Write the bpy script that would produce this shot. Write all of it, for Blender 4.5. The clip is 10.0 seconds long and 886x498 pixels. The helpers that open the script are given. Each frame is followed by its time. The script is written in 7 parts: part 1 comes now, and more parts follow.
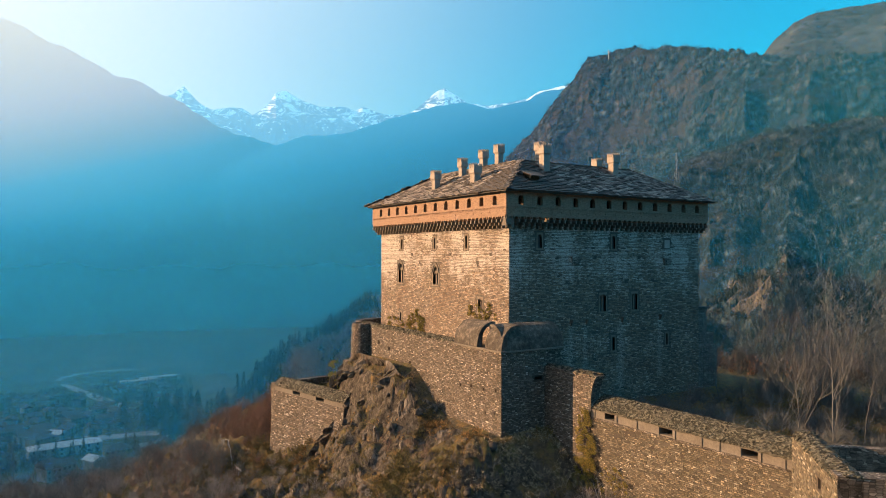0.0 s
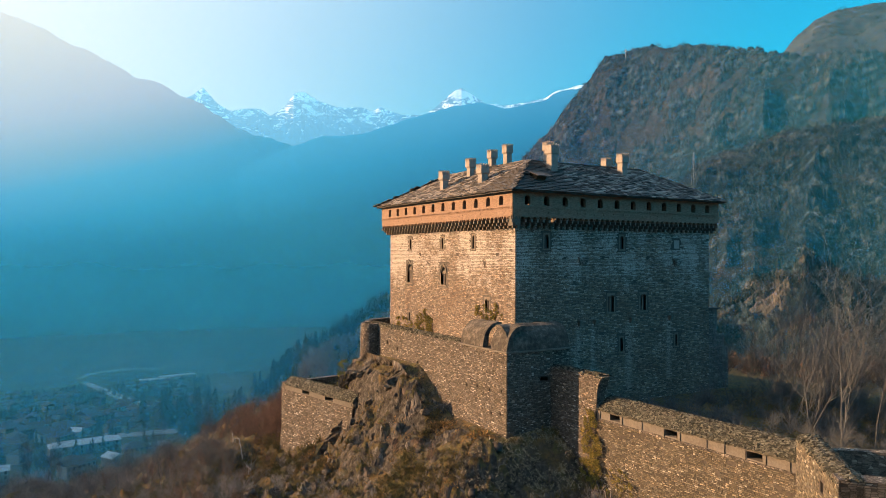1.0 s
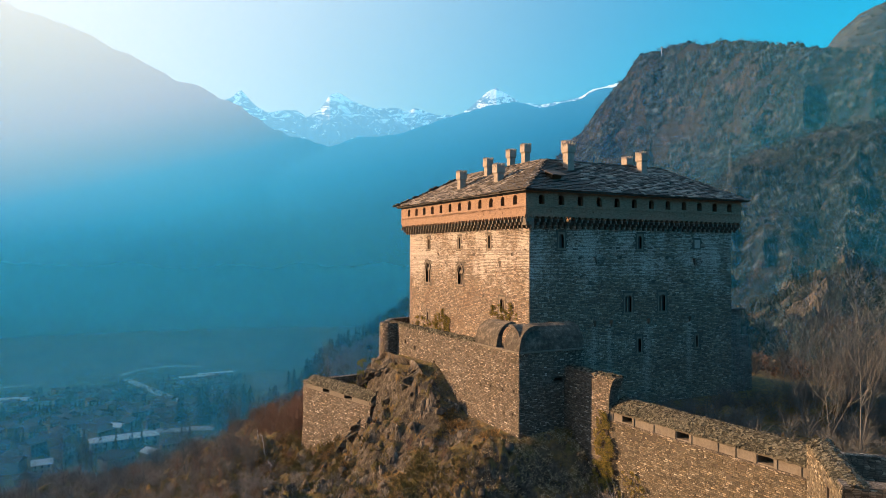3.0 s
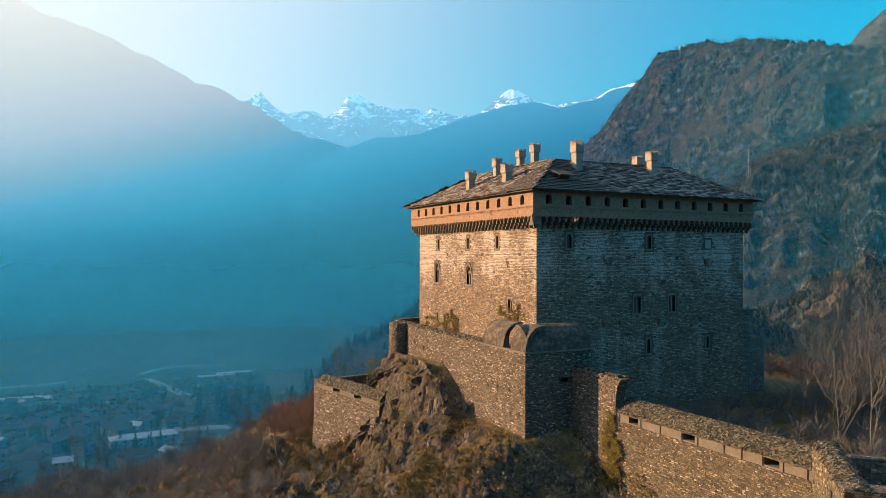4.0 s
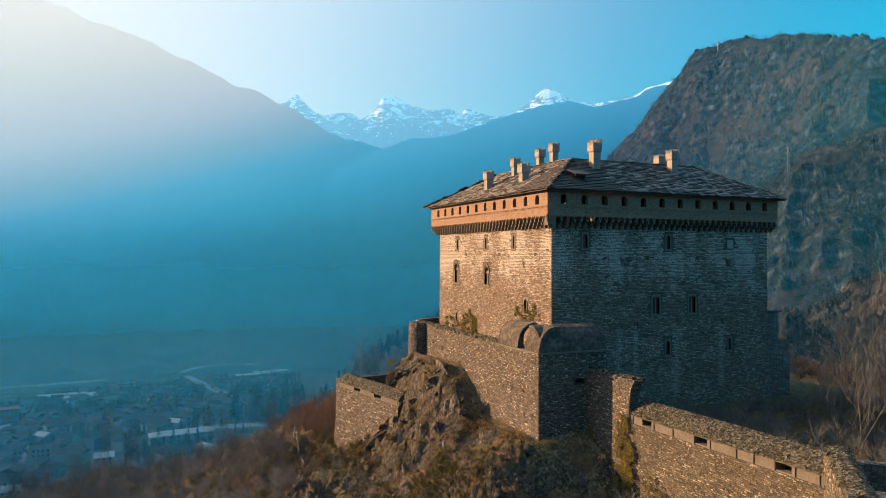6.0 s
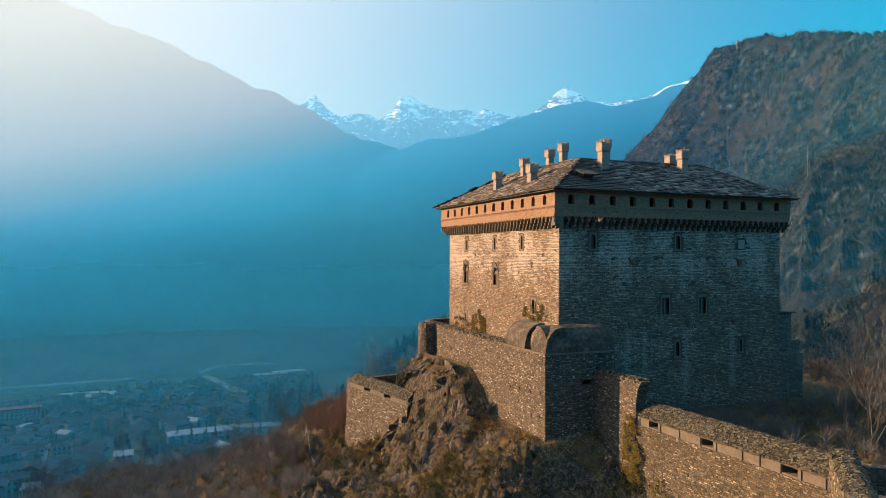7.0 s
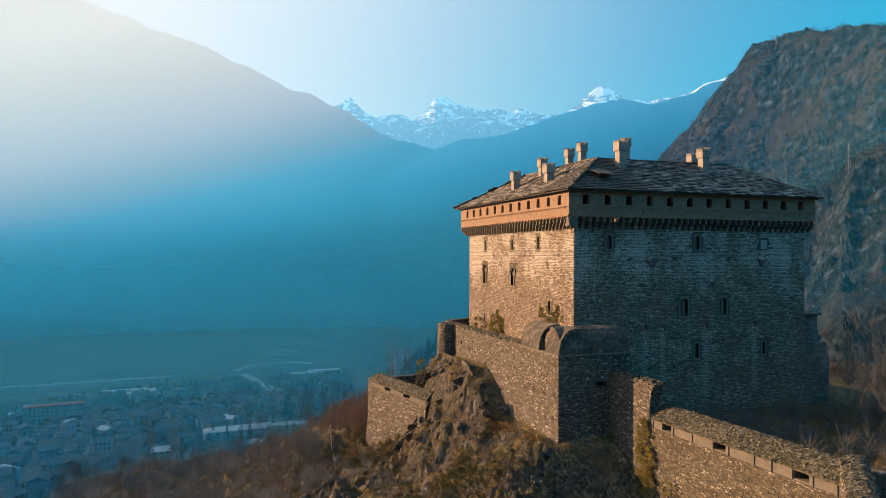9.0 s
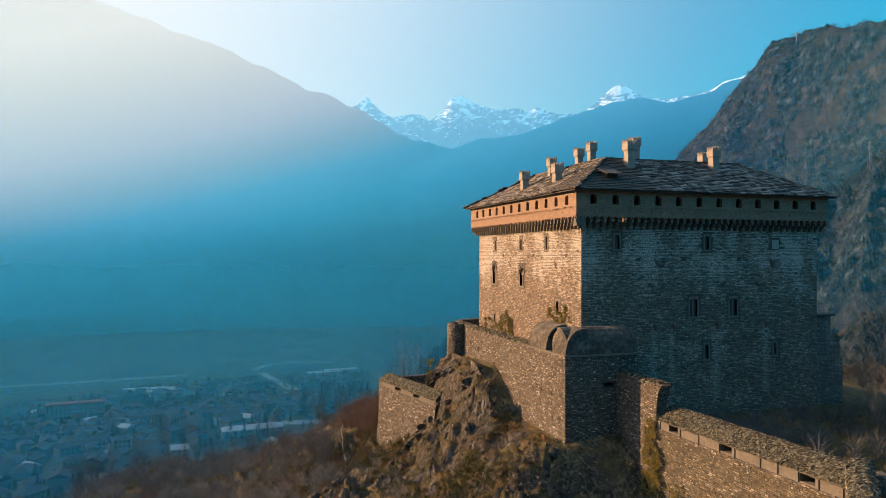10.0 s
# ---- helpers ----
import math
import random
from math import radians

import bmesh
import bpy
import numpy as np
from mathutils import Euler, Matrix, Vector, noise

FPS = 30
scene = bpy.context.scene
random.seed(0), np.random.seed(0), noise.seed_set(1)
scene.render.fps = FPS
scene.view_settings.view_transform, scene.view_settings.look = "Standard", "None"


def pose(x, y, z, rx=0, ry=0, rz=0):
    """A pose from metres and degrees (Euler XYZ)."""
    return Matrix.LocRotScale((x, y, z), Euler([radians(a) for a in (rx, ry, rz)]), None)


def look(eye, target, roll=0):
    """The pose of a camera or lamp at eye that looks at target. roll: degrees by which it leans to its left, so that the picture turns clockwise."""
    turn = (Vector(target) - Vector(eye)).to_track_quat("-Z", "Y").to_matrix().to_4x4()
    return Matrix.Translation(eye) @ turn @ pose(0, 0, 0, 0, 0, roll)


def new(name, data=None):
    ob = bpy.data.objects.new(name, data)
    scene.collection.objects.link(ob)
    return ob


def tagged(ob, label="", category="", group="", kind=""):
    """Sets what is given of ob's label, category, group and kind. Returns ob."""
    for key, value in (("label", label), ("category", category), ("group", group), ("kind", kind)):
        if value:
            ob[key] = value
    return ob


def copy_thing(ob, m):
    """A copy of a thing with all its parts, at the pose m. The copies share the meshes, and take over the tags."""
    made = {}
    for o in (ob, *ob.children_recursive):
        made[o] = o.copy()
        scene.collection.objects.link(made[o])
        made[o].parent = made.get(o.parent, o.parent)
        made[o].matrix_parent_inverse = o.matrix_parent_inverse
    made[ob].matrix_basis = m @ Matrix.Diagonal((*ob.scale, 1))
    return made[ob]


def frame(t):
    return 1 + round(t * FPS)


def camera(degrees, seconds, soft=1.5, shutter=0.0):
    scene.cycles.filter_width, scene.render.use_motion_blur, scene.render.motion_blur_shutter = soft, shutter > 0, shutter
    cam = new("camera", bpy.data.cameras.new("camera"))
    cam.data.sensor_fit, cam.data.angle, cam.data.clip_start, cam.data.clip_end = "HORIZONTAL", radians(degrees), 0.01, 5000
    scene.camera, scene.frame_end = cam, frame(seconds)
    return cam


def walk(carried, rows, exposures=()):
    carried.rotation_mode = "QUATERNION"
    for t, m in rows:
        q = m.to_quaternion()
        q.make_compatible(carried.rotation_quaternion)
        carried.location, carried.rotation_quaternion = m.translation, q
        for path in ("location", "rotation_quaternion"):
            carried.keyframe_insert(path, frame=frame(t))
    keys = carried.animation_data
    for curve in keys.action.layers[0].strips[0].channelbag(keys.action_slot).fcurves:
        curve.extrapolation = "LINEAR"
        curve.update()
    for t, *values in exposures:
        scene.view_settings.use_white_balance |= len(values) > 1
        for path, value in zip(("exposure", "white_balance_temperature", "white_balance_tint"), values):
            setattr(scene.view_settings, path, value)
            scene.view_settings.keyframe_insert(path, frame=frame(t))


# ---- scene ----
cam = camera(64.7, 10.0, soft=0.7)
PATH = [
    (0, (-44.218, -58.970, 26.243), (-43.1738, -57.2637, 26.2594), 0.12),
    (0.5, (-43.744, -59.281, 26.259), (-42.7204, -57.5624, 26.2750), 0.14),
    (1, (-43.266, -59.582, 26.265), (-42.2637, -57.8509, 26.2814), 0.16),
    (1.5, (-42.785, -59.873, 26.264), (-41.8039, -58.1296, 26.2805), 0.17),
    (2, (-42.300, -60.154, 26.258), (-41.3414, -58.3991, 26.2741), 0.18),
    (2.5, (-41.813, -60.427, 26.248), (-40.8765, -58.6597, 26.2639), 0.19),
    (4, (-40.340, -61.195, 26.207), (-39.4707, -59.3935, 26.2240), 0.21),
    (4.5, (-39.846, -61.436, 26.194), (-38.9995, -59.6235, 26.2118), 0.22),
    (5, (-39.351, -61.670, 26.184), (-38.5274, -59.8470, 26.2017), 0.22),
    (5.5, (-38.855, -61.897, 26.177), (-38.0550, -60.0644, 26.1946), 0.22),
    (7, (-37.369, -62.546, 26.178), (-36.6384, -60.6846, 26.1969), 0.21),
    (7.5, (-36.875, -62.753, 26.188), (-36.1677, -60.8820, 26.2067), 0.20),
    (8, (-36.382, -62.955, 26.203), (-35.6982, -61.0756, 26.2213), 0.20),
    (8.5, (-35.891, -63.153, 26.222), (-35.2303, -61.2657, 26.2407), 0.19),
    (9, (-35.402, -63.348, 26.246), (-34.7645, -61.4528, 26.2646), 0.18),
    (9.5, (-34.915, -63.540, 26.275), (-34.3010, -61.6372, 26.2927), 0.16),
    (10, (-34.431, -63.730, 26.307), (-33.8403, -61.8195, 26.3246), 0.15),
]
walk(cam, [(t, look(eye, target, roll)) for t, eye, target, roll in PATH], [(0, 1.36), (5, 1.26), (10, 1.19)])

# ---- light ----
SUN_AZ, SUN_EL = 142.0, 16.0          # degrees from +x towards +y, and above the horizon
sun_dir = Vector((math.cos(radians(SUN_AZ)) * math.cos(radians(SUN_EL)),
                  math.sin(radians(SUN_AZ)) * math.cos(radians(SUN_EL)), math.sin(radians(SUN_EL))))
sun = new("sun", bpy.data.lights.new("sun", "SUN"))
sun.data.energy, sun.data.angle, sun.data.color = 6.25, radians(0.6), (1.0, 0.555, 0.265)
sun.matrix_world = look(sun_dir * 100, (0, 0, 0))

world = bpy.data.worlds.new("sky")
scene.world = world
world.use_nodes = True
wn, wl = world.node_tree.nodes, world.node_tree.links
sky = wn.new("ShaderNodeTexSky")
sky.sky_type, sky.sun_disc = "NISHITA", False
sky.sun_elevation, sky.sun_rotation = radians(SUN_EL), radians(90 - SUN_AZ)
sky.air_density, sky.dust_density, sky.ozone_density, sky.altitude = 1.2, 0.8, 2.0, 400
tint = wn.new("ShaderNodeMix")
tint.data_type, tint.blend_type = "RGBA", "MULTIPLY"
tint.inputs[0].default_value = 1.0
tint.inputs[7].default_value = (0.06, 0.97, 1.15, 1)
wl.new(sky.outputs[0], tint.inputs[6])
# the pale aureole of haze round the sun
aim = wn.new("ShaderNodeVectorMath")
aim.operation = "DOT_PRODUCT"
wl.new(wn.new("ShaderNodeTexCoord").outputs["Generated"], aim.inputs[0])
aim.inputs[1].default_value = sun_dir
halo = wn.new("ShaderNodeMapRange")
halo.interpolation_type = "SMOOTHSTEP"
for key, value in (("From Min", -0.29), ("From Max", 0.95), ("To Min", 0.0), ("To Max", 1.0)):
    halo.inputs[key].default_value = value
wl.new(aim.outputs["Value"], halo.inputs["Value"])
glow = wn.new("ShaderNodeMix")
glow.data_type = "RGBA"
wl.new(halo.outputs[0], glow.inputs[0])
wl.new(tint.outputs[2], glow.inputs[6])
ring_colour = wn.new("ShaderNodeMix")
ring_colour.data_type = "RGBA"
wl.new(halo.outputs[0], ring_colour.inputs[0])
ring_colour.inputs[6].default_value, ring_colour.inputs[7].default_value = (2.9, 4.0, 4.7, 1), (5.8, 5.3, 5.2, 1)
wl.new(ring_colour.outputs[2], glow.inputs[7])
wl.new(glow.outputs[2], wn["Background"].inputs[0])
wn["Background"].inputs[1].default_value = 0.092


# ---- materials ----
def mat(name):
    m = bpy.data.materials.new(name)
    m.use_nodes = True
    return m, m.node_tree.nodes, m.node_tree.links, m.node_tree.nodes["Principled BSDF"]


def ramp(nodes, links, source, stops):
    r = nodes.new("ShaderNodeValToRGB")
    while len(r.color_ramp.elements) < len(stops):
        r.color_ramp.elements.new(0.5)
    for e, (p, c) in zip(r.color_ramp.elements, stops):
        e.position, e.color = p, (*c, 1)
    links.new(source, r.inputs[0])
    return r.outputs[0]


def noise_tex(nodes, links, vec, scale, detail=5, rough=0.6, distort=0.0):
    n = nodes.new("ShaderNodeTexNoise")
    n.inputs["Scale"].default_value, n.inputs["Detail"].default_value = scale, detail
    n.inputs["Roughness"].default_value, n.inputs["Distortion"].default_value = rough, distort
    links.new(vec, n.inputs["Vector"])
    return n.outputs["Fac"]


def mix(nodes, links, fac, a, b, blend="MIX"):
    m = nodes.new("ShaderNodeMix")
    m.data_type, m.blend_type = "RGBA", blend
    for sock, v in ((m.inputs[0], fac), (m.inputs[6], a), (m.inputs[7], b)):
        if isinstance(v, (int, float)):
            sock.default_value = v
        elif isinstance(v, tuple):
            sock.default_value = (*v, 1)
        else:
            links.new(v, sock)
    return m.outputs[2]


def math_node(nodes, links, op, a, b=0.0, c=None):
    m = nodes.new("ShaderNodeMath")
    m.operation = op
    for sock, v in zip(m.inputs, (a, b, c)):
        if v is None:
            continue
        if isinstance(v, (int, float)):
            sock.default_value = v
        else:
            links.new(v, sock)
    return m.outputs[0]


def bump(nodes, links, bsdf, height, strength, distance):
    b = nodes.new("ShaderNodeBump")
    b.inputs["Strength"].default_value, b.inputs["Distance"].default_value = strength, distance
    links.new(height, b.inputs["Height"])
    links.new(b.outputs[0], bsdf.inputs["Normal"])


def position(nodes):
    return nodes.new("ShaderNodeNewGeometry").outputs["Position"]


def masonry(name, dark, mid, light, mortar, course=0.22, length=0.5, relief=0.05, stain=(0.10, 0.085, 0.07), stain_amount=0.5, lime=0.0, coursed=False, chalk=()):
    """Roughly coursed rubble: uneven stones by a stretched cell texture, mortar joints, weather stains and runs."""
    m, n, l, bsdf = mat(name)
    uv = n.new("ShaderNodeTexCoord").outputs["UV"]
    pos = position(n)
    warp = n.new("ShaderNodeTexNoise")
    warp.inputs["Scale"].default_value, warp.inputs["Detail"].default_value = 1.3, 3
    l.new(uv, warp.inputs["Vector"])
    add = n.new("ShaderNodeVectorMath")
    add.operation = "MULTIPLY_ADD"
    l.new(warp.outputs["Color"], add.inputs[0])
    add.inputs[1].default_value = (0.5, 0.22, 0)
    l.new(uv, add.inputs[2])
    mapping = n.new("ShaderNodeMapping")
    mapping.inputs["Scale"].default_value = (1 / length, 1 / course, 1)
    l.new(add.outputs[0], mapping.inputs[0])
    cells = n.new("ShaderNodeTexVoronoi")
    cells.voronoi_dimensions, cells.inputs["Scale"].default_value, cells.inputs["Randomness"].default_value = "2D", 1.0, 0.66
    l.new(mapping.outputs[0], cells.inputs["Vector"])
    edge = n.new("ShaderNodeTexVoronoi")
    edge.voronoi_dimensions, edge.feature = "2D", "DISTANCE_TO_EDGE"
    edge.inputs["Scale"].default_value, edge.inputs["Randomness"].default_value = 1.0, 0.66
    l.new(mapping.outputs[0], edge.inputs["Vector"])
    sep = n.new("ShaderNodeSeparateColor")
    l.new(cells.outputs["Color"], sep.inputs[0])
    bed = None
    if coursed:
        # level beds between the courses, a little wavy
        wav = n.new("ShaderNodeVectorMath")
        wav.operation = "MULTIPLY_ADD"
        l.new(warp.outputs["Color"], wav.inputs[0])
        wav.inputs[1].default_value = (0.6, 0.16, 0)
        l.new(uv, wav.inputs[2])
        rows_t = n.new("ShaderNodeTexBrick")
        rows_t.inputs["Color1"].default_value, rows_t.inputs["Color2"].default_value = (0, 0, 0, 1), (1, 1, 1, 1)
        rows_t.inputs["Scale"].default_value, rows_t.inputs["Mortar Size"].default_value = 1.0, 0.028
        rows_t.inputs["Mortar Smooth"].default_value = 0.3
        rows_t.inputs["Brick Width"].default_value, rows_t.inputs["Row Height"].default_value = 1.5, 0.15
        l.new(wav.outputs[0], rows_t.inputs["Vector"])
        bed = rows_t
    stone = ramp(n, l, sep.outputs[0], [(0.0, dark), (0.45, mid), (0.82, tuple(1.25 * c for c in mid)), (1.0, light)])
    grain = noise_tex(n, l, pos, 9.0, 6, 0.7)
    stone = mix(n, l, 0.55, stone, ramp(n, l, grain, [(0.25, (0.25, 0.25, 0.25)), (0.75, (1.0, 1.0, 1.0))]), "MULTIPLY")
    joint = ramp(n, l, edge.outputs["Distance"], [(0.02, (0, 0, 0)), (0.11, (1, 1, 1))])
    if bed:
        sep_b = n.new("ShaderNodeSeparateColor")
        l.new(bed.outputs["Color"], sep_b.inputs[0])
        stone = mix(n, l, 0.5 * coursed, stone, ramp(n, l, sep_b.outputs[0], [(0.0, dark), (0.5, mid), (1.0, light)]))
        broken = ramp(n, l, noise_tex(n, l, uv, 1.1, 4, 0.6), [(0.35, (0, 0, 0)), (0.6, (1, 1, 1))])
        joint = math_node(n, l, "MULTIPLY", joint, math_node(n, l, "SUBTRACT", 1.0, math_node(n, l, "MULTIPLY", bed.outputs["Fac"], math_node(n, l, "MULTIPLY", broken, float(coursed)))))
    col = mix(n, l, joint, mortar, stone)
    patch = noise_tex(n, l, pos, 0.22, 5, 0.62, 0.6)
    runs_map = n.new("ShaderNodeMapping")
    runs_map.inputs["Scale"].default_value = (0.9, 0.9, 0.10)
    l.new(pos, runs_map.inputs[0])
    runs = noise_tex(n, l, runs_map.outputs[0], 0.8, 4, 0.6)
    blot = math_node(n, l, "MULTIPLY", math_node(n, l, "ADD", patch, runs), 0.5)
    blot = ramp(n, l, blot, [(0.44, (0, 0, 0)), (0.62, (1, 1, 1))])
    blot = math_node(n, l, "MULTIPLY", blot, stain_amount)
    col = mix(n, l, blot, col, mix(n, l, 0.35, stain, col))
    pale = ramp(n, l, noise_tex(n, l, pos, 0.5, 6, 0.7), [(0.56, (0, 0, 0)), (0.72, (1, 1, 1))])
    col = mix(n, l, math_node(n, l, "MULTIPLY", pale, 0.35), col, light)
    if lime:
        # remains of a lime coat: broken flecks high on the wall and narrow runs below
        sep_p = n.new("ShaderNodeSeparateXYZ")
        l.new(pos, sep_p.inputs[0])
        high = n.new("ShaderNodeMapRange")
        for key, value in (("From Min", 21.2), ("From Max", 25.6), ("To Min", -0.10), ("To Max", -0.005)):
            high.inputs[key].default_value = value
        l.new(sep_p.outputs[2], high.inputs["Value"])
        run_map = n.new("ShaderNodeMapping")
        run_map.inputs["Scale"].default_value = (1.0, 1.0, 0.16)
        l.new(pos, run_map.inputs[0])
        run_n = noise_tex(n, l, run_map.outputs[0], 0.75, 5, 0.65)
        bed_map = n.new("ShaderNodeMapping")
        bed_map.inputs["Scale"].default_value = (0.55, 2.4, 1)
        l.new(uv, bed_map.inputs[0])
        fleck = noise_tex(n, l, bed_map.outputs[0], 3.0, 6, 0.8)
        cover = math_node(n, l, "ADD", math_node(n, l, "ADD", math_node(n, l, "MULTIPLY", run_n, 0.45), math_node(n, l, "MULTIPLY", fleck, 0.6)), high.outputs[0])
        coat = ramp(n, l, cover, [(0.51, (0, 0, 0)), (0.59, (1, 1, 1))])
        # long chalky runs washed down from the eaves and the window sills
        wash_map = n.new("ShaderNodeMapping")
        wash_map.inputs["Scale"].default_value = (1.0, 1.0, 0.07)
        l.new(pos, wash_map.inputs[0])
        wash = noise_tex(n, l, wash_map.outputs[0], 0.62, 5, 0.7, 0.3)
        wash = ramp(n, l, math_node(n, l, "ADD", wash, math_node(n, l, "MULTIPLY", math_node(n, l, "SUBTRACT", fleck, 0.5), 0.35)), [(0.56, (0, 0, 0)), (0.70, (0.3, 0.3, 0.3))])
        coat = math_node(n, l, "MAXIMUM", coat, wash)
        for at, half, top, foot in chalk:
            # a chalky run below a console: ragged at the sides, fading downwards
            off = math_node(n, l, "ABSOLUTE", math_node(n, l, "SUBTRACT", sep_p.outputs[0], at))
            off = math_node(n, l, "MULTIPLY_ADD", math_node(n, l, "SUBTRACT", fleck, 0.5), half * 2.2, off)
            body = ramp(n, l, math_node(n, l, "DIVIDE", off, half), [(0.2, (0.6, 0.6, 0.6)), (1.0, (0, 0, 0))])
            fall = n.new("ShaderNodeMapRange")
            for key, value in (("From Min", foot), ("From Max", top), ("To Min", 0.35), ("To Max", 1.0)):
                fall.inputs[key].default_value = value
            l.new(sep_p.outputs[2], fall.inputs["Value"])
            below = math_node(n, l, "MULTIPLY", math_node(n, l, "LESS_THAN", sep_p.outputs[2], top), math_node(n, l, "GREATER_THAN", sep_p.outputs[2], foot))
            run = math_node(n, l, "MULTIPLY", math_node(n, l, "MULTIPLY", body, fall.outputs[0]), below)
            run = math_node(n, l, "MULTIPLY", run, math_node(n, l, "MULTIPLY_ADD", fleck, 1.2, 0.1))
            coat = math_node(n, l, "MAXIMUM", coat, run)
        col = mix(n, l, math_node(n, l, "MULTIPLY", coat, lime), col, (0.52, 0.505, 0.475))
    l.new(col, bsdf.inputs["Base Color"])
    bsdf.inputs["Roughness"].default_value = 0.93
    h = math_node(n, l, "MULTIPLY_ADD", joint, 0.6, math_node(n, l, "MULTIPLY", math_node(n, l, "ADD", sep.outputs[1], grain), 0.45))
    bump(n, l, bsdf, h, 1.0, relief)
    return m


def fieldstone(name, dark, mid, light, stain=(0.09, 0.07, 0.055), stain_amount=0.45, lime=0.0, chalk=(), moss=0.0):
    """Single building stones, each of its own tone, weathered together in broad patches."""
    m, n, l, bsdf = mat(name)
    pos = position(n)
    geo, info = n.new("ShaderNodeNewGeometry"), n.new("ShaderNodeObjectInfo")
    tone = math_node(n, l, "FRACT", math_node(n, l, "ADD", geo.outputs["Random Per Island"], info.outputs["Random"]))
    col = ramp(n, l, tone, [(0.0, dark), (0.3, tuple(0.5 * (a + b) for a, b in zip(dark, mid))), (0.62, mid), (0.88, tuple(1.35 * c for c in mid)), (1.0, light)])
    hue = math_node(n, l, "FRACT", math_node(n, l, "MULTIPLY", tone, 7.3))
    col = mix(n, l, 0.6, col, ramp(n, l, hue, [(0.0, (0.86, 0.92, 1.0)), (0.5, (1.0, 1.0, 1.0)), (1.0, (1.0, 0.84, 0.66))]), "MULTIPLY")
    grain = noise_tex(n, l, pos, 8.0, 6, 0.75)
    col = mix(n, l, 0.6, col, ramp(n, l, grain, [(0.25, (0.3, 0.3, 0.3)), (0.7, (1.0, 1.0, 1.0))]), "MULTIPLY")
    patch = noise_tex(n, l, pos, 0.28, 6, 0.66, 0.5)
    drip = n.new("ShaderNodeMapping")
    drip.inputs["Scale"].default_value = (1.0, 1.0, 0.14)
    l.new(pos, drip.inputs[0])
    runs = noise_tex(n, l, drip.outputs[0], 0.9, 5, 0.65)
    blot = math_node(n, l, "MULTIPLY_ADD", patch, 0.68, math_node(n, l, "MULTIPLY", runs, 0.32))
    blot = ramp(n, l, blot, [(0.46, (0, 0, 0)), (0.62, (1, 1, 1))])
    col = mix(n, l, math_node(n, l, "MULTIPLY", blot, stain_amount), col, mix(n, l, 0.3, stain, col))
    if moss:
        green = ramp(n, l, noise_tex(n, l, pos, 0.7, 6, 0.7), [(0.55, (0, 0, 0)), (0.7, (1, 1, 1))])
        col = mix(n, l, math_node(n, l, "MULTIPLY", green, moss), col, (0.07, 0.07, 0.03))
    if lime:
        # remains of a lime coat in ragged patches and level smears along the beds
        sep_p = n.new("ShaderNodeSeparateXYZ")
        l.new(pos, sep_p.inputs[0])
        beds = n.new("ShaderNodeMapping")
        beds.inputs["Scale"].default_value = (0.5, 0.5, 2.2)
        l.new(pos, beds.inputs[0])
        smear = noise_tex(n, l, beds.outputs[0], 2.2, 6, 0.78)
        broad = noise_tex(n, l, pos, 0.17, 5, 0.6, 0.4)
        high = n.new("ShaderNodeMapRange")
        for key, value in (("From Min", 20.5), ("From Max", 25.5), ("To Min", -0.10), ("To Max", 0.02)):
            high.inputs[key].default_value = value
        l.new(sep_p.outputs[2], high.inputs["Value"])
        cover = math_node(n, l, "ADD", math_node(n, l, "ADD", math_node(n, l, "MULTIPLY", smear, 0.5), math_node(n, l, "MULTIPLY", broad, 0.42)), math_node(n, l, "MULTIPLY_ADD", runs, 0.12, high.outputs[0]))
        coat = ramp(n, l, cover, [(0.487, (0, 0, 0)), (0.55, (1, 1, 1))])
        for at, half, top, foot in chalk:
            off = math_node(n, l, "ABSOLUTE", math_node(n, l, "SUBTRACT", sep_p.outputs[0], at))
            off = math_node(n, l, "MULTIPLY_ADD", math_node(n, l, "SUBTRACT", smear, 0.5), half * 2.6, off)
            body = ramp(n, l, math_node(n, l, "DIVIDE", off, half), [(0.2, (0.6, 0.6, 0.6)), (1.0, (0, 0, 0))])
            below = math_node(n, l, "MULTIPLY", math_node(n, l, "LESS_THAN", sep_p.outputs[2], top), math_node(n, l, "GREATER_THAN", sep_p.outputs[2], foot))
            coat = math_node(n, l, "MAXIMUM", coat, math_node(n, l, "MULTIPLY", math_node(n, l, "MULTIPLY", body, below), math_node(n, l, "MULTIPLY_ADD", smear, 1.4, 0.0)))
        col = mix(n, l, math_node(n, l, "MULTIPLY", coat, lime), col, (0.50, 0.485, 0.455))
    l.new(col, bsdf.inputs["Base Color"])
    bsdf.inputs["Roughness"].default_value = 0.94
    bump(n, l, bsdf, grain, 0.8, 0.03)
    return m


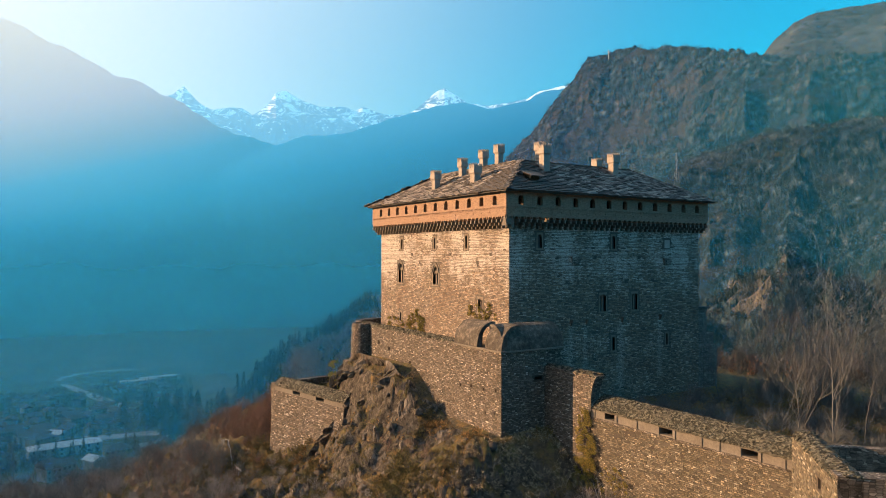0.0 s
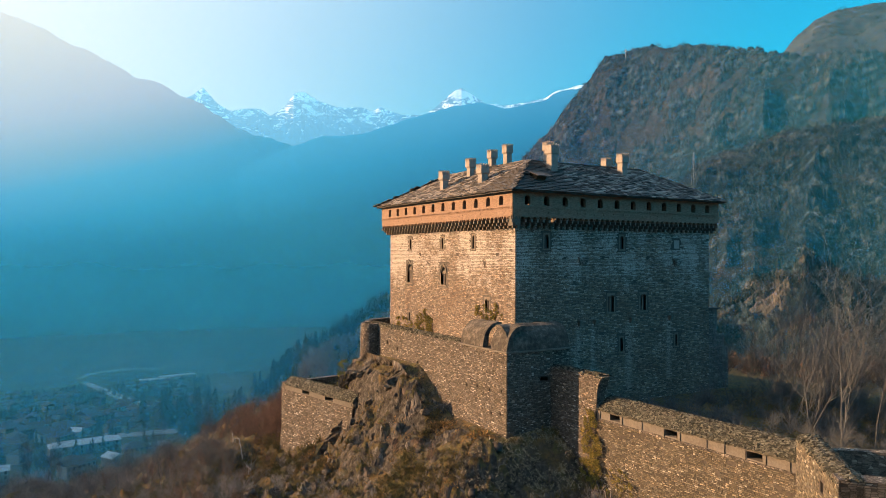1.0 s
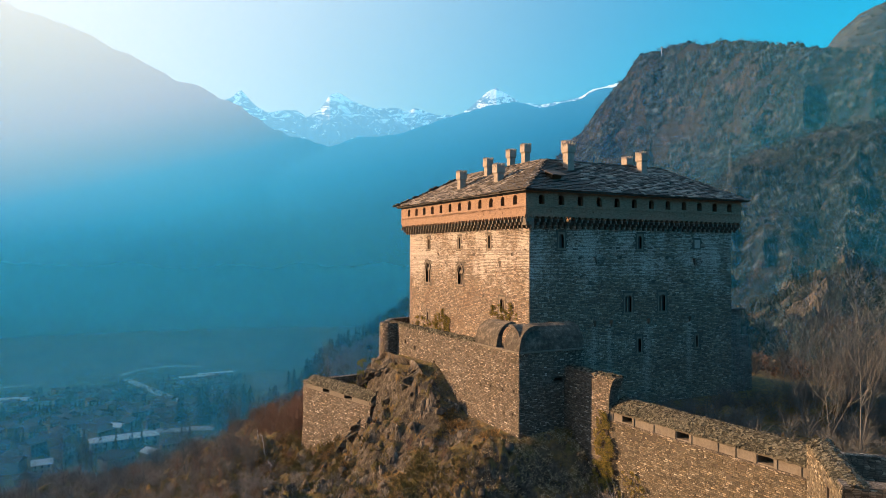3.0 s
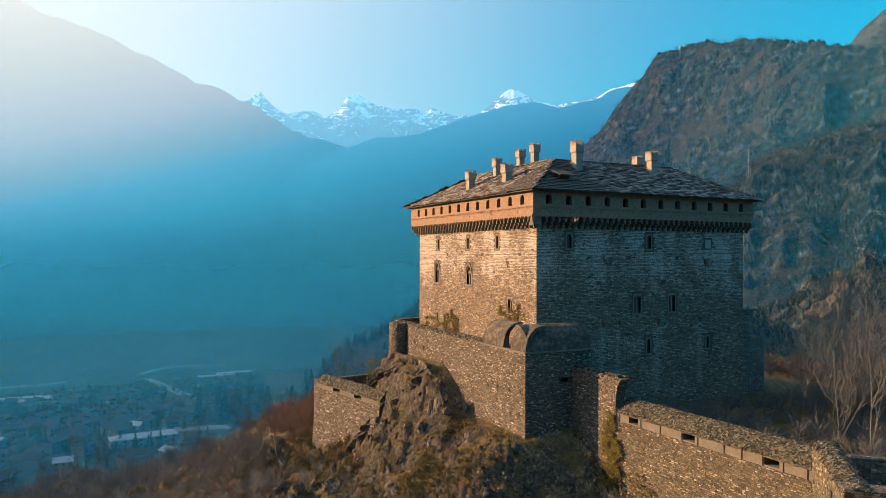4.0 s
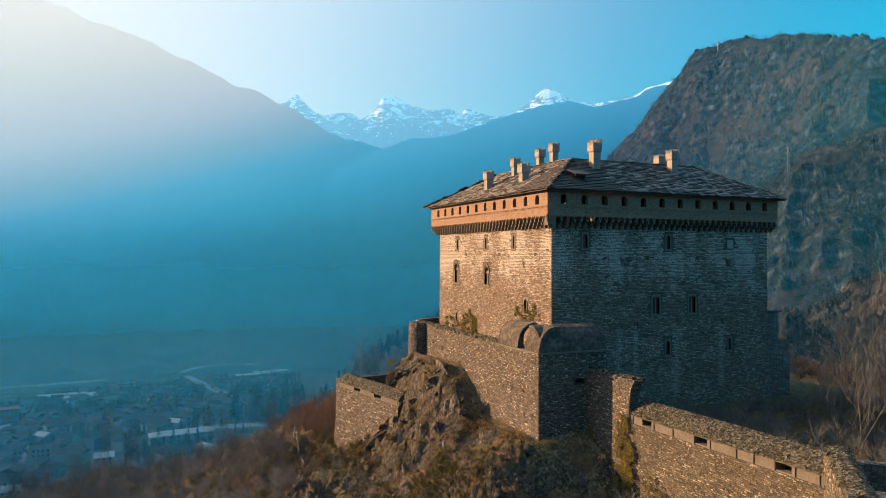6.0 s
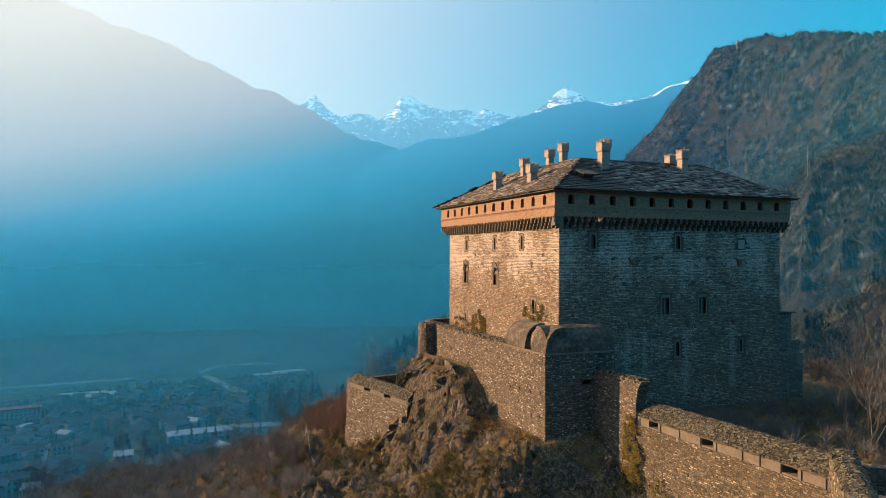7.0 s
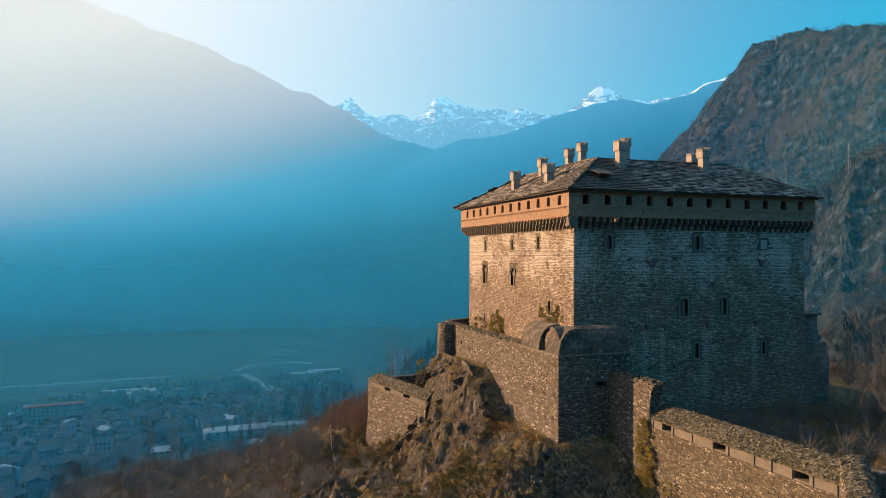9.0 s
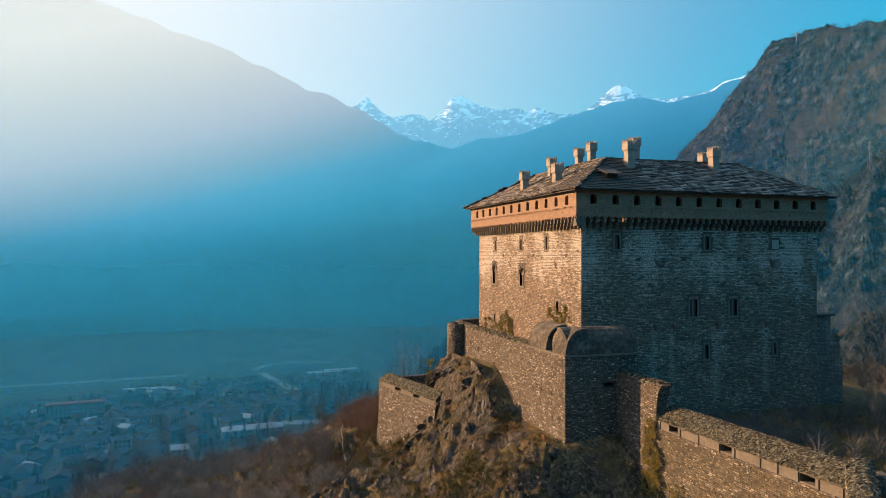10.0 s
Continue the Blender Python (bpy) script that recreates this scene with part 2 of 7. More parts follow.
def rough(name, stops, scale, relief, detail=6, island=False, big=0.3, coords="pos", roughness=0.95):
    """A matt uneven surface in a run of colours, with a broad and a fine variation."""
    m, n, l, bsdf = mat(name)
    pos = position(n)
    fine = noise_tex(n, l, pos, scale, detail, 0.65)
    broad = noise_tex(n, l, pos, big, 4, 0.6)
    f = math_node(n, l, "ADD", math_node(n, l, "MULTIPLY", fine, 0.6), math_node(n, l, "MULTIPLY", broad, 0.4))
    if island:
        geo = n.new("ShaderNodeNewGeometry")
        f = math_node(n, l, "ADD", math_node(n, l, "MULTIPLY", f, 0.5), math_node(n, l, "MULTIPLY", geo.outputs["Random Per Island"], 0.5))
        f = math_node(n, l, "MULTIPLY_ADD", f, 1.0, 0.0)
    c = ramp(n, l, f, stops)
    l.new(c, bsdf.inputs["Base Color"])
    bsdf.inputs["Roughness"].default_value = roughness
    if relief:
        bump(n, l, bsdf, fine, 0.8, relief)
    return m


RUNS = ((8.55, 0.6, 18.6, 12.5), (10.7, 0.5, 18.6, 12.0), (16.2, 0.85, 18.7, 10.5), (22.8, 0.65, 18.8, 11.5))      # on the shaded face: x, half width, top, foot
STONE_KEEP = masonry("keep_masonry", (0.085, 0.083, 0.08), (0.215, 0.205, 0.19), (0.42, 0.40, 0.37), (0.04, 0.038, 0.036), 0.12, 0.5, 0.06, (0.10, 0.076, 0.057), 0.8, 0.8, True, RUNS)
STONE_OUTER = masonry("rampart_masonry", (0.042, 0.039, 0.034), (0.155, 0.139, 0.117), (0.50, 0.455, 0.385), (0.03, 0.027, 0.023), 0.14, 0.34, 0.12, (0.06, 0.05, 0.04), 0.5, coursed=0.2)
CHIMNEY_RENDER = rough("chimney_render", [(0.3, (0.18, 0.165, 0.15)), (0.7, (0.34, 0.31, 0.28))], 3.0, 0.02, big=0.7)
STONE_DRESSED = rough("dressed_stone", [(0.3, (0.075, 0.07, 0.06)), (0.7, (0.17, 0.158, 0.137))], 5, 0.02, big=0.8)
WINDOW_STONE = rough("window_stone", [(0.3, (0.115, 0.1, 0.082)), (0.7, (0.225, 0.195, 0.16))], 5, 0.02, big=0.8)
KEEP_STONE = fieldstone("keep_stone", (0.125, 0.104, 0.084), (0.275, 0.233, 0.19), (0.54, 0.47, 0.395), (0.135, 0.084, 0.053), 0.62, 0.85, RUNS)
CURTAIN_STONE = fieldstone("curtain_stone", (0.05, 0.048, 0.038), (0.158, 0.147, 0.112), (0.46, 0.44, 0.35), (0.10, 0.084, 0.05), 0.4, moss=0.3)
RAMPART_STONE = fieldstone("rampart_stone", (0.06, 0.056, 0.05), (0.17, 0.157, 0.138), (0.50, 0.465, 0.41), (0.075, 0.06, 0.046), 0.5, moss=0.35)
KEEP_MORTAR = rough("keep_mortar", [(0.3, (0.04, 0.037, 0.033)), (0.7, (0.13, 0.12, 0.105))], 3.0, 0.02, big=0.3)
RAMPART_MORTAR = rough("rampart_mortar", [(0.3, (0.025, 0.022, 0.019)), (0.7, (0.085, 0.075, 0.062))], 3.0, 0.03, big=0.4)
BRICK_BAND = masonry("band_brickwork", (0.22, 0.148, 0.105), (0.275, 0.188, 0.135), (0.34, 0.243, 0.18), (0.25, 0.178, 0.132), 0.09, 0.28, 0.015, (0.2, 0.13, 0.08), 0.3)
SLATE = rough("stone_slab", [(0.3, (0.028, 0.028, 0.028)), (0.5, (0.085, 0.081, 0.077)), (0.66, (0.21, 0.198, 0.18))], 4, 0.02, island=True, big=0.9, roughness=0.95)
SHELL = rough("shell_stone", [(0.34, (0.02, 0.019, 0.016)), (0.5, (0.06, 0.055, 0.047)), (0.66, (0.17, 0.152, 0.125))], 2.2, 0.05, 8, big=0.6)
COPING = rough("coping_rubble", [(0.3, (0.025, 0.026, 0.02)), (0.5, (0.06, 0.058, 0.043)), (0.7, (0.13, 0.122, 0.1))], 3.5, 0.1, big=0.5)
ROCK = rough("cliff_rock", [(0.34, (0.014, 0.014, 0.014)), (0.5, (0.055, 0.05, 0.044)), (0.60, (0.10, 0.088, 0.072)), (0.72, (0.25, 0.225, 0.185))], 1.4, 0.25, 9, big=0.25)
CRAG_ROCK, cn, cl, cb = mat("crag_rock")
cpos = position(cn)
slant = cn.new("ShaderNodeMapping")
slant.inputs["Rotation"].default_value, slant.inputs["Scale"].default_value = (radians(28), 0, 0), (1.0, 2.0, 0.35)
cl.new(cpos, slant.inputs[0])
streak = noise_tex(cn, cl, slant.outputs[0], 0.7, 9, 0.75, 0.4)
crag_col = ramp(cn, cl, streak, [(0.36, (0.012, 0.013, 0.014)), (0.47, (0.05, 0.048, 0.045)), (0.57, (0.12, 0.111, 0.098)), (0.68, (0.34, 0.31, 0.265))])
ochre = ramp(cn, cl, noise_tex(cn, cl, slant.outputs[0], 0.33, 6, 0.65, 0.8), [(0.54, (0, 0, 0)), (0.66, (0.8, 0.8, 0.8))])
crag_col = mix(cn, cl, math_node(cn, cl, "MULTIPLY", ochre, 0.7), crag_col, (0.19, 0.115, 0.06))
lichen = ramp(cn, cl, noise_tex(cn, cl, cpos, 2.2, 8, 0.8), [(0.56, (0, 0, 0)), (0.68, (0.4, 0.4, 0.4))])
crag_col = mix(cn, cl, lichen, crag_col, (0.20, 0.19, 0.165))
up = cn.new("ShaderNodeSeparateXYZ")
cl.new(cn.new("ShaderNodeNewGeometry").outputs["Normal"], up.inputs[0])
tufty = math_node(cn, cl, "MULTIPLY", ramp(cn, cl, up.outputs[2], [(0.45, (0, 0, 0)), (0.7, (1, 1, 1))]), ramp(cn, cl, noise_tex(cn, cl, cpos, 1.6, 6, 0.7), [(0.45, (0, 0, 0)), (0.58, (0.85, 0.85, 0.85))]))
crag_col = mix(cn, cl, tufty, crag_col, (0.13, 0.10, 0.04))
cl.new(crag_col, cb.inputs["Base Color"])
cb.inputs["Roughness"].default_value = 0.92
bump(cn, cl, cb, noise_tex(cn, cl, slant.outputs[0], 2.5, 9, 0.75), 1.0, 0.18)
DARK_WOOD = rough("old_timber", [(0.3, (0.05, 0.035, 0.02)), (0.7, (0.13, 0.09, 0.055))], 8, 0.01)
PLASTER = rough("pale_render_patch", [(0.3, (0.24, 0.235, 0.22)), (0.7, (0.40, 0.39, 0.365))], 6, 0.01)
GLASS_DARK, _n, _l, _b = mat("window_glass")
_b.inputs["Base Color"].default_value, _b.inputs["Roughness"].default_value = (0.035, 0.037, 0.04, 1), 0.35
BARK = rough("grey_bark", [(0.3, (0.042, 0.049, 0.054)), (0.7, (0.12, 0.136, 0.145))], 6, 0.02)
TWIG = rough("bare_twigs", [(0.3, (0.10, 0.097, 0.095)), (0.7, (0.29, 0.27, 0.255))], 1.0, 0, island=True, big=0.1)
RUST = rough("rusty_leaves", [(0.3, (0.095, 0.066, 0.053)), (0.7, (0.23, 0.14, 0.105))], 1.5, 0, island=True, big=0.2)
IVY = rough("ivy_leaves", [(0.3, (0.055, 0.062, 0.014)), (0.5, (0.15, 0.14, 0.028)), (0.7, (0.31, 0.23, 0.055))], 1.5, 0, island=True, big=0.4)
GRASS = rough("dry_grass", [(0.3, (0.065, 0.05, 0.02)), (0.5, (0.15, 0.10, 0.036)), (0.68, (0.27, 0.16, 0.055))], 1.2, 0, island=True, big=0.15)
# blue kept high in the hill colours, standing in for distance haze
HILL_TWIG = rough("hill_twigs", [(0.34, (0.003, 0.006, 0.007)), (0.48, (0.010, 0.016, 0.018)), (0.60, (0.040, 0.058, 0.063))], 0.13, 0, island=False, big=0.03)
SHOULDER = rough("shoulder_twigs", [(0.3, (0.13, 0.105, 0.095)), (0.7, (0.40, 0.30, 0.26))], 0.5, 0, island=True, big=0.05)
TURF = rough("olive_turf", [(0.3, (0.045, 0.046, 0.014)), (0.7, (0.15, 0.12, 0.036))], 1.2, 0, island=True, big=0.2)
PINE = rough("conifer_needles", [(0.3, (0.012, 0.022, 0.012)), (0.7, (0.035, 0.05, 0.024))], 1.0, 0, island=True, big=0.1)


# ---- builders ----
def mesh_object(name, bm, material):
    me = bpy.data.meshes.new(name)
    bm.normal_update()
    layer = bm.loops.layers.uv.verify()
    for f in bm.faces:
        nrm = f.normal
        if abs(nrm.z) < 0.85:
            t = Vector((-nrm.y, nrm.x, 0)).normalized()
            for lp in f.loops:
                lp[layer].uv = (lp.vert.co.dot(t), lp.vert.co.z)
        else:
            for lp in f.loops:
                lp[layer].uv = (lp.vert.co.x, lp.vert.co.y)
    bm.to_mesh(me)
    bm.free()
    me.materials.append(material)
    return new(name, me)


def part(name, bm, material, parent, label=""):
    ob = mesh_object(name, bm, material)
    ob.parent = parent
    return tagged(ob, label)


def share(ob, m, parent=None):
    """Another piece on the same mesh."""
    o = ob.copy()
    scene.collection.objects.link(o)
    o.parent = parent or ob.parent
    o.matrix_basis = m
    return o


def thing(name, label, category, group="", kind="", at=(0, 0, 0)):
    ob = new(name)
    ob.location = at
    return tagged(ob, label, category, group, kind)


def box(bm, x0, x1, y0, y1, z0, z1):
    v = [bm.verts.new((x, y, z)) for z in (z0, z1) for x, y in ((x0, y0), (x1, y0), (x1, y1), (x0, y1))]
    for a, b, c, d in ((3, 2, 1, 0), (4, 5, 6, 7), (0, 1, 5, 4), (1, 2, 6, 5), (2, 3, 7, 6), (3, 0, 4, 7)):
        bm.faces.new((v[a], v[b], v[c], v[d]))
    return v


def panel(bm, m, length, z0, z1, thick, holes=()):
    """A wall of that length along m's x axis, its outer face at y = 0 and its body at y > 0, pierced by holes (u0, v0, u1, v1)."""
    us = sorted({0, length, *[h[0] for h in holes], *[h[2] for h in holes]})
    vs = sorted({z0, z1, *[h[1] for h in holes], *[h[3] for h in holes]})
    verts = {}

    def vert(u, y, v):
        key = (round(u, 4), y, round(v, 4))
        if key not in verts:
            verts[key] = bm.verts.new(m @ Vector((u, y, v)))
        return verts[key]

    def solid(i, j):
        if not (0 <= i < len(us) - 1 and 0 <= j < len(vs) - 1):
            return False
        u, v = (us[i] + us[i + 1]) / 2, (vs[j] + vs[j + 1]) / 2
        return not any(h[0] < u < h[2] and h[1] < v < h[3] for h in holes)

    for i in range(len(us) - 1):
        for j in range(len(vs) - 1):
            if not solid(i, j):
                continue
            a, b, c, d = us[i], us[i + 1], vs[j], vs[j + 1]
            bm.faces.new([vert(a, 0, c), vert(b, 0, c), vert(b, 0, d), vert(a, 0, d)])
            bm.faces.new([vert(a, thick, d), vert(b, thick, d), vert(b, thick, c), vert(a, thick, c)])
            if not solid(i - 1, j):
                bm.faces.new([vert(a, 0, d), vert(a, thick, d), vert(a, thick, c), vert(a, 0, c)])
            if not solid(i + 1, j):
                bm.faces.new([vert(b, 0, c), vert(b, thick, c), vert(b, thick, d), vert(b, 0, d)])
            if not solid(i, j - 1):
                bm.faces.new([vert(b, 0, c), vert(a, 0, c), vert(a, thick, c), vert(b, thick, c)])
            if not solid(i, j + 1):
                bm.faces.new([vert(a, 0, d), vert(b, 0, d), vert(b, thick, d), vert(a, thick, d)])


def stone_block(w, h, proud, rng):
    """Corners of one rough stone, its back towards +y and its front, a little smaller, towards -y."""
    j = lambda a: rng.uniform(-a, a)
    back = [(j(0.012), 0.03, j(0.01)), (w + j(0.012), 0.03, j(0.01)), (w + j(0.012), 0.03, h + j(0.01)), (j(0.012), 0.03, h + j(0.01))]
    e = min(0.035, 0.16 * h)
    front = [(x + (e if k in (0, 3) else -e) + j(0.012), -proud + j(0.014), z + (e if k < 2 else -e) + j(0.012)) for k, (x, _, z) in enumerate(back)]
    return back + front


BLOCK_FACES = ((4, 5, 6, 7), (0, 1, 5, 4), (1, 2, 6, 5), (2, 3, 7, 6), (3, 0, 4, 7))


def rubble_face(parent, m, length, z0, z1, holes, seed, material, label, course=(0.11, 0.2), stone=(0.16, 0.46), proud=(0.01, 0.055), singles=0, stretch=(0, 0), wave=0.05, face=None):
    """Courses of rough stones laid over a wall: singly as parts along a stretch of it, the rest joined."""
    rng = random.Random(seed)
    verts, faces, models, count = [], [], [], 0
    z = z0
    while z < z1 - 0.06:
        h = min(rng.uniform(*course), z1 - z)
        u = -rng.uniform(0, 0.2)
        while u < length - 0.08:
            w = rng.uniform(*stone) * (0.75 + 0.5 * rng.random())
            a, b = max(u, 0.0), min(u + w, length)
            u += w
            zz = z + wave * noise.noise(Vector((a * 0.35, z * 0.5, seed)))
            if b - a < 0.07 or rng.random() < 0.012 or zz + h > z1 + 0.03:
                continue
            if any(a < q[2] and b > q[0] and zz < q[3] and zz + h > q[1] for q in holes):
                continue
            out = rng.uniform(*proud)
            if count < singles and stretch[0] < a < stretch[1]:
                if len(models) < 8:
                    bm = bmesh.new()
                    vs = [bm.verts.new(p) for p in stone_block(0.4, 0.17, 0.035, rng)]
                    for f in BLOCK_FACES:
                        bm.faces.new([vs[k] for k in f])
                    ob = part("stone", bm, material, parent)
                    models.append(ob)
                else:
                    ob = share(models[rng.randrange(8)], Matrix())
                ob.matrix_basis = m @ Matrix.Translation((a + 0.008, 0, zz + 0.008)) @ Matrix.Diagonal(((b - a - 0.02) / 0.4, 1, (h - 0.018) / 0.17, 1))
                count += 1
                continue
            i = len(verts)
            verts.extend([(p[0] + a + 0.008, p[1], p[2] + zz + 0.008) for p in stone_block(b - a - 0.02, h - 0.018, out, rng)])
            faces.extend([tuple(k + i for k in f) for f in BLOCK_FACES])
        z += h
    me = bpy.data.meshes.new("stone_facing")
    me.from_pydata([(m @ Vector(p))[:] if face is None else face(m, p) for p in verts], [], faces)
    me.materials.append(material)
    ob = new("stone_facing", me)
    ob.parent = parent
    return tagged(ob, label, kind="stuff")


def widen(holes, e=0.24, top=0.3):
    return [(a - e, b - e, c + e, d + top) for a, b, c, d in holes]


def sweep(bm, path, profile, jitter=0.0, seed=0):
    """A cross-section (offset to the right of the way, height) drawn along a path of (x, y, z) points, closed at both ends."""
    rng = random.Random(seed)
    rings = []
    for k, p in enumerate(path):
        a, b = Vector(path[max(k - 1, 0)]), Vector(path[min(k + 1, len(path) - 1)])
        d = (b - a)
        d.z = 0
        d.normalize()
        side = Vector((d.y, -d.x, 0))
        rings.append([bm.verts.new(Vector(p) + side * (s + rng.uniform(-jitter, jitter)) + Vector((0, 0, z + rng.uniform(-jitter, jitter)))) for s, z in profile])
    n = len(profile)
    for r0, r1 in zip(rings, rings[1:]):
        for i in range(n):
            bm.faces.new((r0[i], r0[(i + 1) % n], r1[(i + 1) % n], r1[i]))
    bm.faces.new(rings[0][::-1])
    bm.faces.new(rings[-1])
    bmesh.ops.recalc_face_normals(bm, faces=bm.faces[:])


def arch_ring(bm, m, width, spring, rise, thick, outer_w, outer_h, steps=8, pointed=False):
    """The masonry over an opening: a rectangle outer_w wide up to outer_h, less an arched void of that width, from spring up."""
    def curve(k):
        s = -1 + 2 * k / steps
        if pointed:
            return s * width / 2, spring + rise * max(0.0, 1 - abs(s) ** 1.7) ** 0.75
        return s * width / 2, spring + rise * math.sqrt(max(0, 1 - s * s))
    front, back = [], []
    for k in range(steps + 1):
        x, z = curve(k)
        xo = (-1 + 2 * k / steps) * outer_w / 2
        front.append((bm.verts.new(m @ Vector((x, 0, z))), bm.verts.new(m @ Vector((xo, 0, outer_h)))))
        back.append((bm.verts.new(m @ Vector((x, thick, z))), bm.verts.new(m @ Vector((xo, thick, outer_h)))))
    for k in range(steps):
        (a, b), (c, d) = front[k], front[k + 1]
        (e, f), (g, h) = back[k], back[k + 1]
        bm.faces.new((a, c, d, b))
        bm.faces.new((e, f, h, g))
        bm.faces.new((a, e, g, c))
        bm.faces.new((b, d, h, f))


def fbm(x, y, z=0.0, octaves=5):
    return noise.fractal(Vector((x, y, z)), 1.0, 2.0, octaves)


# ---- ground ----
def smooth(a, b, x):
    t = min(1.0, max(0.0, (x - a) / (b - a)))
    return t * t * (3 - 2 * t)


def pos_part(x, k=4.0):
    return 0.5 * (x + math.sqrt(x * x + k * k))


def edge_line(y):
    """Where the castle spur begins to fall towards the valley."""
    if y < 0:
        return -5.0
    return -5.0 + 0.0016 * y * y if y < 200 else 59.0 + 0.35 * (y - 200)


# the hill, seen from over the meadow south-west of the castle: crest elevation by azimuth, and how far off the crest lies
HUB = (-44.2, -59.0)
CREST_EL = [(10, 12.0), (26.2, 13.4), (29.4, 13.8), (32.3, 14.1), (34.9, 14.5), (37.2, 15.1), (39.1, 15.7), (40.3, 15.9), (43.2, 15.9), (45.4, 15.5), (46.8, 15.2),
            (48.0, 13.5), (49.8, 11.6), (51.2, 9.6), (53.1, 7.8), (56, 4.0), (60, 0.0), (63.5, -4.3), (65.2, -4.7), (66.5, -5.9), (68.8, -7.3), (70.1, -8.2), (71.4, -8.8), (72.3, -9.6), (73.4, -10.5), (74.4, -12.2), (78, -16), (84, -22)]
CREST_R = [(10, 460), (28, 520), (38, 640), (45, 760), (54, 800), (60, 640), (64, 520), (80, 500)]
CREST_BASE = [(54, 0), (64, -75), (78, -130)]
RISE = [(0.0, -0.1), (0.40, -0.06), (0.5, 0.03), (0.7, 0.16), (0.8, 0.32), (0.88, 0.56), (0.95, 0.84), (1.0, 1.0), (1.12, 1.0), (1.6, 0.85), (3, 0.6), (12, 0.5)]
KNOLL_EL = [(10, 9.4), (26.2, 9.2), (29.4, 9.05), (32.5, 8.9), (35.8, 8.85), (38.1, 8.4), (40, 7.8), (41.7, 7.0), (43.2, 6.0), (44.2, 4.9), (46, 2.5), (49, -2)]
KNOLL_R = [(10, 400), (26, 430), (34, 470), (44, 540)]
KNOLL_RISE = [(0.0, -0.1), (0.45, -0.10), (0.62, 0.0), (0.70, 0.22), (0.78, 0.48), (0.9, 0.8), (1.0, 1.0), (1.06, 0.92), (1.25, 0.7), (2, 0.2), (12, 0)]


def hill(x, y):
    """The dome-shaped hill with a lower knoll before it, and its wooded shoulder sinking towards the valley."""
    dx, dy = x - HUB[0], y - HUB[1]
    r, az = math.hypot(dx, dy), math.degrees(math.atan2(dy, dx))
    if not 5 < az < 90 or r < 120:
        return -999.0
    far = table(CREST_R, az)
    base = table(CREST_BASE, az)
    crest = 26.0 + far * math.tan(radians(table(CREST_EL, az)))
    t = r / far
    calm = 1 - 0.85 * smooth(0.86, 1.0, t)
    z = base + (crest - base) * table(RISE, t)
    gully = 1 - 2 * abs(noise.noise(Vector((az * 0.34, r / 260, 7.0))))
    rib = 1 - 2 * abs(noise.noise(Vector((az * 0.13 + 0.25 * fbm(x / 120, y / 120, 2, 2), r / 420, 27.0))))
    z += (fbm(x / 70, y / 70, 3) * 15 + gully * 12 + rib * 26 - 8) * calm * smooth(0.42, 0.6, t) + fbm(x / 20, y / 20, 9, 4) * 2.6
    ledge = (z / 17.0 + 0.8 * fbm(x / 45, y / 45, 8, 3)) % 1.0
    z += 5.5 * (ledge ** 2.5 - 0.3) * smooth(0.0, 0.35, fbm(x / 60, y / 60, 17, 3)) * calm
    if az < 50:
        far = table(KNOLL_R, az)
        crest = 26.0 + far * math.tan(radians(table(KNOLL_EL, az)))
        t = r / far
        k = crest * table(KNOLL_RISE, t) + (fbm(x / 40, y / 40, 5) * 9 + 12 * (0.6 - 2 * abs(noise.noise(Vector((az * 0.2, r / 200, 37.0)))))) * (1 - 0.8 * smooth(0.85, 1.0, t)) * smooth(0.4, 0.6, t) + fbm(x / 14, y / 14, 19, 4) * 2.2
        z = max(z, k)
    if az > 56:
        z -= 60 * smooth(74, 84, az) + 0.6 * max(0.0, r - 1.05 * table(CREST_R, az)) * smooth(56, 62, az)
    return z


SPUR_FALL = [(0, 0), (5, 3.8), (10, 8.3), (21, 13.5), (34, 18.5), (50, 19), (62, 22.5), (80, 36), (120, 86), (300, 300), (6000, 6000)]


def table(rows, x):
    for (a, p), (b, q) in zip(rows, rows[1:]):
        if x <= b:
            t = max(0.0, (x - a) / (b - a))
            return p + (q - p) * t
    return rows[-1][1]


def valley(x, y):
    return max(-215.0, -96.0 - 0.12 * pos_part(y - 430, 30) - 0.08 * pos_part(-x - 60, 30))


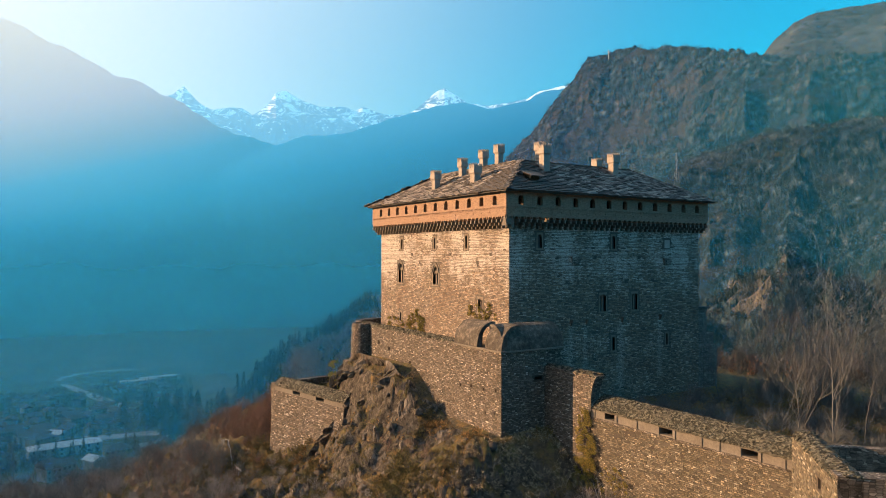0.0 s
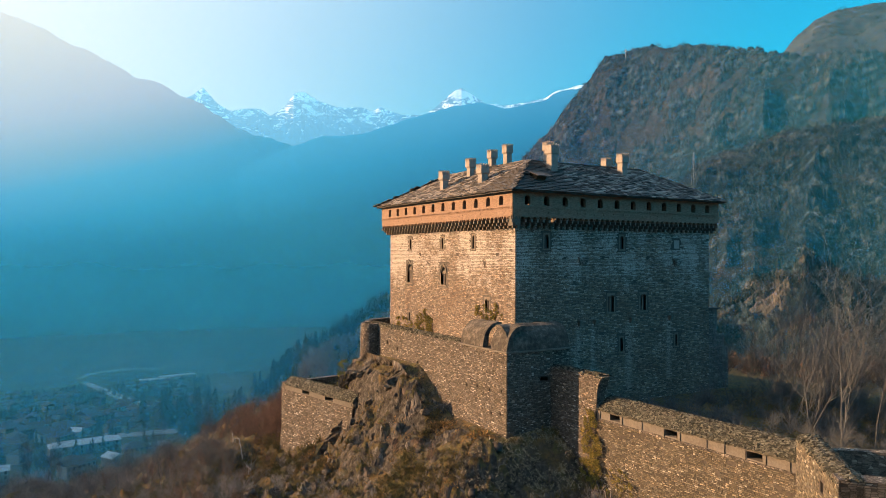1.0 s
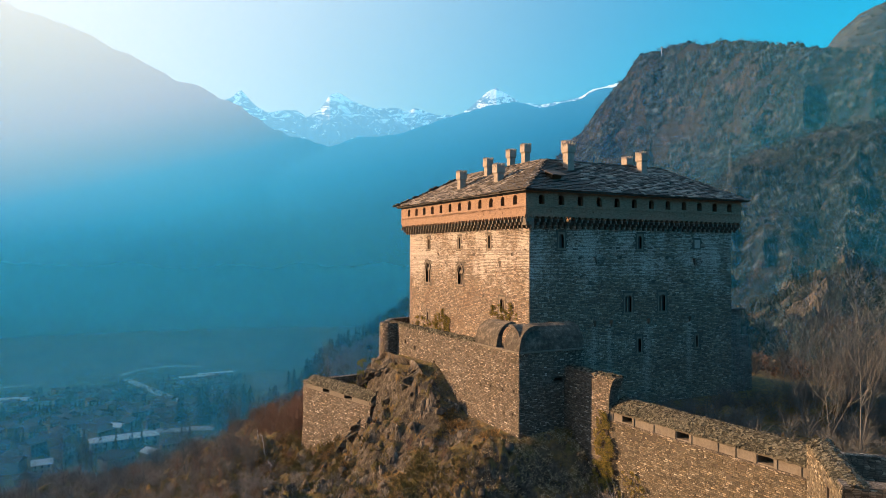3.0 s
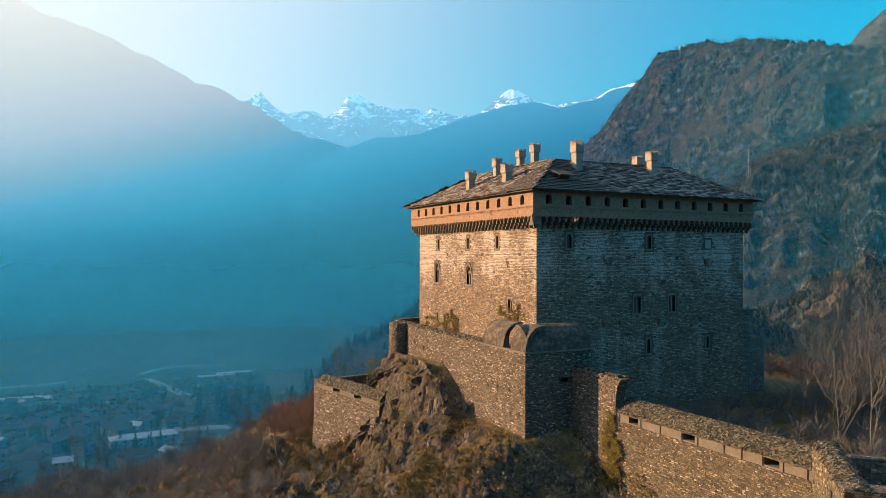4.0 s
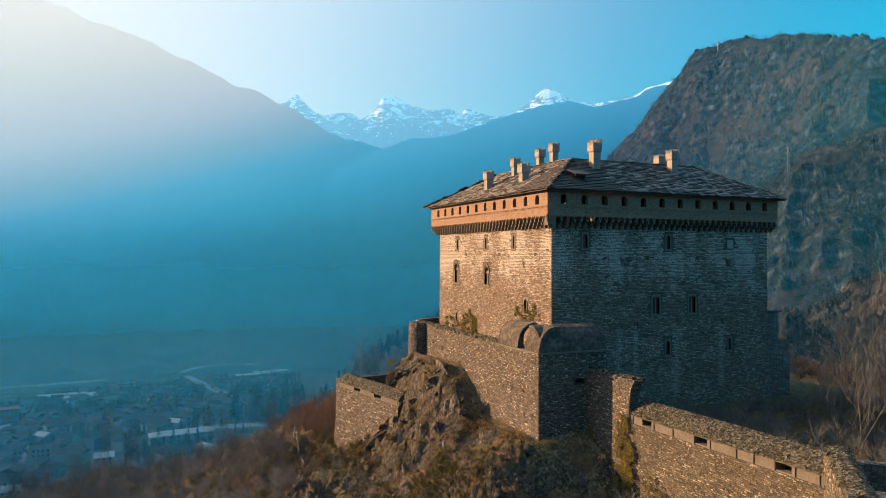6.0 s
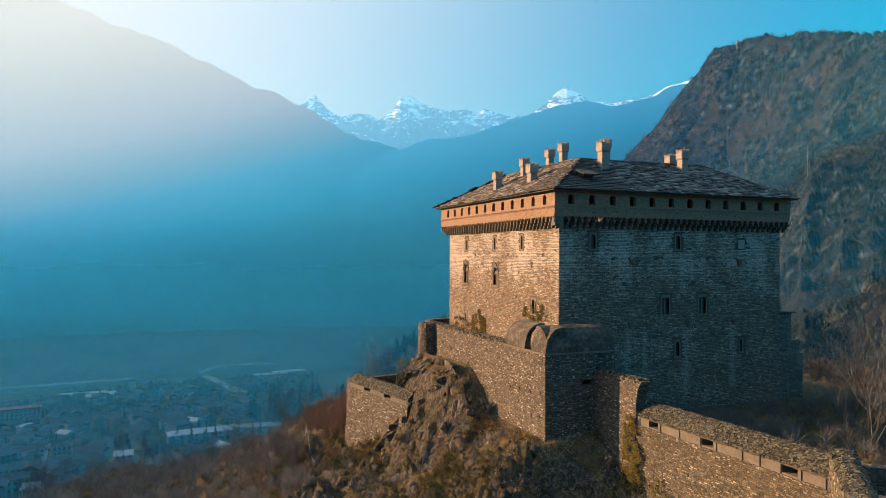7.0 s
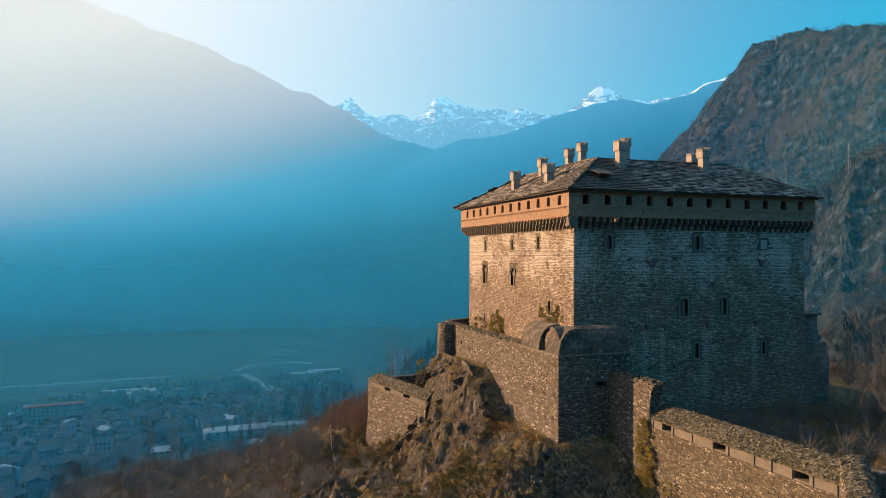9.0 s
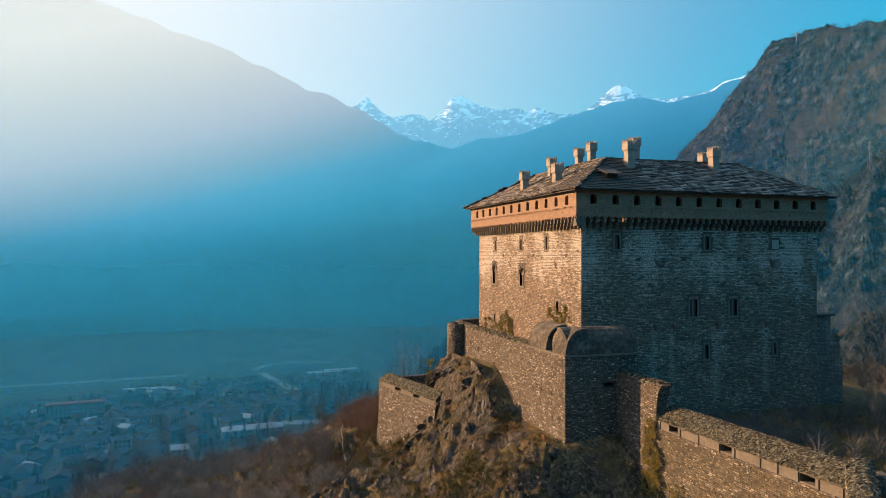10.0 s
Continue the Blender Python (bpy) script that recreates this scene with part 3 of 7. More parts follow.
def height(x, y):
    u = pos_part(edge_line(y) - x, 3.0)
    top = 9.0 - 0.42 * (pos_part(y - 37, 3) - pos_part(y - 115, 8)) * smooth(-9, 6, x) - 0.07 * pos_part(y - 40, 10)
    yard = smooth(1.4, 2.6, x) * smooth(-36, -34, y) if y < -3 else 0
    fall = table(SPUR_FALL, u) + (0.95 * pos_part(-4.6 - y, 1.2) - 0.6 * pos_part(-17 - y, 3)) * (1 - yard)
    z = top - fall
    z -= 2.2 * math.exp(-((x + 15) / 7) ** 2 - ((y - 63) / 12) ** 2)
    z -= 0.12 * pos_part(x - 34, 6) * smooth(30, 60, x)
    z -= 0.38 * pos_part(y - 85, 12) * smooth(-5, 25, u)
    z -= 2.5 * smooth(-7.5, -9.5, x) * smooth(-26, -16, x) * smooth(17, 23, y) * smooth(50, 40, y)
    # the outcrop under the rampart
    z += 4.7 * smooth(6, 15, y) * (1 - smooth(27, 33, y)) * smooth(-8.6, -6.4, x) * (1 - smooth(-3, 0, x))
    v = valley(x, y)
    z = v + pos_part(z - v, 12.0)
    # the spur runs on northwards, falling towards the town
    north = smooth(72, 108, y) * smooth(330, 250, y) * smooth(40, 5, x)
    if north > 0:
        run_on = -22.0 + 0.48 * (min(x, -9.0) + 12) - 0.25 * (x + 9 if x > -9 else 0) - (0.24 if y < 123 else 0.30) * (y - 123)
        run_on -= 0.55 * pos_part(-46 - x, 8) + 0.5 * pos_part(y - 215, 10)
        run_on += fbm(x / 22, y / 22, 44, 4) * 2.5
        run_on = v + pos_part(run_on - v, 8.0)
        z += (run_on - z) * north
    rise = hill(x, y)
    if rise > z:
        z += (rise - z) * smooth(120, 190, math.hypot(x, y))
    near = smooth(170, 60, math.hypot(x + 5, y - 10)) * smooth(-4.2, -7.0, x if y > -4 else min(x, y))
    if near > 0:
        # slanting rock ledges that break through the turf
        s = 0.62 * x + 0.5 * y + 0.55 * z
        ledge = (s * 0.42 + 1.3 * fbm(x / 5, y / 5, 12, 3)) % 1.0
        bare = smooth(-0.1, 0.35, fbm(x / 8, y / 8, 15, 4))
        z += near * (fbm(x / 7, y / 7, 1) * 1.3 + fbm(x / 1.5, y / 1.5, 4, 4) * 0.6 + bare * (2.1 * ledge ** 2.2 - 0.6))
    z += smooth(60, 120, u) * smooth(-60, -40, z) * fbm(x / 30, y / 30, 2) * 4
    return z


def steps(stops):
    out = [stops[0][0]]
    for (a, d0), (b, d1) in zip(stops, stops[1:]):
        while out[-1] < b - 1e-6:
            t = (out[-1] - a) / (b - a)
            out.append(min(b, out[-1] + d0 + (d1 - d0) * t))
    return out


GX = steps([(-9000, 800), (-600, 40), (-160, 6), (-60, 1.2), (-34, 0.8), (-28, 0.36), (1.5, 0.36), (3, 0.8), (6, 1.0), (60, 4), (160, 6), (700, 8), (1000, 40), (9000, 800)])
GY = steps([(-1500, 300), (-200, 20), (-70, 2.0), (-32, 0.9), (-26, 0.4), (28, 0.4), (36, 0.9), (60, 1.1), (130, 3), (220, 7), (600, 8), (900, 30), (1600, 100), (9000, 800)])

g_mat, gn, gl, gb = mat("hill_ground")
gpos = position(gn)
soil = ramp(gn, gl, noise_tex(gn, gl, gpos, 2.6, 9, 0.75), [(0.32, (0.028, 0.029, 0.026)), (0.48, (0.072, 0.066, 0.05)), (0.6, (0.14, 0.115, 0.074)), (0.70, (0.27, 0.25, 0.22))])
herb = ramp(gn, gl, noise_tex(gn, gl, gpos, 0.5, 9, 0.8), [(0.36, (0.06, 0.065, 0.03)), (0.46, (0.11, 0.108, 0.048)), (0.54, (0.15, 0.112, 0.05)), (0.66, (0.23, 0.155, 0.07))])
soil = mix(gn, gl, ramp(gn, gl, noise_tex(gn, gl, gpos, 0.8, 9, 0.75), [(0.45, (0, 0, 0)), (0.55, (0.85, 0.85, 0.85))]), soil, herb)
# far wood and crag made bluer than the near ground, for haze
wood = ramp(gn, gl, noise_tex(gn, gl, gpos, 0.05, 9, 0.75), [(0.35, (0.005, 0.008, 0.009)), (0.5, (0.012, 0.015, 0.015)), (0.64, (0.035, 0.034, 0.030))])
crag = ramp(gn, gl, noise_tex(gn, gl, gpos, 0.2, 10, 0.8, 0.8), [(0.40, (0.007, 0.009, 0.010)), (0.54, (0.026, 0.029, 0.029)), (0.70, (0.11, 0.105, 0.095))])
near_crag = ramp(gn, gl, noise_tex(gn, gl, gpos, 1.4, 9, 0.8, 0.5), [(0.38, (0.022, 0.022, 0.021)), (0.52, (0.075, 0.071, 0.062)), (0.68, (0.21, 0.196, 0.17))])
fields = gn.new("ShaderNodeTexVoronoi")
fields.voronoi_dimensions, fields.inputs["Scale"].default_value = "2D", 0.012
gl.new(gpos, fields.inputs["Vector"])
field = ramp(gn, gl, fields.outputs["Color"], [(0.1, (0.05, 0.065, 0.035)), (0.5, (0.08, 0.095, 0.05)), (0.9, (0.12, 0.12, 0.08))])
sepg = gn.new("ShaderNodeSeparateXYZ")
gl.new(gpos, sepg.inputs[0])
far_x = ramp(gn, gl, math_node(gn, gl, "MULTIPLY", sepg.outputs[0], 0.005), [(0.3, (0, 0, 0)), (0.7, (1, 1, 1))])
steep = gn.new("ShaderNodeSeparateXYZ")
gl.new(gn.new("ShaderNodeNewGeometry").outputs["Normal"], steep.inputs[0])
cliffy = ramp(gn, gl, steep.outputs[2], [(0.66, (1, 1, 1)), (0.80, (0, 0, 0))])
low = ramp(gn, gl, math_node(gn, gl, "MULTIPLY_ADD", sepg.outputs[2], -0.01, 0.0), [(0.76, (0, 0, 0)), (0.92, (1, 1, 1))])
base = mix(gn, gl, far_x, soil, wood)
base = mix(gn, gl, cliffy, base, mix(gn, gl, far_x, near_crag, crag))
base = mix(gn, gl, low, base, field)
gl.new(base, gb.inputs["Base Color"])
gb.inputs["Roughness"].default_value = 1.0
gb.inputs["Specular IOR Level"].default_value = 0.1
bump(gn, gl, gb, noise_tex(gn, gl, gpos, 3.0, 9, 0.8), 1.0, 0.3)

gverts = [(x, y, height(x, y)) for y in GY for x in GX]
nx = len(GX)
gfaces = [(j * nx + i, j * nx + i + 1, (j + 1) * nx + i + 1, (j + 1) * nx + i) for j in range(len(GY) - 1) for i in range(nx - 1)]
gme = bpy.data.meshes.new("ground")
gme.from_pydata(gverts, [], gfaces)
gme.materials.append(g_mat)
gme.polygons.foreach_set("use_smooth", [True] * len(gme.polygons))
ground = tagged(new("ground", gme), "rocky castle spur, wooded hill and flat valley floor", "ground", kind="structure")


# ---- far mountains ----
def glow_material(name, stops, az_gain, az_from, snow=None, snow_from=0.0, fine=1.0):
    """Distant slopes with their haze painted as emission, paling upwards and towards the sun."""
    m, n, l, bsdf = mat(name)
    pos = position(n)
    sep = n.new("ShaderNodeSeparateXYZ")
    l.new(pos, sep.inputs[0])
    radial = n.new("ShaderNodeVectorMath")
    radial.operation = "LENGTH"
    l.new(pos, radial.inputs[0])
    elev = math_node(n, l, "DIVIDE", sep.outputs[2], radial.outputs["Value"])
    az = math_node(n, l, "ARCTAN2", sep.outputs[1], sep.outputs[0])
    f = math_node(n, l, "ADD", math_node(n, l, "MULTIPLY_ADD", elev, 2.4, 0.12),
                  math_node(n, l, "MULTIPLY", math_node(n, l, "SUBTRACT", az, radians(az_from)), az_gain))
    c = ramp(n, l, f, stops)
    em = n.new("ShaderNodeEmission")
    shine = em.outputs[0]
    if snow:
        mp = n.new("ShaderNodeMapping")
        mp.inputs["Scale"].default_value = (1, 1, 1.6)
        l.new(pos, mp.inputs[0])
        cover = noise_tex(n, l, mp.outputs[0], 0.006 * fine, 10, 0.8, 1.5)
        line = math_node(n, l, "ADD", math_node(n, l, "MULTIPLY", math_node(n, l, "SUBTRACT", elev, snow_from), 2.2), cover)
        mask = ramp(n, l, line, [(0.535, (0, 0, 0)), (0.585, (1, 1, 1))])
        # blue haze glow added on top of the sunlit snow and rock
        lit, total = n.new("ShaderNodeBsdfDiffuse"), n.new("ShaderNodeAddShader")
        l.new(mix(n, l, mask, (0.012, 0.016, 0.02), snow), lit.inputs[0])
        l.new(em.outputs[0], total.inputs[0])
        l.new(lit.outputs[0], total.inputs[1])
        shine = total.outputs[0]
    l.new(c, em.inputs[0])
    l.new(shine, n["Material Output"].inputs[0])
    return m


def range_mesh(name, crest, r_foot, r_crest, foot_z, material, label, jag, step=0.35, rows=26, seed=0, eye=(-40.0, -61.0), wander=0.0, relief=0.09):
    """A mountain range: a crest line of (azimuth, elevation) in degrees, with its slope running down to a foot nearer by."""
    az0, az1 = crest[0][0], crest[-1][0]
    count = int((az1 - az0) / step)
    verts, faces = [], []
    for i in range(count + 1):
        az = az0 + (az1 - az0) * i / count
        el = table(crest, az)
        notch = jag * fbm(az * 0.55, seed, 0, 6) + 0.4 * jag * (0.5 - 2 * abs(noise.noise(Vector((az * 1.9, seed, 3.0)))))
        top = r_crest * math.tan(radians(el)) + 26
        notch = r_crest * radians(notch) * 1.05
        for j in range(rows + 1):
            t = j / rows
            r = r_foot + (r_crest - r_foot) * t + (1 - t) * wander * fbm(az * 0.22, seed, 4, 4)
            z = foot_z + (top - foot_z) * t ** 1.15 + notch * t ** 5
            x, y = eye[0] + r * math.cos(radians(az)), eye[1] + r * math.sin(radians(az))
            w = math.sin(math.pi * min(1, t)) * (r_crest - r_foot)
            z += relief * w * fbm(x / 420, y / 420, seed + 5 + z / 420, 6)
            verts.append((x, y, z))
    n = rows + 1
    faces = [(i * n + j, (i + 1) * n + j, (i + 1) * n + j + 1, i * n + j + 1) for i in range(count) for j in range(rows)]
    me = bpy.data.meshes.new(name)
    me.from_pydata(verts, [], faces)
    me.materials.append(material)
    return tagged(new(name, me), label, "mountain", kind="structure")


# haze colours given off by the slopes themselves, valley blue to sunward white
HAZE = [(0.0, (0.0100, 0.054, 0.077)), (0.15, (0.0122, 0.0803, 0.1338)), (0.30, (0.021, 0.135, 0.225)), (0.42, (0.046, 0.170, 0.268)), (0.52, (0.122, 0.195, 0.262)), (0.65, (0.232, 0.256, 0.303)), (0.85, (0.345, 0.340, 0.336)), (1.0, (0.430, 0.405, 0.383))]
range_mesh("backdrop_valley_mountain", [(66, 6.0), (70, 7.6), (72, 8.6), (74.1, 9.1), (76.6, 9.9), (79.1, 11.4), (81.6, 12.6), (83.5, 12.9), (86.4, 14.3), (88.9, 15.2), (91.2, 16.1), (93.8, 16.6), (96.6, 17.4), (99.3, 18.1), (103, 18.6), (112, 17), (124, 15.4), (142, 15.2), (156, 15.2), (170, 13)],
           2900, 4500, -216, glow_material("hazy_slope", HAZE, 0.66, 83), "steep valley mountainside glowing in painted bright blue haze", 0.22, seed=2, wander=700)
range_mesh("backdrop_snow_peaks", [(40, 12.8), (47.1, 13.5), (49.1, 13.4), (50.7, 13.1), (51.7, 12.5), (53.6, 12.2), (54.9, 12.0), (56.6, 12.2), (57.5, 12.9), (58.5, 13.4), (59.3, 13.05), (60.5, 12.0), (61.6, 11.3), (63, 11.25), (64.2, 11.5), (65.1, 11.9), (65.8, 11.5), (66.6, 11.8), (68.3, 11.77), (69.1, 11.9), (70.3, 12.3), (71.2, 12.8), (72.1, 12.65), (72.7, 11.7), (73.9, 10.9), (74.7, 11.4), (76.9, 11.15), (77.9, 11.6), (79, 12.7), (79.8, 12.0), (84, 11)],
           4520, 4900, 420, glow_material("hazy_snowy_rock", [(0.0, (0.03, 0.16, 0.27)), (0.5, (0.085, 0.23, 0.345)), (0.9, (0.20, 0.31, 0.40))], 0.5, 72, (0.60, 0.60, 0.60), 0.192, 1.7), "far jagged peaks with patches of snow", 0.11, 0.08, 54, 7, relief=0.22)
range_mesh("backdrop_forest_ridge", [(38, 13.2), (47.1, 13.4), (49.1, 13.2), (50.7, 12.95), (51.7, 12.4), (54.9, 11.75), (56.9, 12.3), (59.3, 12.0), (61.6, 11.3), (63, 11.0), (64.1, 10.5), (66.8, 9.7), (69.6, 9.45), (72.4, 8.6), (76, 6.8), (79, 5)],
           2900, 4000, -216, glow_material("hazy_ridge", [(0.0, (0.0105, 0.056, 0.080)), (0.15, (0.013, 0.085, 0.14)), (0.30, (0.0235, 0.145, 0.24)), (0.45, (0.055, 0.205, 0.32)), (0.7, (0.14, 0.27, 0.37))], 0.5, 84), "forested ridge glowing in painted deep blue haze", 0.12, seed=11)
# unseen range behind the camera, added to cut sky light on the south wall
REAR = rough("rear_block_dark", [(0.3, (0.010, 0.017, 0.017)), (0.7, (0.026, 0.036, 0.034))], 0.02, 0, big=0.004)
range_mesh("backdrop_rear_mountain", [(172, 14), (185, 24), (200, 28), (215, 24), (228, 15), (245, 10), (275, 9), (300, 9), (330, 11), (365, 12)],
           500, 1700, -60, REAR, "unseen dark range added to block low sky light", 1.5, 1.5, 14, 21)
# blue-leaning stops put some of the distance haze into the summit
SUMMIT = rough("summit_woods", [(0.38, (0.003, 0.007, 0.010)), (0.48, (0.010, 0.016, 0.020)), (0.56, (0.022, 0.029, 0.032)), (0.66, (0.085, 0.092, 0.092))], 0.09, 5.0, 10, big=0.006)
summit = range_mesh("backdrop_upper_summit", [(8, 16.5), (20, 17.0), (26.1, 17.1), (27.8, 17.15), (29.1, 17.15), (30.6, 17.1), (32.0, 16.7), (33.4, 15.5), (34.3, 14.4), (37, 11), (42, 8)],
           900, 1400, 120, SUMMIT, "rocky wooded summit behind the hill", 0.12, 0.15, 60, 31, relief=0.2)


# ---- castle keep ----
WALL_TOP, BAND_BOTTOM, BAND_TOP = 29.95, 30.45, 32.85
FAR = 30.55                                  # where the crown ends on the far corners
castle = thing("castle_keep", "square grey-brown stone keep with a crenellated crown and slab roof", "castle")
WEST = Matrix(((0, 1, 0, 0), (-1, 0, 0, 30), (0, 0, 1, 0), (0, 0, 0, 1)))     # u runs from the far corner to the near one
SOUTH = Matrix(((1, 0, 0, 2.5), (0, 1, 0, 0), (0, 0, 1, 0), (0, 0, 0, 1)))


def opening(centre, z0, z1, w, flip=0.0):
    c = flip - centre if flip else centre
    return (c - w / 2, z0, c + w / 2, z1)


west_slits = [(23.85, 27.0, 28.4, 0.42), (15.27, 27.0, 28.4, 0.42), (8.17, 27.0, 28.5, 0.42), (24.12, 17.4, 18.6, 0.4)]
west_gothic = [(24.1, 22.55, 25.0, 1.25), (15.0, 22.6, 24.75, 1.2)]
west_pairs = [(5.3, 19.85, 21.45, 0.9)]
south_slits = [(4.1, 27.0, 28.5, 0.6), (15.1, 27.0, 28.5, 0.55), (15.05, 15.2, 16.8, 0.5), (24.1, 15.3, 16.7, 0.4)]
south_pairs = [(13.4, 19.8, 21.8, 0.95), (18.5, 19.8, 21.8, 0.95)]
bm = bmesh.new()
putlogs_w = [(c, z, z + 0.17, 0.17) for z, cs in ((26.2, (21.0, 11.6, 3.4)), (21.4, (27.2, 18.6, 9.4)), (25.1, (5.8, 18.9)), (18.9, (12.4, 27.0))) for c in cs]
panel(bm, WEST, 30, 4, WALL_TOP, 2.5, [opening(c, a, b, w, 30) for c, a, b, w in west_slits + west_gothic + west_pairs + putlogs_w])
part("west_wall", bm, KEEP_MORTAR, castle, "sunlit coursed rubble wall")
bm = bmesh.new()
putlogs_s = [(c, z, z + 0.18, 0.18) for z, cs in ((25.9, (6.6, 12.2, 19.3)), (23.1, (8.0, 17.1, 21.7)), (17.3, (12.1, 20.0, 27.6)), (14.2, (9.0, 18.2))) for c in cs]
panel(bm, SOUTH, 27.5, 4, WALL_TOP, 2.5, [opening(c - 2.5, a, b, w) for c, a, b, w in south_slits + south_pairs + putlogs_s])
part("south_wall", bm, KEEP_MORTAR, castle, "shaded coursed rubble wall with pale lime streaks")
bm = bmesh.new()
box(bm, 2.5, 27.5, 27.5, 30, 4, WALL_TOP)
part("north_wall", bm, STONE_KEEP, castle)
bm = bmesh.new()
box(bm, 27.5, 30, 2.5, 30, 4, WALL_TOP)
part("east_wall", bm, STONE_KEEP, castle)
bm = bmesh.new()
for x0, x1, y0, y1 in ((11, 12, 11, 19), (18, 19, 11, 19), (12, 18, 11, 12), (12, 18, 18, 19)):
    box(bm, x0, x1, y0, y1, 4, 33.6)
part("courtyard_wall", bm, STONE_KEEP, castle)


def face_matrix(side, c, out=0.0):
    """A frame on a face of the keep: x to the viewer's right, y into the wall."""
    if side == "west":
        return Matrix(((0, 1, 0, -out), (-1, 0, 0, c), (0, 0, 1, 0), (0, 0, 0, 1)))
    return Matrix(((1, 0, 0, c), (0, 1, 0, -out), (0, 0, 1, 0), (0, 0, 0, 1)))


def slit(side, c, z0, z1, w, head=True):
    m = face_matrix(side, c, 0.015)
    bm = bmesh.new()
    box(bm, -w / 2 - 0.14, -w / 2, 0, 0.5, z0 - 0.05, z1)
    box(bm, w / 2, w / 2 + 0.14, 0, 0.5, z0 - 0.05, z1)
    box(bm, -w / 2 - 0.22, w / 2 + 0.22, -0.05, 0.5, z0 - 0.22, z0 - 0.05)
    arch_ring(bm, Matrix(), w, z1 - w * 0.55, w * 0.5, 0.5, w + 0.28, z1 + 0.16, 6)
    bm.transform(m)
    win = part("window", bm, WINDOW_STONE, castle, "narrow slit window with dressed stone surround")
    bm = bmesh.new()
    box(bm, -w / 2 - 0.05, w / 2 + 0.05, 0.26, 0.30, z0 - 0.05, z1 + 0.1)
    bm.transform(m)
    part("pane", bm, GLASS_DARK, win)
    return win


def paired(side, c, z0, z1, w, gothic):
    m = face_matrix(side, c, 0.02)
    bm = bmesh.new()
    for s in (-1, 1):
        box(bm, min(s * w / 2, s * (w / 2 + 0.16)), max(s * w / 2, s * (w / 2 + 0.16)), 0, 0.5, z0 - 0.05, z1 - (0.7 if gothic else 0.3))
    box(bm, -w / 2 - 0.25, w / 2 + 0.25, -0.07, 0.5, z0 - 0.22, z0 - 0.05)
    if gothic:
        arch_ring(bm, Matrix(), w, z1 - 0.7, 0.78, 0.45, w + 0.32, z1 + 0.22, 10, True)
    else:
        arch_ring(bm, Matrix(), w, z1 - 0.3, 0.26, 0.45, w + 0.32, z1 + 0.14, 8, True)
    bm.transform(m)
    win = part("window", bm, WINDOW_STONE, castle, "pointed two-light window" if gothic else "two-light window with a stone mullion")
    bm = bmesh.new()
    box(bm, -w / 2 - 0.05, w / 2 + 0.05, 0.26, 0.30, z0 - 0.05, z1 + 0.1)
    bm.transform(m)
    part("pane", bm, GLASS_DARK, win)
    bm = bmesh.new()
    spring = z1 - (1.0 if gothic else 0.42)
    box(bm, -0.08, 0.08, 0.12, 0.32, z0 - 0.05, spring)
    bm.transform(m)
    part("mullion", bm, WINDOW_STONE, win)
    bm = bmesh.new()
    for s in (-1, 1):
        arch_ring(bm, Matrix.Translation((s * w / 4, 0.14, 0)), w / 2 - 0.12, spring, 0.26, 0.16, w / 2, spring + 0.34, 6, True)
    if gothic:
        box(bm, -0.34, 0.34, 0.14, 0.30, spring + 0.34, spring + 0.52)
    bm.transform(m)
    part("tracery", bm, WINDOW_STONE, win)
    if gothic:
        bm = bmesh.new()
        arch_ring(bm, Matrix.Translation((0, -0.09, 0)), w + 0.30, z1 - 0.7, 0.98, 0.1, w + 0.62, z1 + 0.52, 12, True)
        # the hood follows the arch: pull its outer corners in
        for v in bm.verts:
            if abs(v.co.z - (z1 + 0.52)) < 1e-4:
                s = v.co.x / (w / 2 + 0.31)
                v.co.z = z1 - 0.72 + 1.24 * max(0.0, 1 - abs(s) ** 1.7) ** 0.75
        bm.transform(m)
        part("hood_mould", bm, STONE_DRESSED, win)


holes = widen([opening(c, a, b, w, 30) for c, a, b, w in west_slits + west_pairs]) + widen([opening(c, a, b, w, 30) for c, a, b, w in west_gothic], 0.3, 0.5) + [opening(c, a, b, w, 30) for c, a, b, w in putlogs_w]
rubble_face(castle, WEST, 30, 13.5, 29.6, holes, 11, KEEP_STONE, "warm grey rubble stones in rough courses", (0.10, 0.19), (0.18, 0.5), (0.008, 0.05))
holes = widen([opening(c, a, b, w) for c, a, b, w in south_slits + south_pairs]) + [opening(c, a, b, w) for c, a, b, w in putlogs_s] + [(23.6, 27.0, 24.7, 28.2)]
rubble_face(castle, Matrix(), 30, 6.0, 29.6, holes, 12, KEEP_STONE, "shaded grey rubble stones in rough courses", (0.11, 0.2), (0.2, 0.6), (0.008, 0.05))
for row in west_slits:
    slit("west", *row)
for row in south_slits:
    slit("south", *row)
for row in west_gothic:
    paired("west", *row, True)
for row in west_pairs:
    paired("west", *row, False)
for row in south_pairs:
    paired("south", *row, False)

# crown: brick band on corbelled arches, with a row of arched openings
n_win, w_win = 12, 0.74
band_holes = [(2.0 + 1.37 * k + 0.25 * math.sin(7 * k), 30.72 + 0.06 * math.sin(5 * k)) for k in range(20)]
west_wins = [1.06 + 2.44 * k for k in range(n_win)]
south_wins = [0.82 + 2.515 * k for k in range(n_win)]
LEN_W, LEN_S = FAR + 1.0, FAR + 1.12
CW = Matrix(((0, 1, 0, -1.12), (-1, 0, 0, FAR), (0, 0, 1, 0), (0, 0, 0, 1)))
CS = Matrix(((1, 0, 0, -1.12 + 0.45), (0, 1, 0, -1.0), (0, 0, 1, 0), (0, 0, 0, 1)))
bm = bmesh.new()
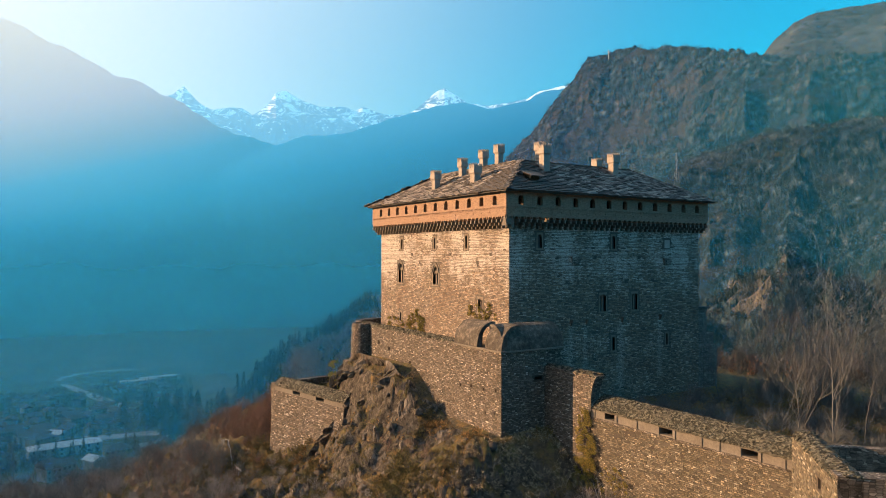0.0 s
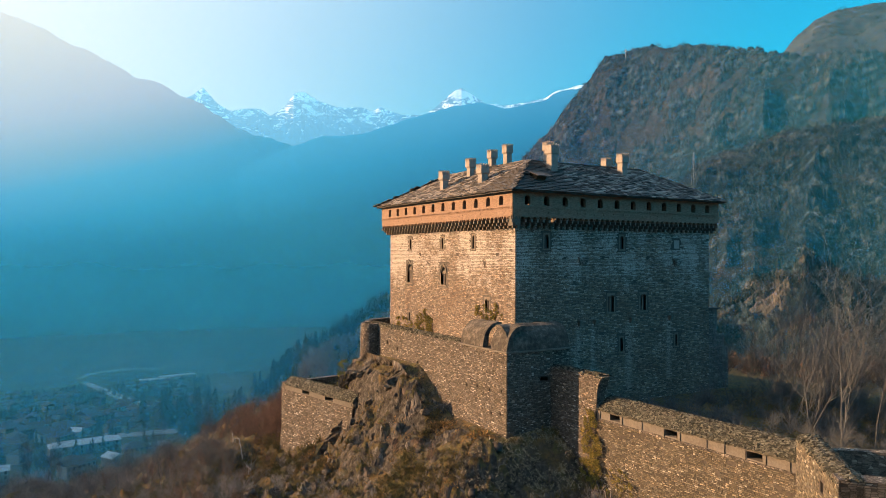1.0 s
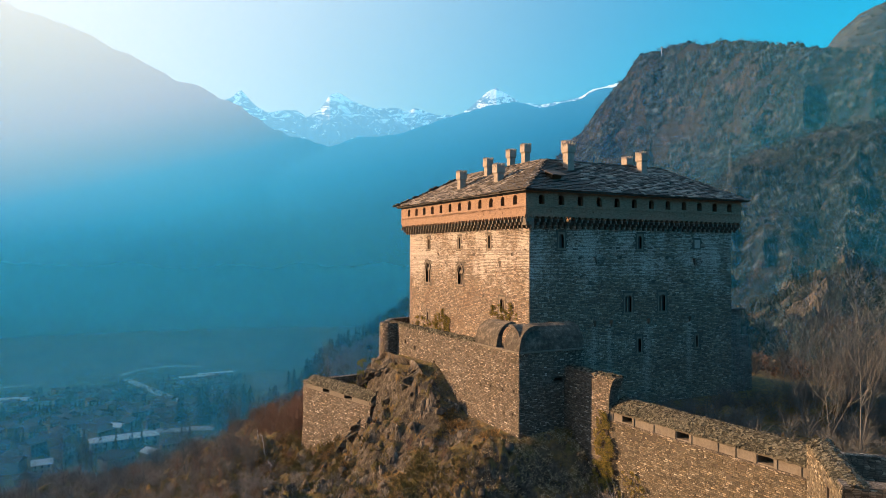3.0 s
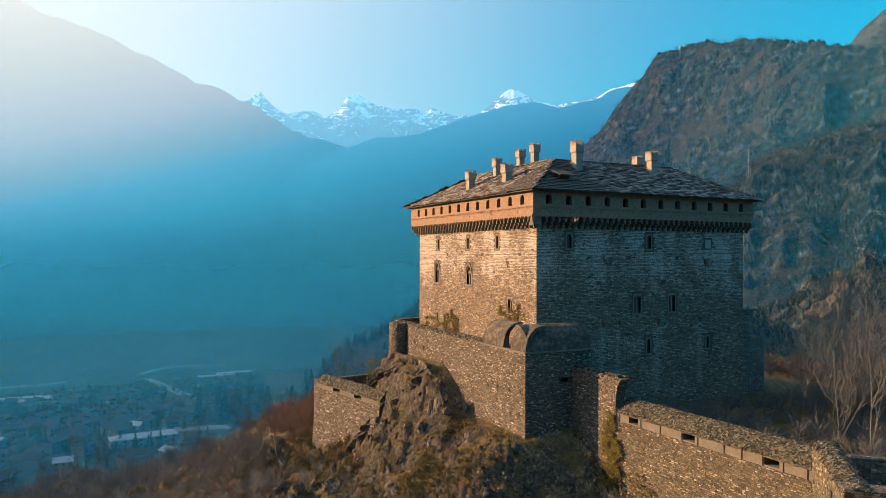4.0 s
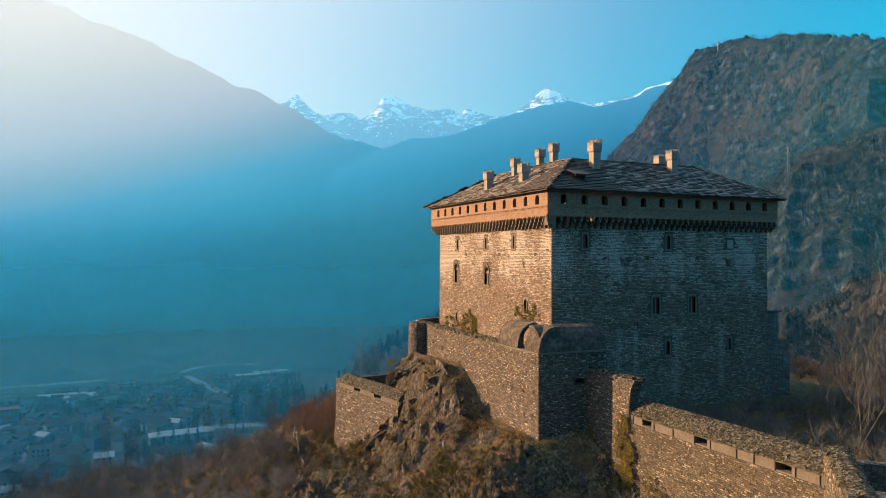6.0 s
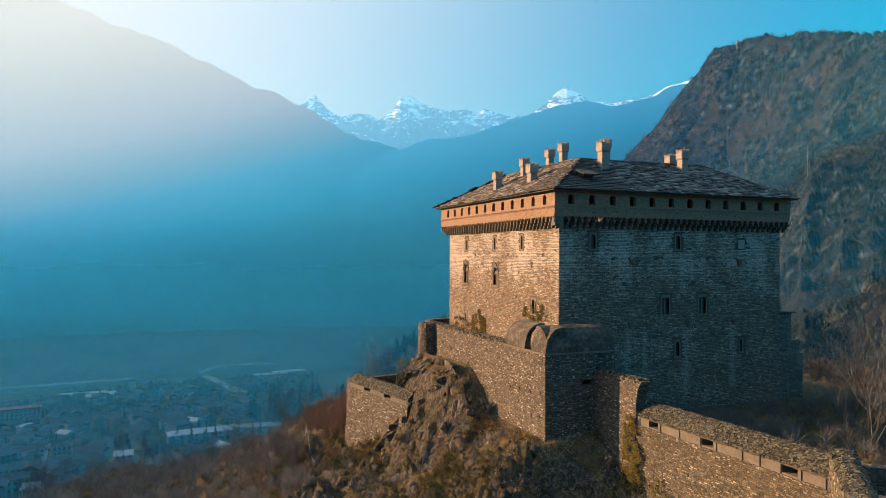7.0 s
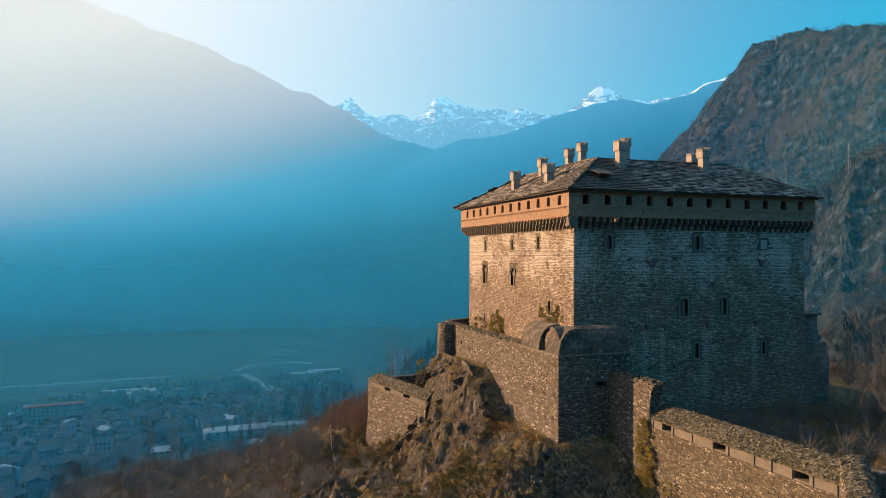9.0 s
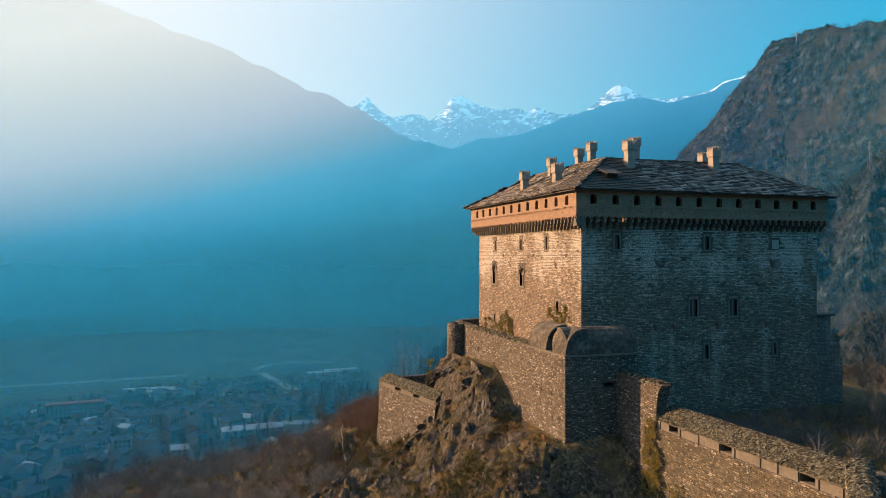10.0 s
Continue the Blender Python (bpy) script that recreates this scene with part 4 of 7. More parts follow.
panel(bm, CW, LEN_W, BAND_BOTTOM, BAND_TOP, 0.45, [opening(c, 31.5, 32.5, w_win, FAR) for c in west_wins] + [opening(c, z, z + 0.13, 0.13, FAR) for c, z in band_holes])
crown_w = part("west_crown", bm, BRICK_BAND, castle, "warm brick parapet band with small arched openings")
bm = bmesh.new()
panel(bm, CS, LEN_S - 0.45, BAND_BOTTOM, BAND_TOP, 0.45, [opening(c + 1.12 - 0.45, 31.5, 32.5, w_win) for c in south_wins] + [opening(c + 1.12 - 0.45, z, z + 0.13, 0.13) for c, z in band_holes])
crown_s = part("south_crown", bm, BRICK_BAND, castle, "shaded brick parapet band with small arched openings")
bm = bmesh.new()
box(bm, -1.12 + 0.45, FAR, FAR - 0.45, FAR, WALL_TOP, BAND_TOP)
box(bm, FAR - 0.45, FAR, -1.0 + 0.45, FAR - 0.45, WALL_TOP, BAND_TOP)
part("rear_crown", bm, BRICK_BAND, castle)
bm = bmesh.new()
arch_ring(bm, Matrix(), w_win, 32.16, 0.34, 0.42, w_win + 0.004, 32.52, 8)
arch_piece = part("opening_arch", bm, BRICK_BAND, castle)
arch_piece.matrix_basis = CW @ Matrix.Translation((FAR - west_wins[0], 0.015, 0))
for c in west_wins[1:]:
    share(arch_piece, CW @ Matrix.Translation((FAR - c, 0.015, 0)))
for c in south_wins:
    share(arch_piece, CS @ Matrix.Translation((c + 1.12 - 0.45, 0.015, 0)))

# corbels and the small arches between them
PITCH = 0.79
bm = bmesh.new()
for k, (o, z0, z1) in enumerate(((0.36, 29.05, 29.36), (0.70, 29.36, 29.66), (1.04, 29.66, 30.0))):
    box(bm, -0.12, 0.12, 1.0 - o, 1.05, z0, z1)
bmesh.ops.bevel(bm, geom=bm.edges[:], offset=0.03, segments=1, affect="EDGES")
corbel = part("corbel", bm, STONE_DRESSED, castle, "stepped stone corbel")
bm = bmesh.new()
arch_ring(bm, Matrix(), PITCH - 0.26, 30.0, 0.28, 0.4, PITCH, BAND_BOTTOM, 8)
small_arch = part("corbel_arch", bm, BRICK_BAND, castle)
n_w, n_s = int(LEN_W / PITCH), int(LEN_S / PITCH)
pw, ps = (LEN_W - 0.3) / n_w, (LEN_S - 0.3) / n_s
placed = False
for k in range(n_w + 1):
    m = CW @ Matrix.Translation((0.15 + pw * k, 0.02, 0))
    if k == 0:
        corbel.matrix_basis = m
    else:
        share(corbel, m)
    if k < n_w:
        m = CW @ Matrix.Translation((0.15 + pw * (k + 0.5), 0.0, 0)) @ Matrix.Diagonal((pw / PITCH, 1, 1, 1))
        if k == 0:
            small_arch.matrix_basis = m
        else:
            share(small_arch, m)
for k in range(n_s + 1):
    m = Matrix.Translation((-1.12 + 0.15 + ps * k, -1.0 + 0.02, 0))
    if k > 1:
        share(corbel, m)
    if k < n_s:
        share(small_arch, Matrix.Translation((-1.12 + 0.15 + ps * (k + 0.5), -1.0, 0)) @ Matrix.Diagonal((ps / PITCH, 1, 1, 1)))

# block added inside the corner to stop sun leaking through the arches
bm = bmesh.new()
box(bm, -1.02, -0.06, -0.9, -0.06, 29.3, 30.44)
part("corner_corbel", bm, STONE_DRESSED, castle)

# dentil course
for m, length in ((CW, LEN_W), (Matrix.Translation((-1.12, -1.0, 0)), LEN_S)):
    bm = bmesh.new()
    box(bm, 0, length, -0.05, -0.003, 31.27, 31.33)
    box(bm, 0, length, -0.05, -0.003, 31.05, 31.10)
    for k in range(int(length / 0.26)):
        box(bm, 0.05 + 0.26 * k, 0.17 + 0.26 * k, -0.045, -0.003, 31.10, 31.27)
    bm.transform(m)
    part("dentil_course", bm, BRICK_BAND, castle, "toothed brick string course")

# roof: four slopes up to a ring of ridges, then down to the inner court
EA0, EA1, EB0, EB1 = -1.62, FAR + 0.65, -1.62, FAR + 0.65
RG0, RG1, RZ, EZ = 6.0, 24.0, 37.15, 32.92


def ring(bm, a0, a1, z):
    return [bm.verts.new(p) for p in ((a0, a0, z), (a1, a0, z), (a1, a1, z), (a0, a1, z))]


bm = bmesh.new()
r1, r2, r3 = ring(bm, EA0, EA1, EZ), ring(bm, RG0, RG1, RZ), ring(bm, 11.6, 18.4, 33.8)
r4, r5, r6 = ring(bm, 11.6, 18.4, 33.6), ring(bm, RG0, RG1, RZ - 0.3), ring(bm, EA0, EA1, EZ - 0.12)
for a, b in ((r1, r2), (r2, r3), (r3, r4), (r4, r5), (r5, r6), (r6, r1)):
    for k in range(4):
        bm.faces.new((a[k], a[(k + 1) % 4], b[(k + 1) % 4], b[k]))
bmesh.ops.recalc_face_normals(bm, faces=bm.faces[:])
roof = part("roof", bm, SLATE, castle, "hipped roof of grey stone slabs")

def slab_mesh(w, l, t, seed):
    rng = random.Random(seed)
    bm = bmesh.new()
    v = box(bm, -w / 2, w / 2, 0, l, 0, t * 1.5)
    for p in v:
        p.co.x += rng.uniform(-0.06, 0.06)
        p.co.y += rng.uniform(-0.07, 0.03)
        p.co.z += rng.uniform(-0.015, 0.015)
    return bm


def slope_frame(corner, along, up):
    """A frame on a roof slope: x along the eave, y up the slope, z out of it."""
    a, u = Vector(along).normalized(), Vector(up).normalized()
    n = a.cross(u)
    return Matrix(((a.x, u.x, n.x, corner[0]), (a.y, u.y, n.y, corner[1]), (a.z, u.z, n.z, corner[2]), (0, 0, 0, 1)))


run, rise = RG0 - EA0, RZ - EZ
SLOPE_L = math.hypot(run, rise)
EAVE_L = EA1 - EA0
slopes = [slope_frame((EA0, EA0, EZ), (1, 0, 0), (0, run, rise)), slope_frame((EA0, EA1, EZ), (0, -1, 0), (run, 0, rise)),
          slope_frame((EA1, EA0, EZ), (0, 1, 0), (-run, 0, rise)), slope_frame((EA1, EA1, EZ), (-1, 0, 0), (0, -run, rise))]
slab_kinds = [part("stone_slab", slab_mesh(w, 0.62, 0.06, k), SLATE, roof) for k, w in enumerate((0.5, 0.62, 0.74, 0.86, 0.58, 0.68))]
rng = random.Random(5)
rest = bmesh.new()
used = set()
n_parts = 0
for si, sm in enumerate(slopes):
    y = -0.12
    while y < SLOPE_L - 0.2:
        inset = max(0.0, y) / SLOPE_L * (RG0 - EA0)
        x = inset + rng.uniform(0, 0.3)
        while x < EAVE_L - inset:
            k = rng.randrange(6)
            w = (0.5, 0.62, 0.74, 0.86, 0.58, 0.68)[k]
            m = sm @ Matrix.Translation((x + w / 2, y + rng.uniform(-0.05, 0.05), 0.10 + rng.uniform(0, 0.04))) @ Matrix.Rotation(radians(-7.5 + rng.uniform(-3, 2)), 4, "X") @ Matrix.Rotation(radians(rng.uniform(-4, 4)), 4, "Z")
            near_corner = (si == 0 and x < 9) or (si == 1 and x > EAVE_L - 7.5)
            if near_corner and n_parts < 300:
                if k not in used:
                    used.add(k)
                    slab_kinds[k].matrix_basis = m
                else:
                    share(slab_kinds[k], m)
                n_parts += 1
            else:
                v = box(rest, -w / 2, w / 2, 0, 0.62, 0, 0.09)
                for p in v:
                    p.co += Vector((rng.uniform(-0.06, 0.06), rng.uniform(-0.07, 0.03), rng.uniform(-0.02, 0.02)))
                    p.co = m @ p.co
            x += w + 0.015
        y += 0.42
tagged(part("slab_covering", rest, SLATE, roof, "weathered overlapping stone slabs"), kind="stuff")
# ridge and hip stones
bm = bmesh.new()
for a, b in (((EA0, EA0, EZ), (RG0, RG0, RZ)), ((EA1, EA0, EZ), (RG1, RG0, RZ)), ((EA0, EA1, EZ), (RG0, RG1, RZ)), ((RG0, RG0, RZ), (RG1, RG0, RZ)), ((RG0, RG0, RZ), (RG0, RG1, RZ))):
    a, b = Vector(a), Vector(b)
    count = int((b - a).length / 0.55)
    q = (b - a).to_track_quat("Y", "Z").to_matrix().to_4x4()
    for k in range(count):
        v = box(bm, -0.26, 0.26, 0, 0.6, 0.0, 0.09)
        m = Matrix.Translation(a + (b - a) * (k / count) + Vector((0, 0, 0.10))) @ q @ Matrix.Rotation(radians(rng.uniform(-5, 5)), 4, "Z") @ Matrix.Rotation(radians(3), 4, "X")
        for p in v:
            p.co = m @ p.co
tagged(part("ridge_covering", bm, SLATE, roof), kind="stuff")
# roof hatch
bm = bmesh.new()
hm = slopes[0] @ Matrix.Translation((5.5, 2.75, 0.0))
box(bm, -0.6, 0.6, 0, 1.4, 0, 0.6)
bm.transform(hm)
hatch = part("roof_hatch", bm, DARK_WOOD, castle, "small roof hatch under its own stone slabs")
bm = bmesh.new()
v = box(bm, -1.0, 1.0, -0.5, 1.7, 0.62, 0.70)
for p in v:
    p.co.z += -0.18 * p.co.y + 0.12
bm.transform(hm)
part("hatch_cover", bm, SLATE, hatch)

# stone consoles, latrine stubs and a patched window on the shaded face
bm = bmesh.new()
box(bm, -0.2, 0.2, -0.45, 0.0, 0.0, 0.35)
v = box(bm, -0.16, 0.16, -0.28, 0.0, -0.3, 0.0)
console = part("console", bm, STONE_DRESSED, castle, "short stone bracket")
for k, x in enumerate((8.66, 10.96, 16.46, 22.9)):
    m = Matrix.Translation((x, 0, 18.7))
    if k:
        share(console, m)
    else:
        console.matrix_basis = m
bm = bmesh.new()
v = box(bm, -0.75, 0.75, -0.42, 0.0, 0.0, 0.9)
for p in v:
    if p.co.z < 0.1:
        p.co.x *= 0.55
        p.co.y *= 0.4
stub = part("latrine_stub", bm, STONE_KEEP, castle, "worn stump of a projecting latrine")
stub.matrix_basis = Matrix.Translation((9.2, 0, 25.2))
share(stub, Matrix.Translation((24.1, 0, 25.0)))
bm = bmesh.new()
box(bm, 23.7, 24.6, -0.04, 0.0, 27.1, 28.1)
part("blocked_window", bm, PLASTER, castle, "pale plastered patch of a blocked window")

annex = thing("side_annex", "low shaded stone annex against the keep", "annex")
bm = bmesh.new()
box(bm, 30.0, 33.6, 1.6, 8.0, 3, 19.3)
part("upper_wall", bm, STONE_KEEP, annex)
bm = bmesh.new()
box(bm, 30.0, 33.9, 0.2, 1.6, 3, 14.6)
box(bm, 33.6, 35.0, 1.6, 8.0, 3, 16.0)
part("lower_wall", bm, STONE_KEEP, annex)
bm = bmesh.new()
box(bm, 29.9, 34.0, 1.3, 8.2, 19.3, 19.5)
part("roof", bm, SLATE, annex)


# ---- chimneys ----
def chimney(x, y, top, w, base):
    bm = bmesh.new()
    h, f = w / 2, w / 2 + 0.13
    corners = ((-1, -1), (1, -1), (1, 1), (-1, 1))

    def tube(levels):
        rows = [[bm.verts.new((sx * e, sy * e, z)) for sx, sy in corners] for e, z in levels]
        for p, q in zip(rows, rows[1:]):
            for k in range(4):
                bm.faces.new((p[k], p[(k + 1) % 4], q[(k + 1) % 4], q[k]))
        return rows

    t = 0.15
    rows = tube(((h, base), (h, top - 1.28), (f, top - 1.10), (f, top - 0.5), (f - t, top - 0.5), (f - t, top - 0.9)))
    bm.faces.new(rows[-1])
    bm.faces.new(rows[0][::-1])
    bm.transform(Matrix.Translation((x, y, 0)))
    c = part("chimney", bm, CHIMNEY_RENDER, castle, "square plastered chimney with swallowtail merlons")
    mer = (f * 2) / 3
    for side in range(4):
        r = Matrix.Translation((x, y, 0)) @ Matrix.Rotation(math.pi / 2 * side, 4, "Z")
        for k in (-1, 0, 1):
            bm = bmesh.new()
            x0, x1 = k * mer - mer * 0.36, k * mer + mer * 0.36
            vs = [Vector(p) for p in ((x0, -f, top - 0.5), (x1, -f, top - 0.5), (x1 + 0.03, -f - 0.03, top), (k * mer, -f, top - 0.3), (x0 - 0.03, -f - 0.03, top))]
            fr = [bm.verts.new(p) for p in vs]
            bk = [bm.verts.new(p + Vector((0, t, 0))) for p in vs]
            bm.faces.new(fr)
            bm.faces.new(bk[::-1])
            for a in range(5):
                bm.faces.new((fr[a], bk[a], bk[(a + 1) % 5], fr[(a + 1) % 5]))
            bm.transform(r)
            part("merlon", bm, CHIMNEY_RENDER, c)


for row in ((8.0, 3.9, 39.1, 0.9, 34.9), (19.4, 4.3, 38.9, 0.85, 34.9), (1.2, 17.0, 36.9, 0.78, 33.6), (1.6, 8.7, 36.9, 0.86, 33.9),
            (9.3, 14.6, 40.6, 0.8, 34.4), (4.1, 15.3, 38.5, 0.72, 35.6), (9.9, 19.0, 40.5, 0.8, 34.0), (13.6, 11.6, 40.9, 0.85, 33.5), (23.6, 11.6, 39.5, 0.8, 35.5)):
    chimney(*row)

# ---- ramparts ----


outer = thing("rampart_wall", "tall outer rampart of warm rubble stone with small loopholes", "wall")
bm = bmesh.new()
panel(bm, Matrix(((0, 1, 0, -3.68), (-1, 0, 0, 28.5), (0, 0, 1, 0), (0, 0, 0, 1))), 23.4, 3, 16.75, 1.1,
      [opening(c, z, z + 0.45, 0.4, 28.5) for c, z in ((26.3, 15.0), (23.2, 14.6), (20.3, 14.1), (14.8, 13.0))])
part("wall_face", bm, RAMPART_MORTAR, outer)
OUTER_M = Matrix(((0, 1, 0, -3.68), (-1, 0, 0, 28.5), (0, 0, 1, 0), (0, 0, 0, 1)))
rubble_face(outer, OUTER_M, 23.4, 6.0, 16.75, [opening(c, z, z + 0.45, 0.4, 28.5) for c, z in ((26.3, 15.0), (23.2, 14.6), (20.3, 14.1), (14.8, 13.0))], 13, RAMPART_STONE, "uneven warm rubble stones")
bm = bmesh.new()
sweep(bm, [(-3.72, y, 16.75) for y in np.arange(28.5, 5.0, -0.6)], [(-0.02, 0), (-0.1, 0.18), (-0.5, 0.34), (-1.15, 0.2), (-1.15, 0)], 0.05, 3)
part("coping", bm, COPING, outer)

turret = thing("corner_turret", "small round stone turret at the rampart corner", "turret")
bm = bmesh.new()
rings = []
for z, r in ((5, 1.85), (10, 1.7), (15.0, 1.56), (16.5, 1.56), (17.0, 1.5), (17.0, 1.12), (16.2, 1.12)):
    rings.append([bm.verts.new((-3.95 + r * math.cos(a * math.pi / 14), 27.5 + r * math.sin(a * math.pi / 14), z)) for a in range(28)])
for a, b in zip(rings, rings[1:]):
    for k in range(28):
        bm.faces.new((a[k], a[(k + 1) % 28], b[(k + 1) % 28], b[k]))
bm.faces.new(rings[-1])
part("drum", bm, STONE_OUTER, turret)
# dark plates on the closed drum paint in the shade of its loopholes
bm = bmesh.new()
for ang in (200, 250, 300):
    c, sn = math.cos(radians(ang)), math.sin(radians(ang))
    v = box(bm, -0.02, 0.06, -0.14, 0.14, 14.6, 14.9)
    for p in v:
        p.co = Vector((-3.95 + (1.57 + p.co.x) * c - p.co.y * sn, 27.5 + (1.57 + p.co.x) * sn + p.co.y * c, p.co.z))
tagged(part("loophole", bm, GLASS_DARK, turret, "dark square plates standing for shaded loopholes"), kind="stuff")
rear = thing("rear_rampart", "stretch of rampart curving behind the turret", "wall")
bm = bmesh.new()
sweep(bm, [(-3.6, 29.0, 4), (-3.2, 32.0, 4), (-1.5, 34.5, 4), (3, 36.0, 4), (12, 36.5, 4)], [(0, 0), (0, 12.6), (0.3, 12.9), (0.9, 12.8), (0.9, 0)], 0.03, 4)
part("wall_face", bm, STONE_OUTER, rear)

bastion = thing("corner_bastion", "square corner bastion with a rounded shell-like parapet", "bastion")
bm = bmesh.new()
panel(bm, Matrix(((0, 1, 0, -3.7), (-1, 0, 0, 5.1), (0, 0, 1, 0), (0, 0, 0, 1))), 8.8, 2, 16.75, 1.2,
      [opening(c, z, z + 0.28, 0.24, 5.1) for c, z in ((3.6, 12.3), (1.6, 12.5), (-0.7, 12.5), (-2.8, 12.7), (-1.0, 10.2), (-2.6, 10.4))])
part("west_face", bm, RAMPART_MORTAR, bastion)
rubble_face(bastion, Matrix(((0, 1, 0, -3.7), (-1, 0, 0, 5.1), (0, 0, 1, 0), (0, 0, 0, 1))), 8.8, 4.0, 16.6,
            [opening(c, z, z + 0.28, 0.24, 5.1) for c, z in ((3.6, 12.3), (1.6, 12.5), (-0.7, 12.5), (-2.8, 12.7), (-1.0, 10.2), (-2.6, 10.4))], 14, RAMPART_STONE, "uneven warm rubble stones", singles=280, stretch=(5.6, 8.8))
bm = bmesh.new()
panel(bm, Matrix.Translation((-2.5, -3.7, 0)), 4.1, 2, 16.75, 1.2, [(2.9, 13.6, 3.9, 14.0)])
part("south_face", bm, RAMPART_MORTAR, bastion)
rubble_face(bastion, Matrix.Translation((-3.7, -3.7, 0)), 5.4, 3.0, 16.6, [(4.1, 13.6, 5.1, 14.0)], 15, RAMPART_STONE, "shaded rubble stones")
bm = bmesh.new()
box(bm, -2.5, 1.6, -2.5, 5.1, 2, 16.5)
part("platform", bm, STONE_OUTER, bastion)
bm = bmesh.new()
box(bm, 1.6, 4.2, -3.7, 0.0, 9.0, 16.62)
part("gate_block", bm, STONE_OUTER, bastion)
for args in (((-3.86, -3.7, -3.86, 5.1)), ((-3.7, 4.2, -3.86, -3.7))):
    bm = bmesh.new()
    box(bm, args[0], args[1], args[2], args[3], 16.62, 16.8)
    part("string_course", bm, STONE_DRESSED, bastion)
shell = [(-0.05, 0.05), (-0.12, 0.7), (-0.32, 1.35), (-0.68, 1.9), (-1.2, 2.32), (-1.8, 2.52), (-2.4, 2.5), (-2.4, 2.2), (-1.8, 2.2), (-1.3, 1.98), (-0.95, 1.6), (-0.8, 1.1), (-0.75, 0.05)]
for y0, y1, gap in ((4.9, 0.6, 0), (-0.9, -3.65, 0)):
    bm = bmesh.new()
    sweep(bm, [(-3.72, y, 16.75) for y in np.linspace(y0, y1, 9)], shell, 0.025, 5)
    part("parapet_shell", bm, SHELL, bastion, "rounded stone parapet shell")
bm = bmesh.new()
sweep(bm, [(x, -3.72, 16.75) for x in np.linspace(-3.4, 4.2, 14)], shell, 0.025, 6)
bmesh.ops.recalc_face_normals(bm, faces=bm.faces[:])
part("parapet_shell", bm, SHELL, bastion, "rounded stone parapet shell")

link_wall = thing("link_wall", "shaded rubble wall ending in a broken lit edge", "wall")
bm = bmesh.new()
panel(bm, Matrix(((0, 1, 0, 1.75), (-1, 0, 0, -3.7), (0, 0, 1, 0), (0, 0, 0, 1))), 6.6, 2, 15.0, 1.2)
part("wall_face", bm, RAMPART_MORTAR, link_wall)
rubble_face(link_wall, Matrix(((0, 1, 0, 1.75), (-1, 0, 0, -3.7), (0, 0, 1, 0), (0, 0, 0, 1))), 6.6, 3.0, 15.0, [], 16, RAMPART_STONE, "shaded rubble stones")
bm = bmesh.new()
rings = []
for k in range(9):
    t = k / 8
    z, y = 11.6 + 3.4 * t, -10.3 - 0.08 - 0.75 * t ** 4
    rings.append([bm.verts.new((x, yy, z)) for x, yy in ((1.75, -10.3), (1.75, y), (2.95, y), (2.95, -10.3))])
for p, q in zip(rings, rings[1:]):
    for k in range(4):
        bm.faces.new((p[k], p[(k + 1) % 4], q[(k + 1) % 4], q[k]))
bm.faces.new(rings[-1])
bm.faces.new(rings[0][::-1])
part("broken_end", bm, STONE_OUTER, link_wall, "curved stump of a fallen arch")

curtain = thing("curtain_wall", "low curtain wall with a rubble coping and square embrasures", "wall")
CURT = Matrix(((0.03, 1, 0, 1.8), (-1, 0.03, 0, -10.3), (0, 0, 1, 0), (0, 0, 0, 1)))
bm = bmesh.new()
panel(bm, CURT, 20.3, 1, 11.1, 2.4)
part("wall_face", bm, RAMPART_MORTAR, curtain)
gone = random.Random(8)
voids = [(u, z, u + gone.uniform(0.16, 0.3), z + gone.uniform(0.14, 0.24)) for u, z in [(gone.uniform(0.5, 20), gone.uniform(8.2, 10.6)) for _ in range(26)]]
rubble_face(curtain, CURT, 20.3, 2.0, 10.98, voids, 17, CURTAIN_STONE, "pale and tan rubble stones", (0.09, 0.17), (0.13, 0.36), (0.01, 0.05), singles=290, stretch=(0.3, 3.0))
bm = bmesh.new()
gaps = [1.7, 8.0, 15.6]
panel(bm, CURT @ Matrix.Translation((0, 0.06, 0)), 20.3, 11.1, 11.85, 2.2, [(g, 11.25, g + 1.3, 11.8) for g in gaps])
part("embrasure_course", bm, STONE_DRESSED, curtain, "pale dressed course with square embrasures")
bm = bmesh.new()
box(bm, 0.02, 20.3, -0.12, 0.05, 10.98, 11.14)
bm.transform(CURT)
part("ledge", bm, STONE_OUTER, curtain)
bm = bmesh.new()
box(bm, -0.13, 0.13, -0.02, 0.06, 11.14, 11.83)
post = part("post", bm, STONE_DRESSED, curtain)
for k, u in enumerate((0.4, 3.1, 5.4, 7.8, 9.45, 12.0, 13.6, 15.4, 17.05, 18.9)):
    m = CURT @ Matrix.Translation((u, 0, 0))
    if k:
        share(post, m)
    else:
        post.matrix_basis = m
bm = bmesh.new()
pts = [CURT @ Vector((u, 0.1, 11.85)) for u in np.arange(0, 20.4, 0.5)]
sweep(bm, [tuple(p) for p in pts], [(0.1, 0), (0.08, 0.12), (-0.6, 0.72), (-1.3, 1.1), (-1.8, 1.12), (-2.6, 0.6), (-2.6, 0)], 0.06, 8)
part("coping", bm, COPING, curtain, "rounded rubble coping")

